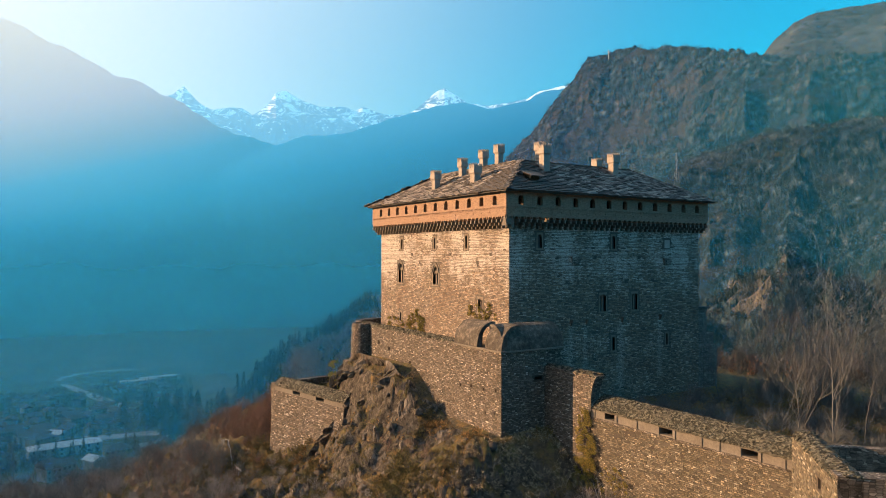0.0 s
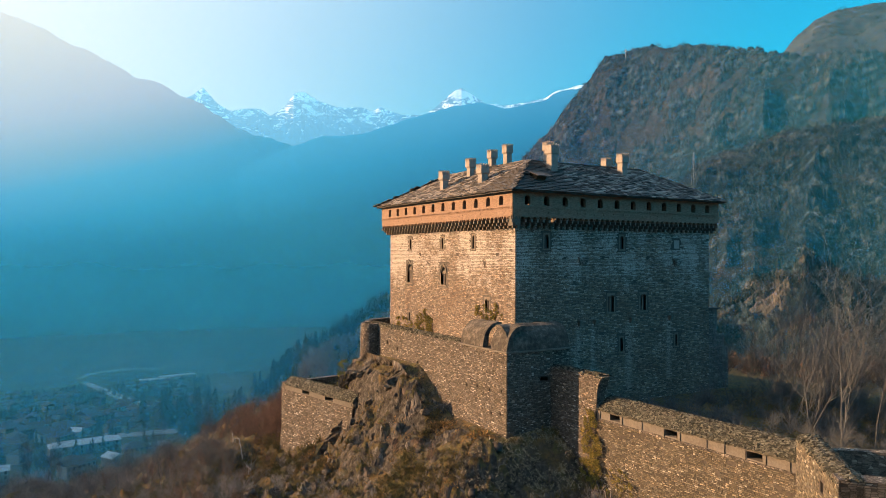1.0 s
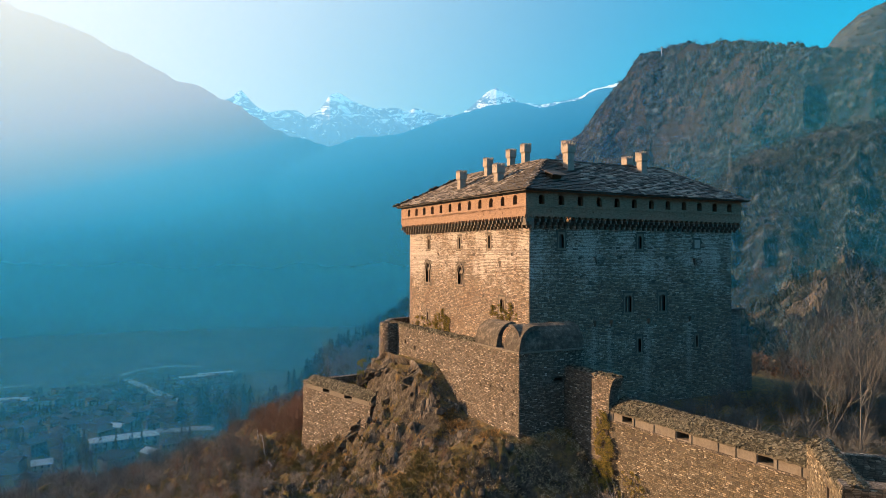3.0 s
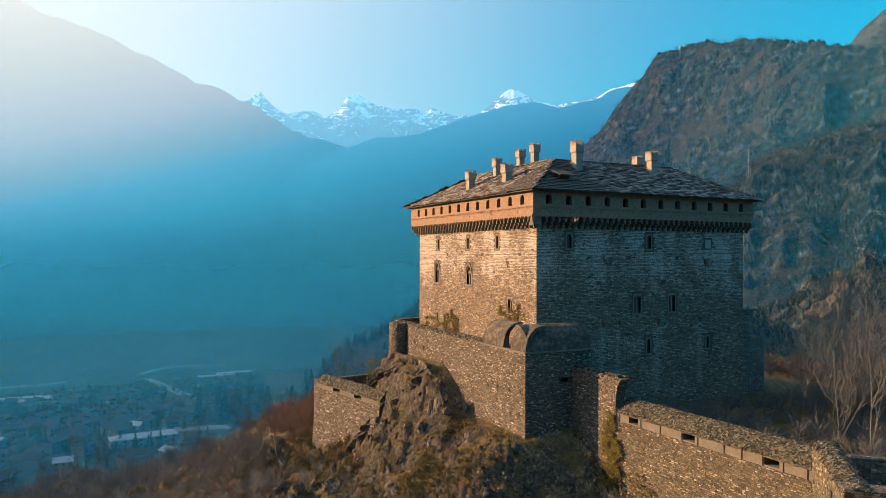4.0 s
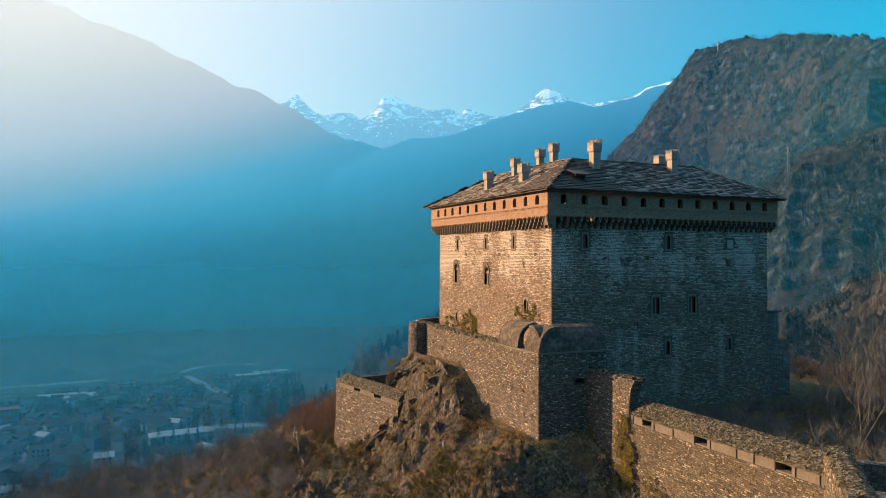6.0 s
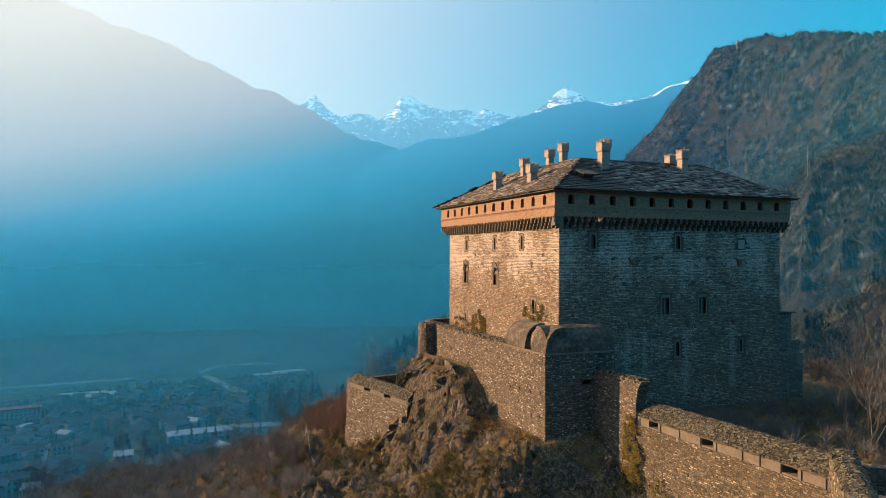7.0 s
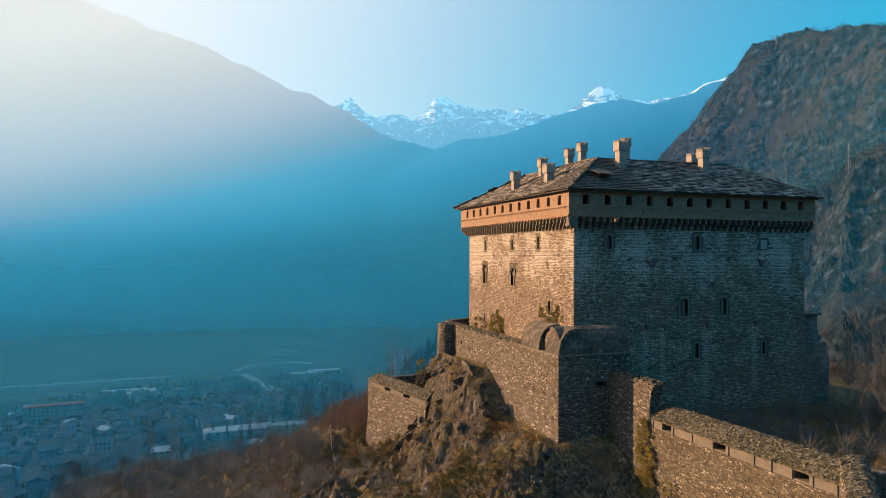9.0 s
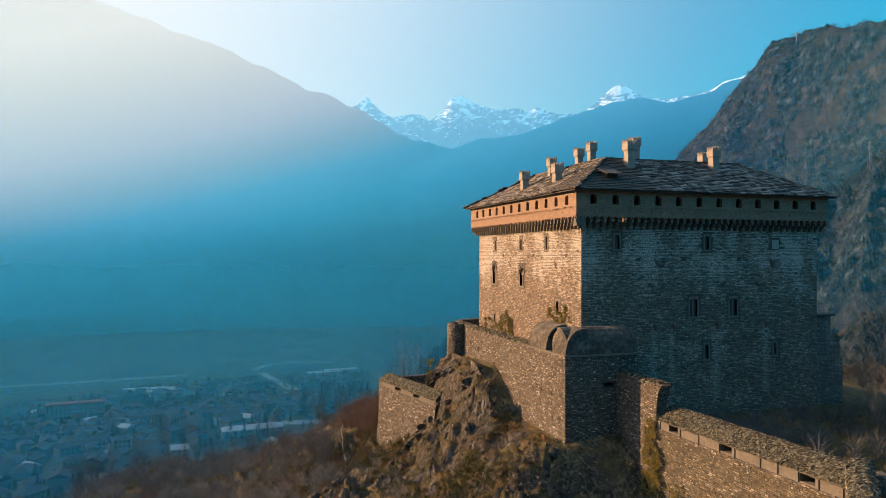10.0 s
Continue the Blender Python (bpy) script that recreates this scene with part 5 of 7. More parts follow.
tower = thing("wall_tower", "open corner tower of the curtain wall with sloped coping", "tower")
p0, p1 = Vector((1.3, -30.5, 0)), Vector((-5.9, -37.6, 0))
d = (p1 - p0).normalized()
TW = Matrix(((d.x, -d.y, 0, p0.x), (d.y, d.x, 0, p0.y), (0, 0, 1, 0), (0, 0, 0, 1)))
LT = (p1 - p0).length
bm = bmesh.new()
panel(bm, TW, LT, 0, 13.85, 1.3, [(LT * 0.62, 12.3, LT * 0.62 + 0.6, 13.0)])
part("lit_face", bm, RAMPART_MORTAR, tower)
rubble_face(tower, TW, LT, 4.0, 13.85, [(LT * 0.62 - 0.1, 12.2, LT * 0.62 + 0.7, 13.1)], 18, CURTAIN_STONE, "pale rubble stones")
bm = bmesh.new()
sweep(bm, [tuple(TW @ Vector((u, 0, 13.85))) for u in np.linspace(0, LT, 24)], [(0.03, 0), (-0.05, 0.14), (-0.45, 0.36), (-0.9, 0.42), (-1.35, 0.3), (-1.35, 0)], 0.06, 9)
part("coping", bm, COPING, tower)
TS = Matrix(((-d.y, -d.x, 0, p1.x), (d.x, -d.y, 0, p1.y), (0, 0, 1, 0), (0, 0, 0, 1)))
bm = bmesh.new()
panel(bm, Matrix(((-d.y, -d.x, 0, p1.x), (d.x, -d.y, 0, p1.y), (0, 0, 1, 0), (0, 0, 0, 1))), 14, 0, 14.2, 1.3)
part("shaded_face", bm, STONE_OUTER, tower)

barbican = thing("lower_barbican", "battered lower outwork of pale-flecked rubble", "wall")
b0, b1 = Vector((-12.0, 40.3, 0)), Vector((-8.4, 23.5, 0))
d = (b1 - b0).normalized()
BB = Matrix(((d.x, -d.y, 0, b0.x), (d.y, d.x, 0, b0.y), (0, 0, 1, 0), (0, 0, 0, 1)))
LB = (b1 - b0).length
bm = bmesh.new()
panel(bm, BB, LB, -8, 6.6, 2.0)
for v in bm.verts:
    if v.co.z < 0:
        v.co -= (BB.to_3x3() @ Vector((0.9, 0.9, 0)))
part("wall_face", bm, RAMPART_MORTAR, barbican)


def battered(m, p):
    """Lean the foot of the outwork outwards, as its wall leans."""
    t = max(0.0, (6.6 - p[2]) / 14.6)
    return (m @ Vector((p[0] - 0.9 * t, p[1] - 0.9 * t, p[2])))[:]


rubble_face(barbican, BB, LB, -6.0, 6.6, [], 19, RAMPART_STONE, "pale-flecked rubble stones", (0.13, 0.26), (0.2, 0.6), (0.02, 0.07), face=battered)
bm = bmesh.new()
panel(bm, BB @ Matrix.Translation((0, 0.03, 0)), LB, 6.6, 7.25, 1.6, [(LB * 0.28, 6.7, LB * 0.28 + 1.9, 7.2), (LB * 0.62, 6.7, LB * 0.62 + 1.9, 7.2)])
part("embrasure_course", bm, STONE_DRESSED, barbican)
bm = bmesh.new()
sweep(bm, [tuple(BB @ Vector((u, 0.0, 7.25))) for u in np.linspace(0, LB, 30)], [(0.04, 0), (0.0, 0.1), (-0.5, 0.75), (-1.1, 1.15), (-1.8, 1.0), (-1.9, 0)], 0.06, 10)
part("coping", bm, COPING, barbican)
bm = bmesh.new()
panel(bm, Matrix.Translation((-12.0, 40.4, 0)) @ Matrix.Rotation(radians(8), 4, "Z"), 11.0, -8, 7.6, 1.0)
part("rear_wall", bm, STONE_OUTER, barbican)

bm = bmesh.new()
panel(bm, TW @ Matrix.Translation((0.0, 1.3, 0)) @ Matrix.Rotation(radians(90), 4, "Z"), 9.0, 2, 13.3, 0.8)
part("inner_wall", bm, STONE_OUTER, tower)


# loose rubble stones bedded in the copings
def coping_stones(parent, path_fn, length, profile, count, seed, size=(0.07, 0.17)):
    rng = random.Random(seed)
    bm = bmesh.new()
    pts = [Vector((s, z)) for s, z in profile]
    lens = [(b - a).length for a, b in zip(pts, pts[1:])]
    total = sum(lens)
    for _ in range(count):
        u, q = rng.uniform(0, length), rng.uniform(0, total)
        k = 0
        while q > lens[k]:
            q -= lens[k]
            k += 1
        a, b = pts[k], pts[k + 1]
        p = a.lerp(b, q / lens[k])
        ang = math.atan2(b.y - a.y, -(b.x - a.x))
        sx, sy, sz = rng.uniform(*size), rng.uniform(size[0] * 0.6, size[1] * 0.7), rng.uniform(0.02, 0.07)
        m = path_fn(u) @ Matrix.Translation((0, -p.x, p.y)) @ Matrix.Rotation(ang, 4, "X") @ Matrix.Rotation(rng.uniform(-0.5, 0.5), 4, "Z") @ Matrix.Rotation(rng.uniform(-0.2, 0.2), 4, "X")
        for v in box(bm, -sx, sx, -sy, sy, -0.05, sz):
            v.co += Vector((rng.uniform(-0.05, 0.05), rng.uniform(-0.05, 0.05), rng.uniform(-0.03, 0.03)))
            v.co = m @ v.co
    tagged(part("coping_rubble", bm, COPING_STONE, parent, "flat rubble bedded in the coping"), kind="stuff")


COPING_STONE = rough("coping_stone", [(0.3, (0.014, 0.016, 0.011)), (0.5, (0.036, 0.038, 0.027)), (0.7, (0.125, 0.125, 0.095))], 3.5, 0.04, island=True, big=0.5)
coping_stones(curtain, lambda u: CURT @ Matrix.Translation((u, 0.1, 11.85)), 20.3, [(0.08, 0.12), (-0.6, 0.72), (-1.3, 1.1), (-1.8, 1.12), (-2.6, 0.6)], 5600, 1, (0.045, 0.115))
coping_stones(tower, lambda u: TW @ Matrix.Translation((u, 0, 13.85)), LT, [(0.02, 0.03), (-0.05, 0.14), (-0.45, 0.36), (-0.9, 0.42), (-1.35, 0.3)], 900, 2, (0.05, 0.14))
coping_stones(barbican, lambda u: BB @ Matrix.Translation((u, 0, 7.25)), LB, [(0.02, 0.1), (-0.5, 0.75), (-1.1, 1.15), (-1.8, 1.0)], 1100, 3)
RW = Matrix(((0, 1, 0, -3.72), (-1, 0, 0, 28.5), (0, 0, 1, 16.75), (0, 0, 0, 1)))
coping_stones(outer, lambda u: RW @ Matrix.Translation((u, 0, 0)), 23.4, [(-0.02, 0.02), (-0.1, 0.2), (-0.5, 0.36), (-1.1, 0.22)], 900, 4)
LW = Matrix(((0, 1, 0, 1.75), (-1, 0, 0, -3.7), (0, 0, 1, 15.0), (0, 0, 0, 1)))
coping_stones(link_wall, lambda u: LW @ Matrix.Translation((u, 0, 0)), 7.3, [(0.02, -0.1), (-0.3, 0.15), (-0.9, 0.15), (-1.2, 0)], 160, 5)


# ---- rocks ----
def bm_arrays(bm):
    bmesh.ops.triangulate(bm, faces=bm.faces[:])
    bm.verts.ensure_lookup_table()
    co = np.array([v.co[:] for v in bm.verts], dtype=np.float32)
    tri = np.array([[v.index for v in f.verts] for f in bm.faces], dtype=np.int32)
    bm.free()
    return co, tri


def scatter(name, templates, places, material, label, category, kind="stuff"):
    """One mesh of many copies. A place: (x, y, z, size, height factor, turn, lean x, lean y, template number)."""
    cos, tris, base = [], [], 0
    for x, y, z, s, hf, turn, lx, ly, k in places:
        co, tri = templates[k % len(templates)]
        c, sn = math.cos(turn), math.sin(turn)
        p = co * np.array((s, s, s * hf), dtype=np.float32)
        q = np.stack((p[:, 0] * c - p[:, 1] * sn + lx * p[:, 2], p[:, 0] * sn + p[:, 1] * c + ly * p[:, 2], p[:, 2]), 1)
        cos.append(q + np.array((x, y, z), dtype=np.float32))
        tris.append(tri + base)
        base += len(co)
    me = bpy.data.meshes.new(name)
    v, f = np.concatenate(cos), np.concatenate(tris)
    me.vertices.add(len(v))
    me.vertices.foreach_set("co", v.ravel())
    me.loops.add(f.size)
    me.loops.foreach_set("vertex_index", f.ravel().astype(np.int32))
    me.polygons.add(len(f))
    me.polygons.foreach_set("loop_start", np.arange(0, f.size, 3, dtype=np.int32))
    me.polygons.foreach_set("loop_total", np.full(len(f), 3, dtype=np.int32))
    me.update()
    me.validate()
    me.materials.append(material)
    return tagged(new(name, me), label, category, kind=kind)


def spikes(seed, count, spread, width, low=0.1, upward=0.6, trunk=True, droop=0.0):
    """A bare bush or far tree, one unit high: thin blades fanning out of a stem."""
    rng = random.Random(seed)
    co, tri = [], []

    def blade(a, b, w):
        d = (b - a)
        side = d.cross(Vector((rng.uniform(-1, 1), rng.uniform(-1, 1), rng.uniform(-1, 1)))).normalized() * w
        i = len(co)
        co.extend([(a - side)[:], (a + side)[:], b[:]])
        tri.append((i, i + 1, i + 2))

    if trunk:
        blade(Vector((0, 0, -0.1)), Vector((rng.uniform(-0.1, 0.1), rng.uniform(-0.1, 0.1), 0.9)), width * 1.6)
        blade(Vector((0, 0, -0.1)), Vector((rng.uniform(-0.1, 0.1), rng.uniform(-0.1, 0.1), 0.8)), width * 1.6)
    for _ in range(count):
        z = rng.uniform(low, 0.75)
        ang = rng.uniform(0, 2 * math.pi)
        r0 = rng.uniform(0, 0.25) * spread
        a = Vector((math.cos(ang) * r0, math.sin(ang) * r0, z * 0.8))
        out = spread * rng.uniform(0.35, 1.0) * math.sqrt(max(0.05, 1 - (z - 0.35) ** 2 * 1.6))
        b = Vector((math.cos(ang) * out, math.sin(ang) * out, min(1.05, z + rng.uniform(0.1, 0.45) * upward - droop * out)))
        blade(a, b, width * rng.uniform(0.6, 1.3))
        if rng.random() < 0.6:
            mid = a.lerp(b, rng.uniform(0.3, 0.7))
            blade(mid, mid + Vector((rng.uniform(-0.22, 0.22), rng.uniform(-0.22, 0.22), rng.uniform(0.0, 0.25) * upward)), width * 0.8)
    return np.array(co, dtype=np.float32), np.array(tri, dtype=np.int32)


def leafy(seed, count, spread, size, flat=1.0):
    """A leafy clump, about one unit high, of small three-cornered leaves."""
    rng = random.Random(seed)
    co, tri = [], []
    for _ in range(count):
        u = Vector((rng.gauss(0, 1), rng.gauss(0, 1), rng.gauss(0, 1))).normalized() * rng.uniform(0.45, 1) ** 0.6
        c = Vector((u.x * spread * flat, u.y * spread, 0.5 + u.z * 0.5))
        a = Vector((rng.uniform(-1, 1), rng.uniform(-1, 1), rng.uniform(-1, 1))).normalized() * size
        b = a.cross(Vector((rng.uniform(-1, 1), rng.uniform(-1, 1), rng.uniform(-1, 1)))).normalized() * size
        i = len(co)
        co.extend([(c - a)[:], (c + a * 0.6 - b)[:], (c + a * 0.4 + b)[:]])
        tri.append((i, i + 1, i + 2))
    return np.array(co, dtype=np.float32), np.array(tri, dtype=np.int32)


def conifer(seed, tiers=10):
    rng = random.Random(seed)
    co, tri = [], []
    for t in range(tiers):
        z = 0.12 + 0.86 * t / tiers
        r = 0.34 * (1 - z) ** 0.8 + 0.02
        for k in range(7):
            a = rng.uniform(0, 2 * math.pi)
            rr = r * rng.uniform(0.6, 1.15)
            tip = (math.cos(a) * rr, math.sin(a) * rr, z - 0.05 * rng.random())
            w = 0.5
            i = len(co)
            co.extend([(math.cos(a + w) * rr * 0.5, math.sin(a + w) * rr * 0.5, z + 0.015), (math.cos(a - w) * rr * 0.5, math.sin(a - w) * rr * 0.5, z + 0.015), tip, (0, 0, z + 0.10)])
            tri.extend([(i, i + 1, i + 2), (i, i + 3, i + 1)])
    return np.array(co, dtype=np.float32), np.array(tri, dtype=np.int32)


def in_walls(x, y):
    return -4.2 < x < 33 and -4.4 < y < 33


def shard(seed):
    """An angular slab of rock: a box with pushed-about corners, split by a few flat cuts."""
    rng = random.Random(seed)
    bm = bmesh.new()
    for _ in range(3):
        sx, sy, sz = rng.uniform(0.5, 1.0), rng.uniform(0.35, 0.7), rng.uniform(0.25, 0.6)
        o = Vector((rng.uniform(-0.4, 0.4), rng.uniform(-0.4, 0.4), rng.uniform(-0.2, 0.2)))
        r = Euler((rng.uniform(-0.4, 0.4), rng.uniform(-0.3, 0.3), rng.uniform(-0.5, 0.5))).to_matrix()
        for v in box(bm, -sx, sx, -sy, sy, -0.6, sz):
            v.co = r @ (v.co + Vector((rng.uniform(-0.25, 0.25), rng.uniform(-0.2, 0.2), rng.uniform(-0.15, 0.15)))) + o
    bmesh.ops.subdivide_edges(bm, edges=bm.edges[:], cuts=1, use_grid_fill=True)
    for v in bm.verts:
        v.co += Vector((rng.uniform(-0.09, 0.09), rng.uniform(-0.09, 0.09), rng.uniform(-0.09, 0.09)))
    return bm


rng = random.Random(77)
rocks = [bm_arrays(shard(k)) for k in range(9)]
places = []
while len(places) < 420:
    x, y = rng.uniform(-30, 3), rng.uniform(-26, 30)
    if in_walls(x, y) or (x > 1.2 and y < -9) or (x > -4.5 and y > -4.2):
        continue
    if fbm(x / 5, y / 5, 20, 3) < 0.0 and rng.random() < 0.85:
        continue
    s = rng.choice((0.15, 0.22, 0.3, 0.4, 0.55))
    places.append((x, y, height(x, y) - 0.15 * s, s, rng.uniform(0.6, 1.3), rng.uniform(-0.5, 0.5) + 0.9, 0.45, 0.35, rng.randrange(9)))
scatter("loose_rocks", rocks, places, ROCK, "angular grey rock slabs breaking through dry grass", "rocks")
places = []
while len(places) < 420:
    x, y = rng.uniform(-26, 2), rng.uniform(-24, 26)
    if in_walls(x, y) or (x > 1.2 and y < -9) or (x > -4.5 and y > -4.2) or fbm(x / 3, y / 3, 25, 4) < 0.05:
        continue
    s = rng.uniform(0.06, 0.2)
    places.append((x, y, height(x, y) - 0.1 * s, s, rng.uniform(0.6, 1.4), rng.uniform(0, 6.3), 0.3, 0.3, rng.randrange(9)))
scatter("rock_rubble", rocks, places, ROCK, "grey stone rubble scattered through the turf", "rocks")


def fracture(s, w, z, seed, sizes=((0.30, 1.5, 0.7), (0.85, 0.6, 0.3), (2.2, 0.22, 0.1))):
    """Depth of a broken rock face: blocks split along slanting joints, at two sizes, with open cracks between them."""
    d = 0.0
    for scale, amount, crack in sizes:
        q = Vector((s * scale + 0.3 * noise.noise(Vector((w * 0.3, z * 0.3, seed))), w * scale * 0.34, seed + z * scale * 0.12))
        near, pts = noise.voronoi(q)
        h = math.sin(pts[0].x * 12.99 + pts[0].y * 78.23 + pts[0].z * 37.7) * 43758.5
        d += amount * ((h - math.floor(h)) - 0.5 + 0.9 * (q.x - pts[0].x)) - crack * max(0.0, 1 - (near[1] - near[0]) / 0.12)
    return d


def crag(name, label, y0, y1, x_top, x_foot, z_top, z_foot, seed, ny=260, nz=170):
    """A steep rock face between a top and a foot line, broken by slanting joints; each line is a function of y."""
    verts, faces = [], []
    for i in range(ny + 1):
        y = y0 + (y1 - y0) * i / ny
        for j in range(nz + 1):
            t = j / nz
            x = x_top(y) + (x_foot(y) - x_top(y)) * (t ** 1.5)
            z = z_top(y) + (z_foot(y) - z_top(y)) * t
            s, w = y * 0.85 + z * 0.42, z * 0.85 - y * 0.42
            cleft = abs(noise.noise(Vector((s * 0.22 + 3, seed, w * 0.05))))
            v = y * 0.62 + z * 0.72
            ridge = 1 - abs(noise.noise(Vector((v * 0.55, z * 0.10 + x * 0.1, seed)))) * 2
            d = 0.7 * fracture(s, w, x, seed) + 0.8 * ridge - 2.0 * max(0, 0.2 - cleft) / 0.2 + 0.3 * fbm(y / 1.6, z / 1.6, seed, 5)
            d += 0.6 * (((v * 0.5 + 0.8 * fbm(y / 3, z / 3, seed + 6, 3)) % 1.0) ** 2 - 0.4) + 0.45 * (1 - 2.4 * abs(noise.noise(Vector((v * 1.7, z * 0.25, seed + 8)))))
            # two small caves
            d -= 2.4 * math.exp(-((y - 20.6) / 0.62) ** 4 - ((z - 6.1) / 1.15) ** 4) + 2.2 * math.exp(-((y - 10.6 + 0.5 * (z - 7.6)) / 1.1) ** 4 - ((z - 7.6) / 1.0) ** 4)
            edge = min(1, t * 6) * min(1, i / 5, (ny - i) / 5)
            verts.append((x - d * 1.1 * edge, y + 0.25 * fbm(z / 2, y / 2, seed + 2, 3), z + 0.3 * fbm(y, z, seed + 4, 3) * edge))
    n = nz + 1
    faces = [(i * n + j, i * n + j + 1, (i + 1) * n + j + 1, (i + 1) * n + j) for i in range(ny) for j in range(nz)]
    me = bpy.data.meshes.new(name)
    me.from_pydata(verts, [], faces)
    me.materials.append(CRAG_ROCK)
    return tagged(new(name, me), label, "rock")


crag("rock_outcrop", "dark slanting rock outcrop under the rampart, streaked with ochre", 7.5, 29.5,
     lambda y: -4.1 - 1.9 * smooth(7.5, 14, y), lambda y: -7.0 - 3.6 * smooth(7.5, 15, y) + 0.6 * smooth(24, 29, y),
     lambda y: 9.6 + 3.9 * smooth(8, 16, y) - 1.5 * smooth(24, 29, y), lambda y: 5.0 - 5.0 * smooth(7.5, 17, y), 3)


def rocky_slope(name, label, x0, x1, y0, y1, seed, step=0.13, size=1.0, lift=0.0, material=None):
    """Broken rock standing out of the turf, in slanting blocks; between them it dips under the ground."""
    nx, ny = int((x1 - x0) / step), int((y1 - y0) / step)
    verts, keep = [], []
    for j in range(ny + 1):
        y = y0 + (y1 - y0) * j / ny
        for i in range(nx + 1):
            x = x0 + (x1 - x0) * i / nx
            g = height(x, y)
            bare = smooth(-0.12, 0.12, fbm(x / 4.5 / size, y / 4.5 / size, seed, 4)) * min(1, i / 8, (nx - i) / 8, j / 8, (ny - j) / 8)
            d = size * fracture((0.7 * x + 0.75 * y + 0.35 * g) / size, (0.6 * g - 0.5 * x + 0.3 * y) / size, x * 0.4 / size, seed, ((0.5, 0.55, 0.3), (1.3, 0.32, 0.16), (3.2, 0.14, 0.07)))
            verts.append((x - 0.5 * bare * d, y - 0.2 * bare * d, g - 0.5 * size + bare * (0.62 * size + lift + 0.8 * d)))
            keep.append(bare > 0.04)
    n = nx + 1
    quads = [(j * n + i, j * n + i + 1, (j + 1) * n + i + 1, (j + 1) * n + i) for j in range(ny) for i in range(nx)]
    me = bpy.data.meshes.new(name)
    me.from_pydata(verts, [], [q for q in quads if any(keep[k] for k in q)])
    me.materials.append(material or CRAG_ROCK)
    return tagged(new(name, me), label, "rock")


rocky_slope("rock_slope", "broken grey rock standing out of the dry grass", -17.0, -4.2, -6.0, 13.0, 51)
rocky_slope("rock_slope", "dark broken rock below the outwork", -26.0, -12.5, 8.0, 27.0, 57, 0.2)
KNOLL_ROCK = rough("knoll_rock", [(0.36, (0.010, 0.012, 0.013)), (0.48, (0.036, 0.04, 0.04)), (0.58, (0.08, 0.076, 0.066)), (0.68, (0.17, 0.15, 0.125))], 0.5, 0.6, 9, big=0.08)
rocky_slope("rock_outcrop", "grey broken outcrop streaked with rust on the wooded knoll", 186.0, 218.0, 95.0, 129.0, 61, 0.4, 1.7, 1.5, KNOLL_ROCK)


# ---- grass, brush and trees ----
tufts = []
for k in range(6):
    tufts.append(spikes(100 + k, 7, 0.7, 0.05, 0.0, 1.0, False))
places = []
while len(places) < 24000:
    x, y = rng.uniform(-40, 3), rng.uniform(-28, 48)
    if in_walls(x, y) or (x > 1.2 and y < -9) or (x > -4.5 and y > -4.2):
        continue
    g = fbm(x / 5, y / 5, 31, 4)
    if (x > -11.5 and 8 < y < 29 and rng.random() < 0.85) or (y < -2.5 and x > -9 and rng.random() < 0.7):
        continue
    if g < 0.02 and rng.random() < 0.85 or rng.random() < 0.75 * smooth(-18, -28, x):
        continue
    s = rng.uniform(0.3, 0.85)
    places.append((x, y, height(x, y), s, rng.uniform(0.6, 1.2), rng.uniform(0, 6.3), -0.25, -0.15, rng.randrange(6)))
green = [p for p in places if fbm(p[0] / 7, p[1] / 7, 90, 3) > -0.12]
places = [p for p in places if fbm(p[0] / 7, p[1] / 7, 90, 3) <= -0.12]
# dead grass made extra pale to lift shade that renders too dark
STRAW = rough("pale_straw", [(0.3, (0.16, 0.145, 0.10)), (0.7, (0.44, 0.39, 0.28))], 1.2, 0, island=True, big=0.3)
straw = []
while len(straw) < 3200:
    x, y = rng.uniform(-9.5, 1.5), rng.uniform(-17, -4.0)
    if fbm(x / 2.5, y / 2.5, 95, 4) > -0.15:
        straw.append((x, y, height(x, y), rng.uniform(0.25, 0.55), rng.uniform(0.5, 0.9), rng.uniform(0, 6.3), -0.25, -0.15, rng.randrange(6)))
scatter("straw_grass", tufts, straw, STRAW, "pale dead grass in the shade of the bastion", "grass")
scatter("green_turf", tufts, green, TURF, "dull green turf between the rocks", "grass")
scatter("dry_grass", tufts, places, GRASS, "tawny dry grass tufts on the rocky slope", "grass")

brush = [spikes(200 + k, 72, 0.55, 0.0062, 0.05, 1.0) for k in range(6)]
places, rusty = [], []
while len(places) + len(rusty) < 2600:
    x, y = rng.uniform(-80, 3), rng.uniform(-28, 125)
    if in_walls(x, y) or (x > 1.2 and y < -9) or (x > -7.5 and y > -4.2) or x > edge_line(y) + 6:
        continue
    dist = math.hypot(x + 9, y - 32)
    if x > -14 and y < 24 and rng.random() < 0.92:
        continue
    if -14 < x and 22 < y < 42 and rng.random() < 0.9:
        continue
    if 38 < y < 64 and abs(x + 16.2 - (y - 50) * 0.15) < 1.6:
        continue
    s = rng.uniform(0.8, 2.2) * (1 + smooth(10, 60, -x) * 1.1)
    row = (x, y, height(x, y) - 0.1, s, rng.uniform(0.7, 1.1), rng.uniform(0, 6.3), 0, 0, rng.randrange(6))
    (rusty if fbm(x / 14, y / 14, 41, 3) > 0.33 or math.hypot(x + 14, y - 50) < 13 + 6 * fbm(x / 4, y / 4, 43, 3) else places).append(row)
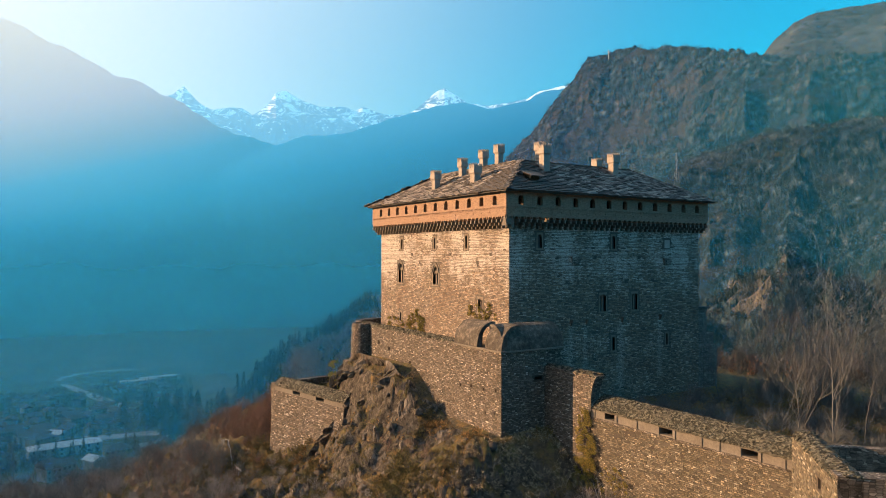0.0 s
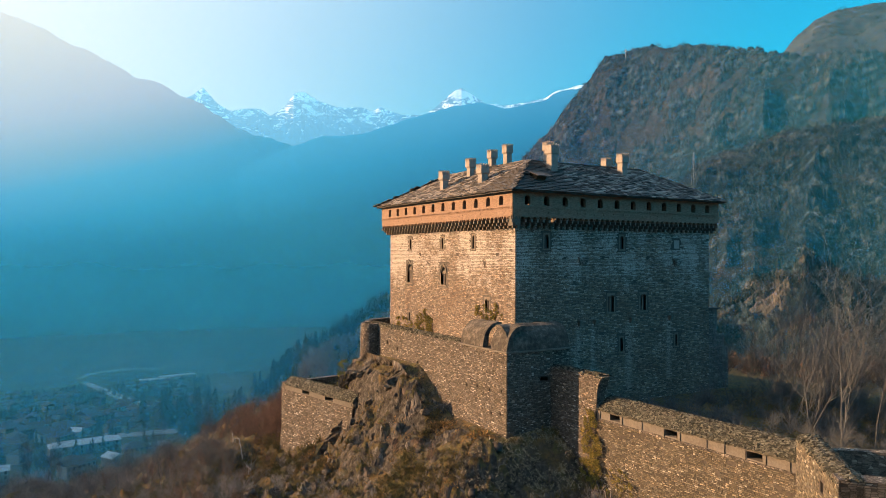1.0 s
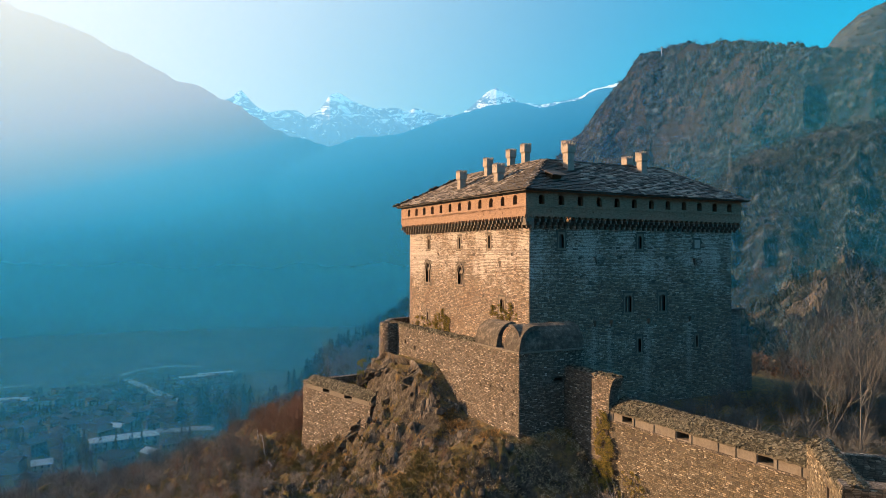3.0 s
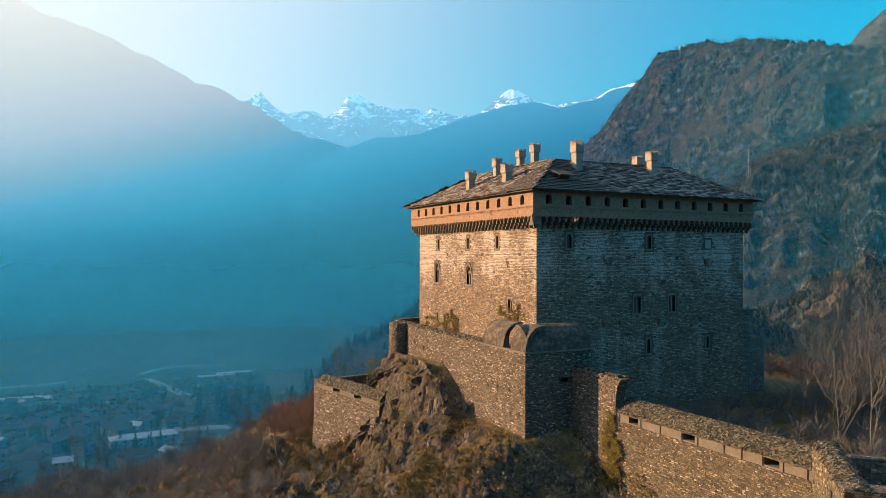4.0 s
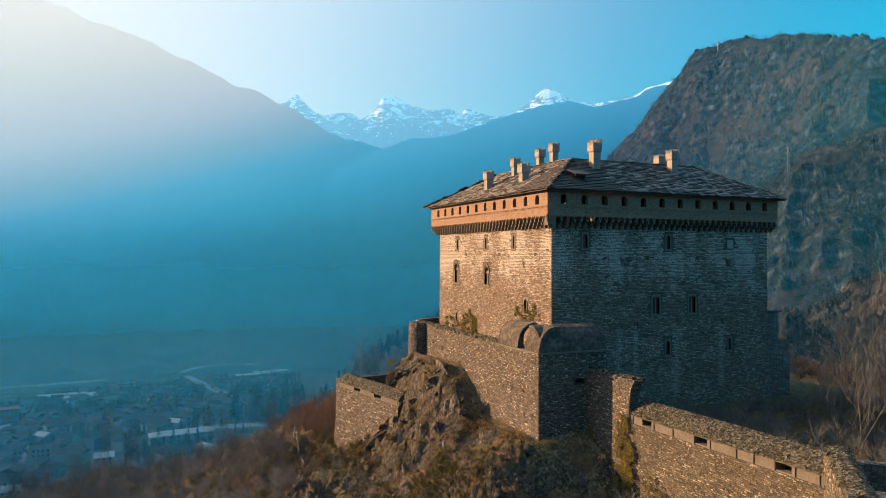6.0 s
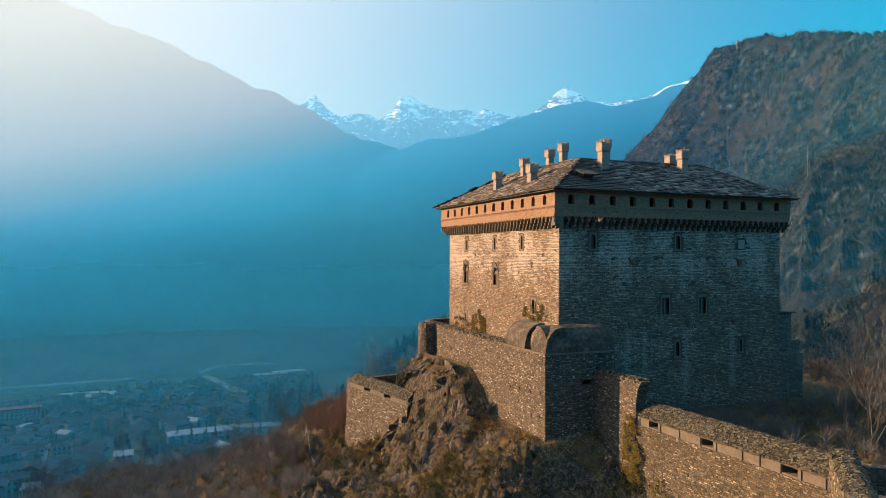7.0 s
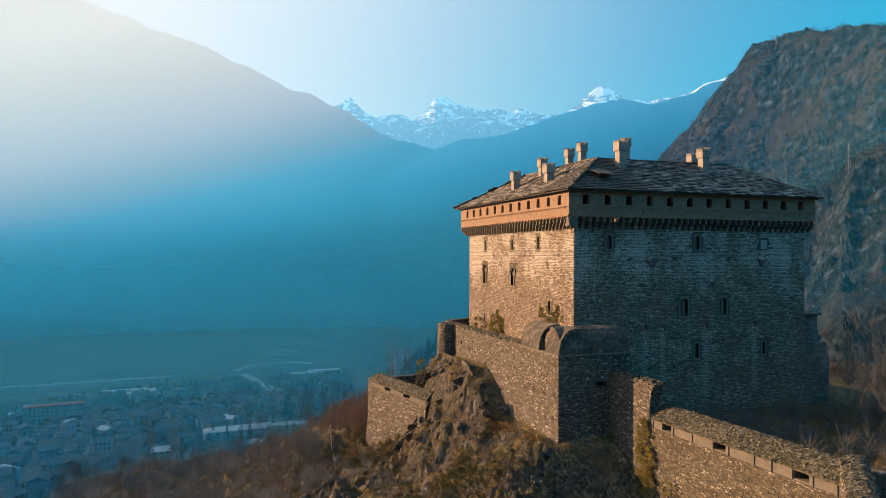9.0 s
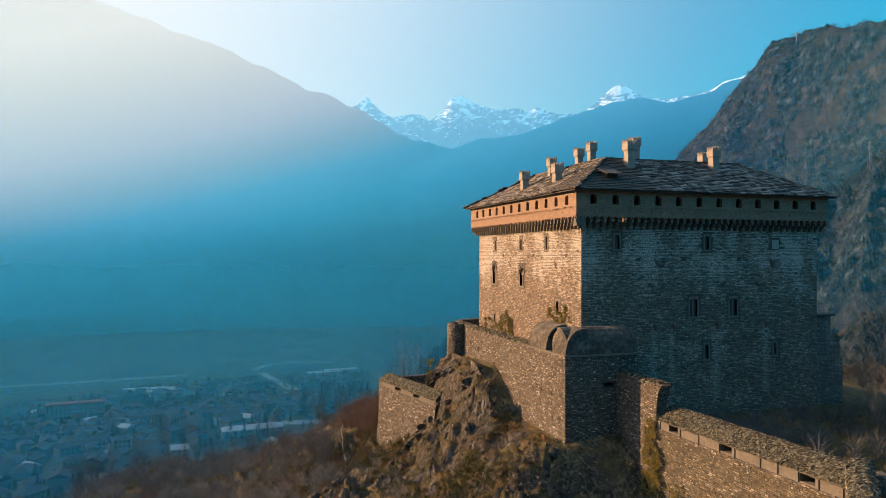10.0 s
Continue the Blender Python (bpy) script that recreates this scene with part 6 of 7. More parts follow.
for x0, y0, sx, sy, count, low, high in ((-16, 50, 5.0, 9, 120, 1.4, 3.0), (-10.5, 47, 1.6, 3.5, 34, 3.0, 5.2), (-9.5, 62, 2.2, 7, 46, 2.6, 4.6), (-13, 78, 3, 9, 60, 2.4, 4.2)):
    for _ in range(count):
        x, y = rng.gauss(x0, sx), rng.gauss(y0, sy)
        if not (in_walls(x, y) or x > -4.5 or (x > -12.5 and y < 42.5) or abs(x + 16.6) < 1.7):
            rusty.append((x, y, height(x, y) - 0.1, rng.uniform(low, high), rng.uniform(0.7, 1.0), rng.uniform(0, 6.3), 0, 0, rng.randrange(6)))
scatter("bare_brush", brush, places, TWIG, "leafless grey-brown brush on the slope", "brush")
scatter("rusty_brush", brush, rusty, RUST, "russet leafless brush on the slope", "brush")

woods = [spikes(300 + k, 42, 0.46, 0.015, 0.12, 0.9) for k in range(7)]
fine_woods = [spikes(340 + k, 85, 0.44, 0.0085, 0.12, 0.9) for k in range(7)]
def crown_cloud(seed):
    """A far leafless crown of twigs and sprays."""
    a, ta = leafy(seed, 34, 0.50, 0.075)
    b, tb = spikes(seed + 500, 26, 0.55, 0.014, 0.1, 0.9)
    return np.concatenate((a, b)), np.concatenate((ta, tb + len(a)))


def canopy(name, label, reach, az0, az1, t0, t1, step, rows, seed, material):
    """The closed roof of a leafless wood: crown beside crown, with gaps where rock shows through."""
    count = int((az1 - az0) / step)
    verts, bare = [], []
    for i in range(count + 1):
        az = az0 + (az1 - az0) * i / count
        far = table(reach, az)
        for k in range(rows + 1):
            r = far * (t0 + (t1 - t0) * k / rows)
            x, y = HUB[0] + r * math.cos(radians(az)), HUB[1] + r * math.sin(radians(az))
            z = height(x, y)
            near, _ = noise.voronoi(Vector((x / 5.2, y / 5.2, z / 7.5 + seed)))
            gap = smooth(-0.30, -0.12, fbm(x / 26, y / 26, seed, 4)) * smooth(1.0, 0.985, k / rows)
            crown = 1.0 - 1.5 * near[0] + 0.5 * fbm(x / 1.7, y / 1.7, z / 1.7 + seed, 3)
            verts.append((x, y, z - 0.7 + gap * (1.4 + 2.9 * crown)))
            bare.append(gap < 0.05)
    n = rows + 1
    quads = [(i * n + k, (i + 1) * n + k, (i + 1) * n + k + 1, i * n + k + 1) for i in range(count) for k in range(rows)]
    me = bpy.data.meshes.new(name)
    me.from_pydata(verts, [], [q for q in quads if not all(bare[v] for v in q)])
    me.materials.append(material)
    return tagged(new(name, me), label, "woodland", kind="stuff")


CANOPY, yn, yl, yb = mat("winter_canopy")
ypos = position(yn)
tone = noise_tex(yn, yl, ypos, 0.16, 3, 0.55)
twiggy = noise_tex(yn, yl, ypos, 1.1, 7, 0.8)
drift = noise_tex(yn, yl, ypos, 0.022, 4, 0.6)
# crown stops lean to blue, carrying part of the hill's haze
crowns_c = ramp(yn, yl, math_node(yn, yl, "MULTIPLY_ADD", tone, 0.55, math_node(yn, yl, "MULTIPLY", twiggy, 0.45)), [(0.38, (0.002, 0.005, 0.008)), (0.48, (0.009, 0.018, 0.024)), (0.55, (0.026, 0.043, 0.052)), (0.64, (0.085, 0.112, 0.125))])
russet_c = ramp(yn, yl, twiggy, [(0.36, (0.012, 0.009, 0.008)), (0.5, (0.045, 0.038, 0.033)), (0.64, (0.135, 0.10, 0.08))])
yl.new(mix(yn, yl, ramp(yn, yl, math_node(yn, yl, "MULTIPLY_ADD", tone, 0.35, math_node(yn, yl, "MULTIPLY", drift, 0.65)), [(0.545, (0, 0, 0)), (0.62, (0.6, 0.6, 0.6))]), crowns_c, russet_c), yb.inputs["Base Color"])
yb.inputs["Roughness"].default_value = 1.0
yb.inputs["Specular IOR Level"].default_value = 0.1
bump(yn, yl, yb, twiggy, 1.0, 1.2)
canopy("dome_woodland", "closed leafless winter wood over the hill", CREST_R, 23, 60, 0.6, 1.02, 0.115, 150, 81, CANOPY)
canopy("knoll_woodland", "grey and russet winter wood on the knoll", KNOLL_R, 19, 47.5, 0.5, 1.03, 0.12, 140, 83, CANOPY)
HILL_RUST = rough("hill_russet", [(0.34, (0.014, 0.010, 0.009)), (0.5, (0.05, 0.032, 0.024)), (0.64, (0.12, 0.068, 0.045))], 0.25, 0, big=0.05)
HILL_PALE = rough("hill_pale_twigs", [(0.36, (0.008, 0.012, 0.014)), (0.5, (0.034, 0.044, 0.048)), (0.60, (0.12, 0.135, 0.14))], 0.15, 0, big=0.03)
clouds = [crown_cloud(600 + k) for k in range(7)]


def from_hub(az, r):
    return HUB[0] + r * math.cos(radians(az)), HUB[1] + r * math.sin(radians(az))


# the wood on the dome and the knoll: grey crowns, pale and russet ones in drifts
grey, pale, warm = [], [], []
while len(grey) + len(pale) + len(warm) < 5200:
    az = rng.uniform(22, 57)
    knoll = rng.random() < 0.48 and az < 47
    far = table(KNOLL_R if knoll else CREST_R, az)
    x, y = from_hub(az, far * (rng.uniform(0.6, 1.03) if knoll else rng.uniform(0.66, 1.02)))
    g = fbm(x / 40, y / 40, 51, 4)
    if g < -0.28 and rng.random() < 0.75:
        continue
    s = rng.uniform(3.0, 6.0)
    row = (x, y, height(x, y) - 0.4, s, rng.uniform(0.7, 1.15), rng.uniform(0, 6.3), rng.uniform(-0.1, 0.1), rng.uniform(-0.1, 0.1), rng.randrange(7))
    drift = fbm(x / 30, y / 30, 61, 3)
    if drift > (0.34 if knoll else 0.5):
        warm.append(row)
    elif fbm(x / 24, y / 24, 63, 3) > 0.08:
        pale.append(row)
    else:
        grey.append(row)
for _ in range(900):
    p = summit.data.vertices[rng.randrange(len(summit.data.vertices))].co
    if p.z > 200:
        grey.append((p.x + rng.uniform(-5, 5), p.y + rng.uniform(-5, 5), p.z - 3.0, rng.uniform(7, 12), rng.uniform(0.7, 1.1), rng.uniform(0, 6.3), 0, 0, rng.randrange(7)))
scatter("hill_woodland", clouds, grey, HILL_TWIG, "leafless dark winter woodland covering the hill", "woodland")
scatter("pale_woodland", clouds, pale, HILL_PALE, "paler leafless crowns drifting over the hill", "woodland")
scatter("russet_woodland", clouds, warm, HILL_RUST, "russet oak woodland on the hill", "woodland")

# scrub between the castle yard and the hill
grey, warm = [], []
while len(grey) + len(warm) < 1250:
    x, y = from_hub(rng.uniform(18, 50), rng.uniform(128, 300))
    if in_walls(x, y) or x < 40:
        continue
    row = (x, y, height(x, y) - 0.2, rng.uniform(2.2, 5.5), rng.uniform(0.7, 1.1), rng.uniform(0, 6.3), 0, 0, rng.randrange(7))
    (warm if fbm(x / 18, y / 18, 67, 3) > 0.3 else grey).append(row)
scatter("hill_scrub", fine_woods, grey, HILL_PALE, "leafless grey scrub at the foot of the hill", "brush")
scatter("russet_scrub", clouds, warm, HILL_RUST, "russet scrub at the foot of the hill", "brush")

# the shoulder that sinks to the valley: conifers along its crest, bare wood below
pines = [conifer(k) for k in range(4)]
dark, bare = [], []
while len(dark) + len(bare) < 1900:
    az, t = rng.uniform(59, 76.5), rng.uniform(0.72, 1.04)
    x, y = from_hub(az, table(CREST_R, az) * t)
    turn, k = rng.uniform(0, 6.3), rng.randrange(28)
    if fbm(x / 45, y / 45, 71, 3) + (0.5 if az < 71 else 0.9) * smooth(0.90, 1.0, t) - 0.5 > 0 or (az > 71.5 and rng.random() < 0.5):
        dark.append((x, y, height(x, y) - 0.5, rng.uniform(9, 15), 1.0, turn, 0, 0, k))
    else:
        bare.append((x, y, height(x, y) - 0.3, rng.uniform(6, 10), rng.uniform(0.8, 1.1), turn, 0, 0, k))
scatter("conifer_wood", pines, dark, PINE, "dark conifers on the shoulder behind the castle", "woodland")
scatter("shoulder_woodland", fine_woods, bare, SHOULDER, "pinkish bare wood on the shoulder behind the castle", "woodland")
places = []
for x0, y0, count in ((52, 452, 9), (70, 500, 9), (86, 470, 10), (38, 505, 6), (60, 540, 8)):
    for _ in range(count):
        x, y = rng.gauss(x0, 7), rng.gauss(y0, 8)
        places.append((x, y, height(x, y) - 0.5, rng.uniform(20, 31), 1.0, rng.uniform(0, 6.3), 0, 0, rng.randrange(4)))
scatter("tall_conifers", pines, places, PINE, "tall dark conifers at the foot of the shoulder", "woodland")

# bare wood on the spur as it falls to the town
places = []
while len(places) < 1150:
    x, y = rng.uniform(-95, 4), rng.uniform(84, 250)
    if rng.random() > 1.2 - y / 320 or fbm(x / 20, y / 20, 73, 3) < -0.2:
        continue
    places.append((x, y, height(x, y) - 0.3, rng.uniform(2.5, 5.5) * (1 + smooth(110, 200, y) * 0.9) * (1 - 0.6 * smooth(-32, -14, x - 0.12 * (y - 100))), rng.uniform(0.75, 1.0), rng.uniform(0, 6.3), 0, 0, rng.randrange(7)))
scatter("slope_woodland", fine_woods, places, TWIG, "leafless woodland falling to the valley", "woodland")

# grey thicket on the slope below the barbican, and scrub in the shaded yard
places = [(rng.uniform(-48, -17), rng.uniform(24, 78)) for _ in range(520)]
scatter("slope_thicket", brush, [(x, y, height(x, y) - 0.1, rng.uniform(1.4, 3.0), rng.uniform(0.7, 1.0), rng.uniform(0, 6.3), 0, 0, rng.randrange(6)) for x, y in places], TWIG, "grey leafless thicket on the slope", "brush")
places = [(rng.uniform(5, 42), rng.uniform(-34, -4.5)) for _ in range(520)]
scatter("yard_scrub", brush, [(x, y, height(x, y) - 0.1, rng.uniform(0.9, 3.4), rng.uniform(0.6, 1.0), rng.uniform(0, 6.3), 0, 0, rng.randrange(6)) for x, y in places], BARK, "leafless scrub in the shaded yard", "brush")

# brush at the foot of the curtain wall
places = [(rng.uniform(-4.5, 0.6), rng.uniform(-31, -11.5), 0, rng.uniform(1.2, 3.0), rng.uniform(0.7, 1.1), rng.uniform(0, 6.3), 0, 0, rng.randrange(6)) for _ in range(150)]
places += [(rng.uniform(-1.4, 0.9), rng.uniform(-30, -12), 0, rng.uniform(3.0, 6.5), rng.uniform(0.8, 1.1), rng.uniform(0, 6.3), 0, 0, rng.randrange(6)) for _ in range(90)]
scatter("wall_foot_brush", brush, [(p[0], p[1], height(p[0], p[1]) - 0.1, *p[3:]) for p in places], TWIG, "leafless scrub at the foot of the curtain wall", "brush")


def bare_tree(seed, tall, label, spread=0.5, stems=1):
    """A leafless tree: tapered trunk and limbs as one mesh, its crown of fine branches and twigs as another."""
    rng = random.Random(seed)
    wood, fine = bmesh.new(), ([], [])

    def limb(a, b, ra, rb, sides):
        d = (b - a).normalized()
        p = d.orthogonal().normalized()
        q = d.cross(p)
        ring_a = [wood.verts.new(a + (p * math.cos(2 * math.pi * k / sides) + q * math.sin(2 * math.pi * k / sides)) * ra) for k in range(sides)]
        ring_b = [wood.verts.new(b + (p * math.cos(2 * math.pi * k / sides) + q * math.sin(2 * math.pi * k / sides)) * rb) for k in range(sides)]
        for k in range(sides):
            wood.faces.new((ring_a[k], ring_a[(k + 1) % sides], ring_b[(k + 1) % sides], ring_b[k]))

    def twig(a, b, w):
        d = b - a
        side = d.cross(Vector((rng.uniform(-1, 1), rng.uniform(-1, 1), rng.uniform(-1, 1)))).normalized() * w
        i = len(fine[0])
        fine[0].extend([(a - side)[:], (a + side)[:], b[:]])
        fine[1].append((i, i + 1, i + 2))

    def grow(a, d, length, r, level):
        n = 4 if level < 2 else 3
        p = a
        for k in range(n):
            d = (d + Vector((rng.gauss(0, 0.13), rng.gauss(0, 0.13), rng.gauss(0.05, 0.07)))).normalized()
            e = p + d * length / n
            r0, r1 = r * (1 - 0.75 * k / n), r * (1 - 0.75 * (k + 1) / n)
            if level < 3:
                limb(p, e, r0, r1, 6 if level == 0 else 4 if level == 1 else 3)
            else:
                twig(p, e + d * 0.2, max(0.012, r0))
            kids = (0, 2, 1 + k % 2, k % 2)[level]
            if level < 4:
                for _ in range(kids if level else (1 if k == 0 else 3)):
                    side = Vector((rng.gauss(0, 1), rng.gauss(0, 1), rng.gauss(0.15, 0.5))).normalized()
                    nd = (d * (0.75 - spread * 0.4) + Vector((0, 0, 0.3)) + side * (0.5 + spread * 0.5)).normalized()
                    if level == 3:
                        twig(e, e + nd * length * rng.uniform(0.35, 0.7), 0.009)
                    else:
                        grow(p.lerp(e, rng.uniform(0.3, 1)), nd, length * rng.uniform(0.42, 0.66), r1 * 0.62 + 0.006, level + 1)
            p = e

    for s in range(stems):
        lean = Vector((rng.gauss(0, 0.06), rng.gauss(0, 0.06), 1)).normalized()
        grow(Vector((rng.gauss(0, 0.3) * (stems > 1), rng.gauss(0, 0.3) * (stems > 1), -0.3)), lean, tall * rng.uniform(0.8, 1.0), 0.0065 * tall, 0)
    tree = thing("bare_tree", label, "tree", "leafless trees")
    part("trunk", wood, BARK, tree)
    me = bpy.data.meshes.new("crown")
    me.from_pydata(fine[0], [], fine[1])
    me.materials.append(TWIG_NEAR)
    crown = new("crown", me)
    crown.parent = tree
    return tree


TWIG_NEAR = rough("pale_twigs", [(0.3, (0.046, 0.055, 0.062)), (0.7, (0.13, 0.15, 0.162))], 1.0, 0, island=True, big=0.1)
kinds = [bare_tree(1, 11, "tall leafless tree with pale grey limbs", 0.45), bare_tree(2, 9, "leafless tree with fine upright twigs", 0.6),
         bare_tree(3, 7.5, "leafless multi-stemmed tree with spreading twigs", 0.7, 3), bare_tree(4, 10, "slender leafless tree with thin branches", 0.35, 2)]
spots = [(29.5, -11.5), (27, -17.5), (34, -14), (33, -30), (22, -9.5), (25, -13), (29, -15), (20, -17), (26, -19), (32, -9), (34, -20), (17, -21), (23, -24), (30, -26), (37, -13), (38, -27), (14.5, -26), (19, -29), (28, -33), (35, -36), (42, -20), (24, -38)]
slope_spots = [(-22, 44), (-27, 52), (-33, 47), (-36, 60), (-25, 60), (-19, 54), (-42, 68), (-48, 58), (-30, 70), (-38, 78), (-50, 76), (-58, 70), (-21, 36), (-26, 32), (-18, 62), (-55, 88), (-44, 90), (-9.2, 42.5), (-7.2, 43.0), (-5.4, 43.4)]
slope_spots += [(rng.uniform(-62, -20), rng.uniform(66, 150)) for _ in range(26)]
first = set()
for k, (x, y) in enumerate(spots + slope_spots):
    kind = k % 4
    right = k < len(spots)
    s = rng.uniform(0.8, 1.15) if right else rng.uniform(0.5, 0.75)
    m = Matrix.Translation((x, y, height(x, y))) @ Matrix.Rotation(rng.uniform(0, 6.3), 4, "Z")
    if kind not in first:
        first.add(kind)
        kinds[kind].matrix_basis = m
        kinds[kind].scale = (s, s, s)
    else:
        c = copy_thing(kinds[kind], m)
        c.scale = (s, s, s)

# ivy and shrubs on the walls
ivy_leaf = [leafy(k, 150, 0.7, 0.075, 0.35) for k in range(4)]
places = []
for x, y0, y1, z0, z1, count in ((-0.1, 17.6, 21.8, 16.4, 19.3, 170), (-0.1, 21.5, 28.8, 16.4, 17.8, 70), (-0.1, 1.8, 7.6, 18.9, 20.9, 90), (1.45, -11.2, -8.6, 4.4, 11.8, 460), (1.55, -16, -10.5, 4.0, 7.2, 90), (-7.0, 27.2, 31.2, 6.0, 12.2, 300)):
    for _ in range(count):
        y, z = rng.uniform(y0, y1), rng.uniform(z0, z1)
        if (z - z0) / (z1 - z0) >  1.25 - 1.3 * abs((y - (y0 + y1) / 2) / (y1 - y0)):
            continue
        if fbm(y / 0.8, z / 0.8, 33, 3) < -0.16:
            continue
        places.append((x - 0.05 - (0.9 * rng.random() if x < -5 else 0), y, z - 0.2, rng.uniform(0.18, 0.48), rng.uniform(0.8, 1.4), 0, 0, 0, rng.randrange(4)))
scatter("ivy", ivy_leaf, places, IVY, "yellow-green ivy clinging to the old walls", "ivy")


# ---- the town in the valley ----
def plain(name, a, b, scale=0.6):
    return rough(name, [(0.3, a), (0.7, b)], scale, 0, big=0.1)


WALLS = [plain("house_render_pale", (0.24, 0.23, 0.20), (0.34, 0.32, 0.29)), plain("house_render_ochre", (0.20, 0.16, 0.11), (0.28, 0.22, 0.15)), plain("house_render_grey", (0.14, 0.135, 0.13), (0.2, 0.195, 0.19))]
ROOFS = [rough("roof_slate_grey", [(0.3, (0.03, 0.034, 0.036)), (0.7, (0.085, 0.09, 0.09))], 0.8, 0, big=0.05), rough("roof_tile_brown", [(0.3, (0.04, 0.032, 0.027)), (0.7, (0.085, 0.066, 0.055))], 0.8, 0, big=0.05), rough("roof_metal_pale", [(0.3, (0.30, 0.32, 0.33)), (0.7, (0.46, 0.48, 0.49))], 0.5, 0, big=0.05, roughness=0.5)]
ASPHALT = rough("asphalt", [(0.3, (0.20, 0.20, 0.20)), (0.7, (0.30, 0.30, 0.29))], 0.4, 0, big=0.03)
RED_TRIM = plain("red_fascia", (0.22, 0.06, 0.04), (0.28, 0.09, 0.06))


def house(w, d, h, rise, wall_m, roof_m, storeys, bays, label, hip=True, flat=False):
    ob = thing("house", label, "house", "houses of the town")
    bm = bmesh.new()
    box(bm, -w / 2, w / 2, -d / 2, d / 2, -4, h)
    part("wall", bm, wall_m, ob)
    bm = bmesh.new()
    o = 0.6
    if flat:
        box(bm, -w / 2 - o, w / 2 + o, -d / 2 - o, d / 2 + o, h, h + rise)
    else:
        e = [bm.verts.new(p) for p in ((-w / 2 - o, -d / 2 - o, h), (w / 2 + o, -d / 2 - o, h), (w / 2 + o, d / 2 + o, h), (-w / 2 - o, d / 2 + o, h))]
        ins = min(w, d) / 2 * (0.9 if hip else -0.0)
        t = [bm.verts.new(p) for p in ((-w / 2 - o + ins, 0, h + rise), (w / 2 + o - ins, 0, h + rise))]
        bm.faces.new((e[0], e[1], t[1], t[0]))
        bm.faces.new((e[2], e[3], t[0], t[1]))
        bm.faces.new((e[1], e[2], t[1]))
        bm.faces.new((e[3], e[0], t[0]))
        bm.faces.new(e[::-1])
    part("roof", bm, roof_m, ob)
    bm = bmesh.new()
    v = box(bm, -0.55, 0.55, -0.06, 0.05, 0, 1.5)
    win = part("window", bm, GLASS_DARK, ob)
    made = False
    for s in range(storeys):
        for k in range(bays):
            x = -w / 2 + w * (k + 0.5) / bays
            m = Matrix.Translation((x, -d / 2, 1.0 + s * h / storeys))
            if not made:
                win.matrix_basis, made = m, True
            else:
                share(win, m)
    return ob


models = [house(10.5, 9, 6, 2.2, WALLS[0], ROOFS[0], 2, 4, "pale two-storey house with grey slab roof"),
          house(14, 10, 8, 2.6, WALLS[1], ROOFS[0], 3, 5, "ochre three-storey house with grey roof"),
          house(9, 8, 5.5, 2.0, WALLS[2], ROOFS[1], 2, 3, "grey house with brown tiled roof"),
          house(17, 10, 7, 2.4, WALLS[0], ROOFS[1], 2, 6, "long pale house with brown roof", False),
          house(12, 10, 8.5, 2.6, WALLS[2], ROOFS[0], 3, 4, "tall grey town house with slab roof", False),
          house(10, 9, 5.5, 2.2, WALLS[0], ROOFS[2], 2, 3, "house with pale sheet-metal roof", False)]


def place(ob, x, y, turn, first):
    m = Matrix.Translation((x, y, height(x, y))) @ Matrix.Rotation(radians(turn), 4, "Z")
    if first:
        ob.matrix_basis = m
        return ob
    return copy_thing(ob, m)


rng = random.Random(9)
taken = [(22, 455, 48), (-178, 715, 40), (-17, 436, 32), (-149, 1053, 42), (40, 830, 34)]
count, tries = 0, 0
used_models = set()
while count < 260 and tries < 9000:
    tries += 1
    az, r = radians(rng.uniform(80, 106)), 400 + 760 * rng.random() ** 1.2
    x, y = -38 + r * math.cos(az), -62 + r * math.sin(az)
    if height(x, y) > valley(x, y) + 9:
        continue
    if r > 760 and fbm(x / 80, y / 80, 5, 3) < 0.0:
        continue
    if any(math.hypot(x - a, y - b) < c for a, b, c in taken):
        continue
    k = rng.choice((0, 0, 0, 1, 1, 1, 2, 2, 2, 2, 3, 3, 4, 4, 4, 4, 5))
    place(models[k], x, y, rng.uniform(0, 180), k not in used_models)
    used_models.add(k)
    taken.append((x, y, 14.0))
    count += 1

flats = house(52, 13, 17, 1.0, WALLS[0], RED_TRIM, 5, 14, "five-storey apartment block with a red roof edge", flat=True)
flats["group"] = "large buildings of the town"
place(flats, -178, 715, 8, True)
shed = house(40, 12, 6, 2.2, WALLS[0], ROOFS[2], 2, 8, "long pale building with a light metal roof")
shed["group"] = "large buildings of the town"
place(shed, -17, 436, 6, True)
strip = house(60, 14, 6, 1.0, WALLS[0], ROOFS[2], 1, 10, "long low hall with a bright white roof", flat=True)
strip["group"] = "large buildings of the town"
place(strip, -149, 1053, 4, True)
for x, y, t in ((130, 1160, 0), (170, 1240, 5)):
    place(strip, x, y, t, False)


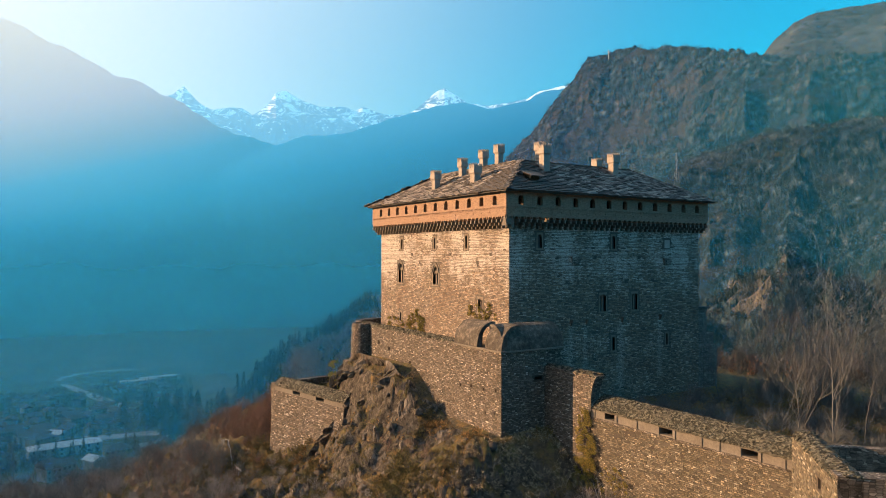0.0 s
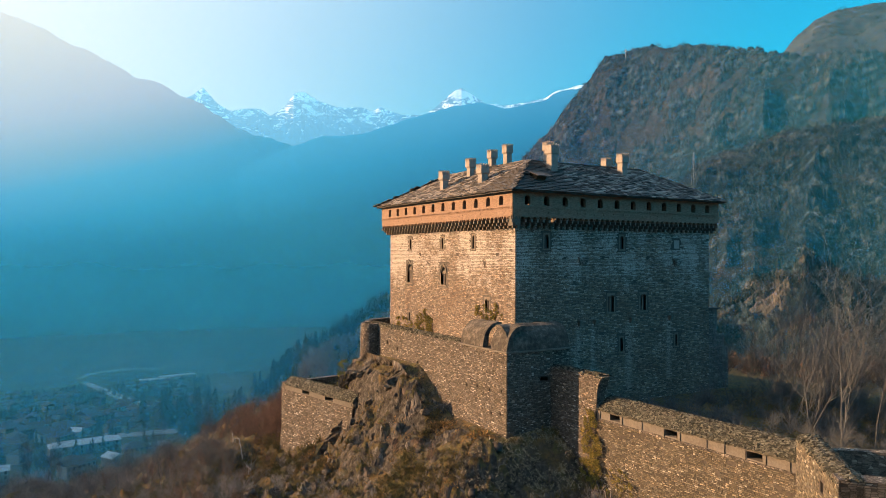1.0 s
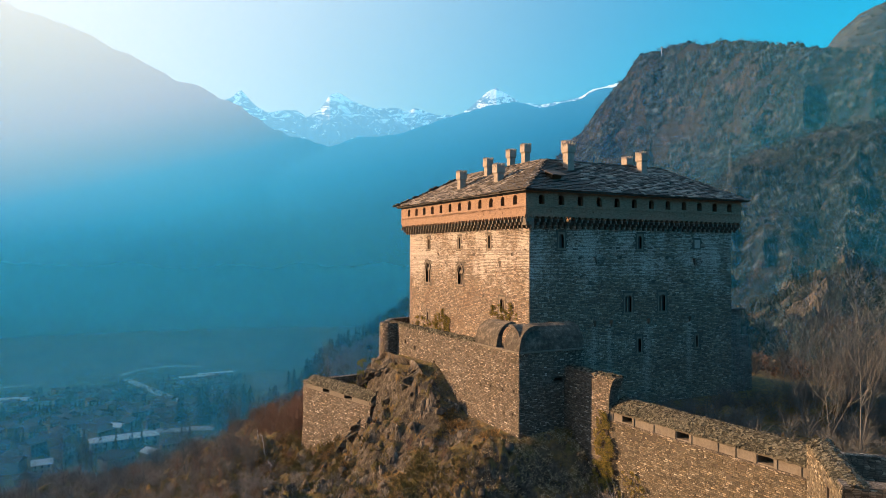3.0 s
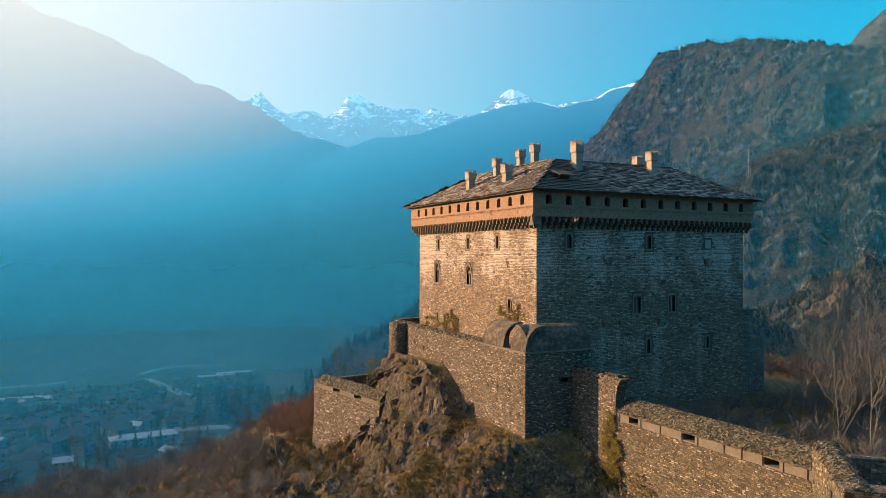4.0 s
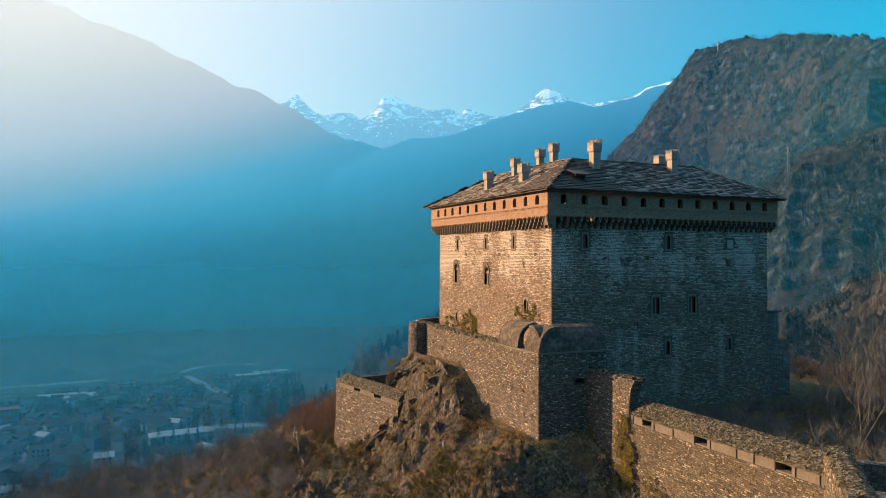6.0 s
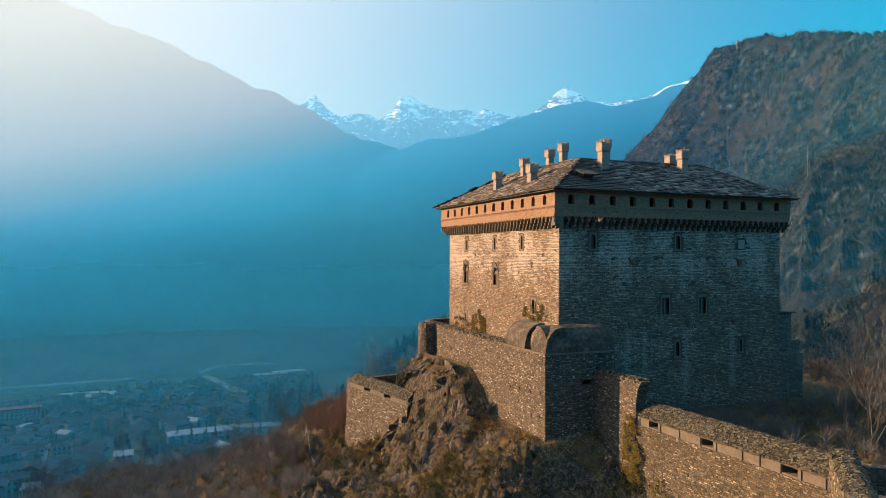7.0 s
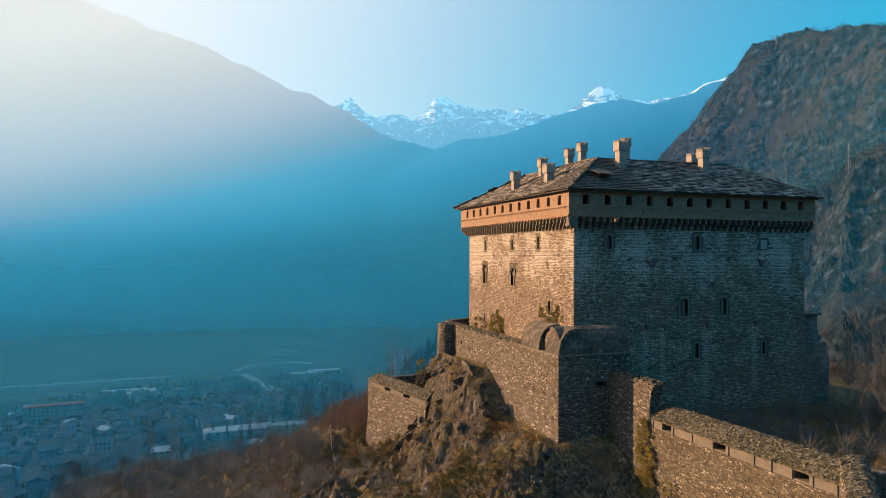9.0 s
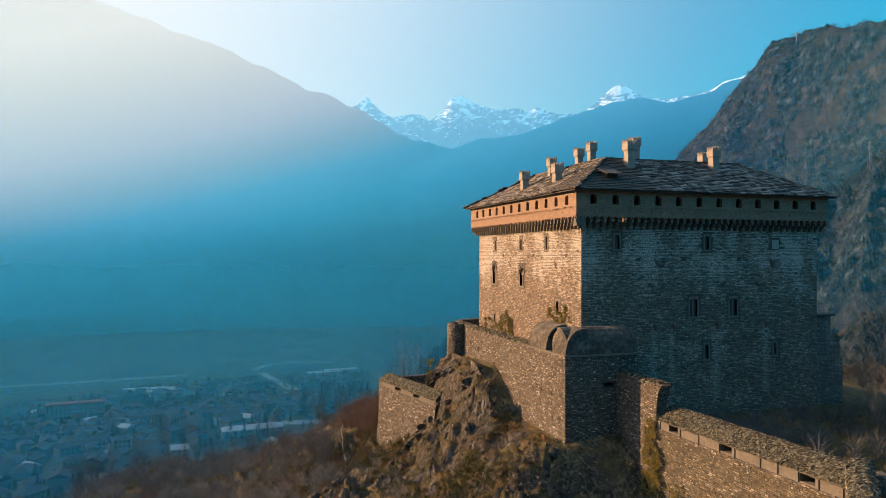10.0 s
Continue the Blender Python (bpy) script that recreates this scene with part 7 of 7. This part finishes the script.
def road(name, pts, width, label, rail=False):
    bm = bmesh.new()
    fine = []
    for (a, b), (c, d) in zip(pts, pts[1:]):
        n = max(2, int(math.hypot(c - a, d - b) / 8))
        fine += [(a + (c - a) * k / n, b + (d - b) * k / n) for k in range(n)]
    fine.append(pts[-1])
    rows = []
    for k, (x, y) in enumerate(fine):
        a, b = fine[max(0, k - 1)], fine[min(len(fine) - 1, k + 1)]
        d = Vector((b[0] - a[0], b[1] - a[1], 0)).normalized()
        s = Vector((d.y, -d.x, 0)) * width / 2
        z = max(height(x, y), height(x + s.x, y + s.y), height(x - s.x, y - s.y)) + 0.5
        rows.append([bm.verts.new((x + q * s.x, y + q * s.y, z - dz)) for q, dz in ((-1.1, 1.5), (-1, 0), (1, 0), (1.1, 1.5))])
    for r0, r1 in zip(rows, rows[1:]):
        for k in range(3):
            bm.faces.new((r0[k], r0[k + 1], r1[k + 1], r1[k]))
    ob = mesh_object(name, bm, ASPHALT)
    return tagged(ob, label, "road", kind="structure")


def bend(cx, cy, r, a0, a1, n=16):
    return [(cx + r * math.cos(radians(a0 + (a1 - a0) * k / n)), cy + r * math.sin(radians(a0 + (a1 - a0) * k / n))) for k in range(n + 1)]


road("road_town", [(-120, 250), (-105, 380), (-120, 520), (-175, 700), (-260, 900)], 7, "grey street through the town")
road("road_avenue", [(45, 640), (52, 734), (42, 1050), (31, 1440)], 14, "broad straight avenue across the plain")
road("road_ring", bend(120, 1440, 95, 180, 40, 24), 12, "curving motorway slip road")
road("road_motorway", [(-900, 1330), (-300, 1400), (31, 1440), (150, 1420)], 16, "distant motorway")

loop = bend(24, 452, 26, -95, 95, 18)
road("road_hairpin", [(70, 415)] + loop + [(-20, 500)], 12, "hairpin road at the foot of the hill")
CONCRETE = plain("pale_concrete", (0.36, 0.36, 0.34), (0.5, 0.5, 0.48))
bm = bmesh.new()
sweep(bm, [(x, y, height(x, y) + 0.4) for x, y in bend(24, 452, 21.5, -110, 60, 20)], [(-0.25, -1.5), (-0.25, 1.1), (0.25, 1.1), (0.25, -1.5)])
tagged(mesh_object("road_parapet", bm, CONCRETE), "pale concrete parapet along the hairpin", "wall", kind="structure")

# zigzag footpath with a railing on the slope
STEEL = plain("galvanised_steel", (0.2, 0.2, 0.2), (0.32, 0.32, 0.32))
railing = thing("path_railing", "pale metal railing along the slope path", "railing")
line = [(-14.0, 63.6), (-14.6, 60.5), (-15.7, 56.0), (-16.4, 51.5), (-16.9, 47.0), (-17.3, 43.0), (-17.6, 39.8), (-17.9, 36.5)]
bm = bmesh.new()
sweep(bm, [(x, y, height(x, y) + 1.1) for x, y in line], [(-0.04, -0.04), (-0.04, 0.04), (0.04, 0.04), (0.04, -0.04)])
part("rail", bm, STEEL, railing)
bm = bmesh.new()
box(bm, -0.045, 0.045, -0.045, 0.045, -0.4, 1.12)
post = part("post", bm, STEEL, railing)
done = False
for (a, b), (c, d) in zip(line, line[1:]):
    for t in (0.0, 0.5):
        x, y = a + (c - a) * t, b + (d - b) * t
        m = Matrix.Translation((x, y, height(x, y)))
        if done:
            share(post, m)
        else:
            post.matrix_basis, done = m, True


def strut(bm, a, b, w):
    a, b = Vector(a), Vector(b)
    m = Matrix.Translation(a) @ (b - a).to_track_quat("Z", "Y").to_matrix().to_4x4()
    for v in box(bm, -w, w, -w, w, 0, (b - a).length):
        v.co = m @ v.co


def pylon(x, y, tall, label):
    ob = thing("power_pylon", label, "pylon", at=(x, y, height(x, y)))
    feet = ((-1, -1), (1, -1), (1, 1), (-1, 1))
    for sx, sy in feet:
        bm = bmesh.new()
        strut(bm, (sx * tall * 0.05, sy * tall * 0.05, -1), (sx * 0.25, sy * 0.25, tall), 0.035)
        part("leg", bm, STEEL, ob)
    for z in (0.7, 0.83, 0.95):
        bm = bmesh.new()
        strut(bm, (-tall * 0.14, 0, tall * z), (tall * 0.14, 0, tall * z), 0.035)
        part("crossarm", bm, STEEL, ob)
    for k in range(5):
        r0, r1 = tall * 0.05 * (1 - k / 5.5), tall * 0.05 * (1 - (k + 1) / 5.5)
        for (a, b), (c, d) in zip(feet, feet[1:] + feet[:1]):
            bm = bmesh.new()
            strut(bm, (a * r0, b * r0, tall * k / 5.2), (c * r1, d * r1, tall * (k + 1) / 5.2), 0.012)
            part("brace", bm, STEEL, ob)


pylon(285, 218, 22, "grey lattice power pylon on the hillside")
mast = thing("antenna_mast", "slender pale antenna mast on the hilltop", "mast", at=(485, 474, height(485, 474)))
bm = bmesh.new()
strut(bm, (0, 0, -2), (0, 0, 11), 0.25)
part("pole", bm, STEEL, mast)
bm = bmesh.new()
box(bm, -0.9, 0.9, -0.5, 0.5, 7.5, 9.5)
part("antenna", bm, STEEL, mast)

# town trees
TOWN_TWIG = rough("town_twigs", [(0.3, (0.02, 0.024, 0.02)), (0.7, (0.07, 0.07, 0.055))], 0.3, 0, island=True, big=0.05)
places = []
rng = random.Random(19)
while len(places) < 1500:
    az, r = radians(rng.uniform(79, 107)), rng.uniform(400, 1250)
    x, y = -38 + r * math.cos(az), -62 + r * math.sin(az)
    if any(math.hypot(x - a, y - b) < c * 0.6 for a, b, c in taken) or fbm(x / 60, y / 60, 15, 3) < -0.05:
        continue
    places.append((x, y, height(x, y), rng.uniform(4, 8), rng.uniform(0.8, 1.1), rng.uniform(0, 6.3), 0, 0, rng.randrange(7)))
scatter("town_trees", woods, places, TOWN_TWIG, "leafless trees between the houses", "trees")
places = [(x, y, z, s * 1.5, 1.1, t, 0, 0, k) for x, y, z, s, h, t, a, b, k in places[::2]]
scatter("town_conifers", pines, [(p[0] + 9, p[1] + 5, height(p[0] + 9, p[1] + 5), *p[3:]) for p in places], PINE, "dark conifers between the houses", "trees")

# ---- haze ----
def mist_bank(radius, density, top, open_valley, colour):
    """A thin upright sheet round the castle hill in place of distance haze, densest near the valley floor and thinning
    out upwards.
    """
    m = bpy.data.materials.new("mist")
    m.use_nodes = True
    n, l = m.node_tree.nodes, m.node_tree.links
    n.remove(n["Principled BSDF"])
    pos = position(n)
    sep = n.new("ShaderNodeSeparateXYZ")
    l.new(pos, sep.inputs[0])
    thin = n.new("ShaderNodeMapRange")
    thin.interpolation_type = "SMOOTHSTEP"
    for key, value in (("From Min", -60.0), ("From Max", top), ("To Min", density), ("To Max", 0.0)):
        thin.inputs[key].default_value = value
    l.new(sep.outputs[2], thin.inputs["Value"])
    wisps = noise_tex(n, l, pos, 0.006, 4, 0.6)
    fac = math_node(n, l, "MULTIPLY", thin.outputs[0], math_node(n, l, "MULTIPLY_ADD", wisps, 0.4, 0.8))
    # density scaled towards the open valley by a set factor for each sheet
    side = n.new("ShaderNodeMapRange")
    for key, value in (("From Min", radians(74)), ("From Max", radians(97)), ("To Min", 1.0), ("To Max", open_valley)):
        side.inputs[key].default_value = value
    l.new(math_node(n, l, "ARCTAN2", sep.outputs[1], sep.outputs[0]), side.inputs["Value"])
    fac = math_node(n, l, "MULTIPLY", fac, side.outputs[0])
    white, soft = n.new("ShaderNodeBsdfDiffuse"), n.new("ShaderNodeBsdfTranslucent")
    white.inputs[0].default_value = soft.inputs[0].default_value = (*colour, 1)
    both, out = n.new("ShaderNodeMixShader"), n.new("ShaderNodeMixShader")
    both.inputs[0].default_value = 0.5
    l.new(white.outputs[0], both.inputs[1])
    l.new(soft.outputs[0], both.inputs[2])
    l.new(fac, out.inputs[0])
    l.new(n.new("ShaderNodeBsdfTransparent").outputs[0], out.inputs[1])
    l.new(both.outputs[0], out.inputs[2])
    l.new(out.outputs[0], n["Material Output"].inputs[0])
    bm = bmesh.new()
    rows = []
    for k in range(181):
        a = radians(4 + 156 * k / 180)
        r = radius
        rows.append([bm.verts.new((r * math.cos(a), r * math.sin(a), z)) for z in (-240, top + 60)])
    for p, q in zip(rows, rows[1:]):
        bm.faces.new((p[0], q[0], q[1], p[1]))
    return tagged(mesh_object("mist_bank", bm, m), "thin pale blue sheet standing in for haze", "mist", kind="structure")


# the haze's blue is put into the sheet colours, bluest before the hill
NEAR_HAZE, HILL_HAZE, FAR_HAZE = (0.045, 0.445, 0.74), (0.03, 0.41, 0.82), (0.09, 0.54, 0.66)
for radius, density, top, open_valley, colour in ((95, 0.03, 60, 6.5, NEAR_HAZE), (150, 0.08, 190, 1.1, HILL_HAZE), (240, 0.13, 340, 0.7, HILL_HAZE), (400, 0.18, 760, 0.85, NEAR_HAZE),
                                                  (800, 0.28, 110, 1.0, FAR_HAZE), (1350, 0.30, 100, 1.0, FAR_HAZE), (2300, 0.49, 180, 1.0, FAR_HAZE)):
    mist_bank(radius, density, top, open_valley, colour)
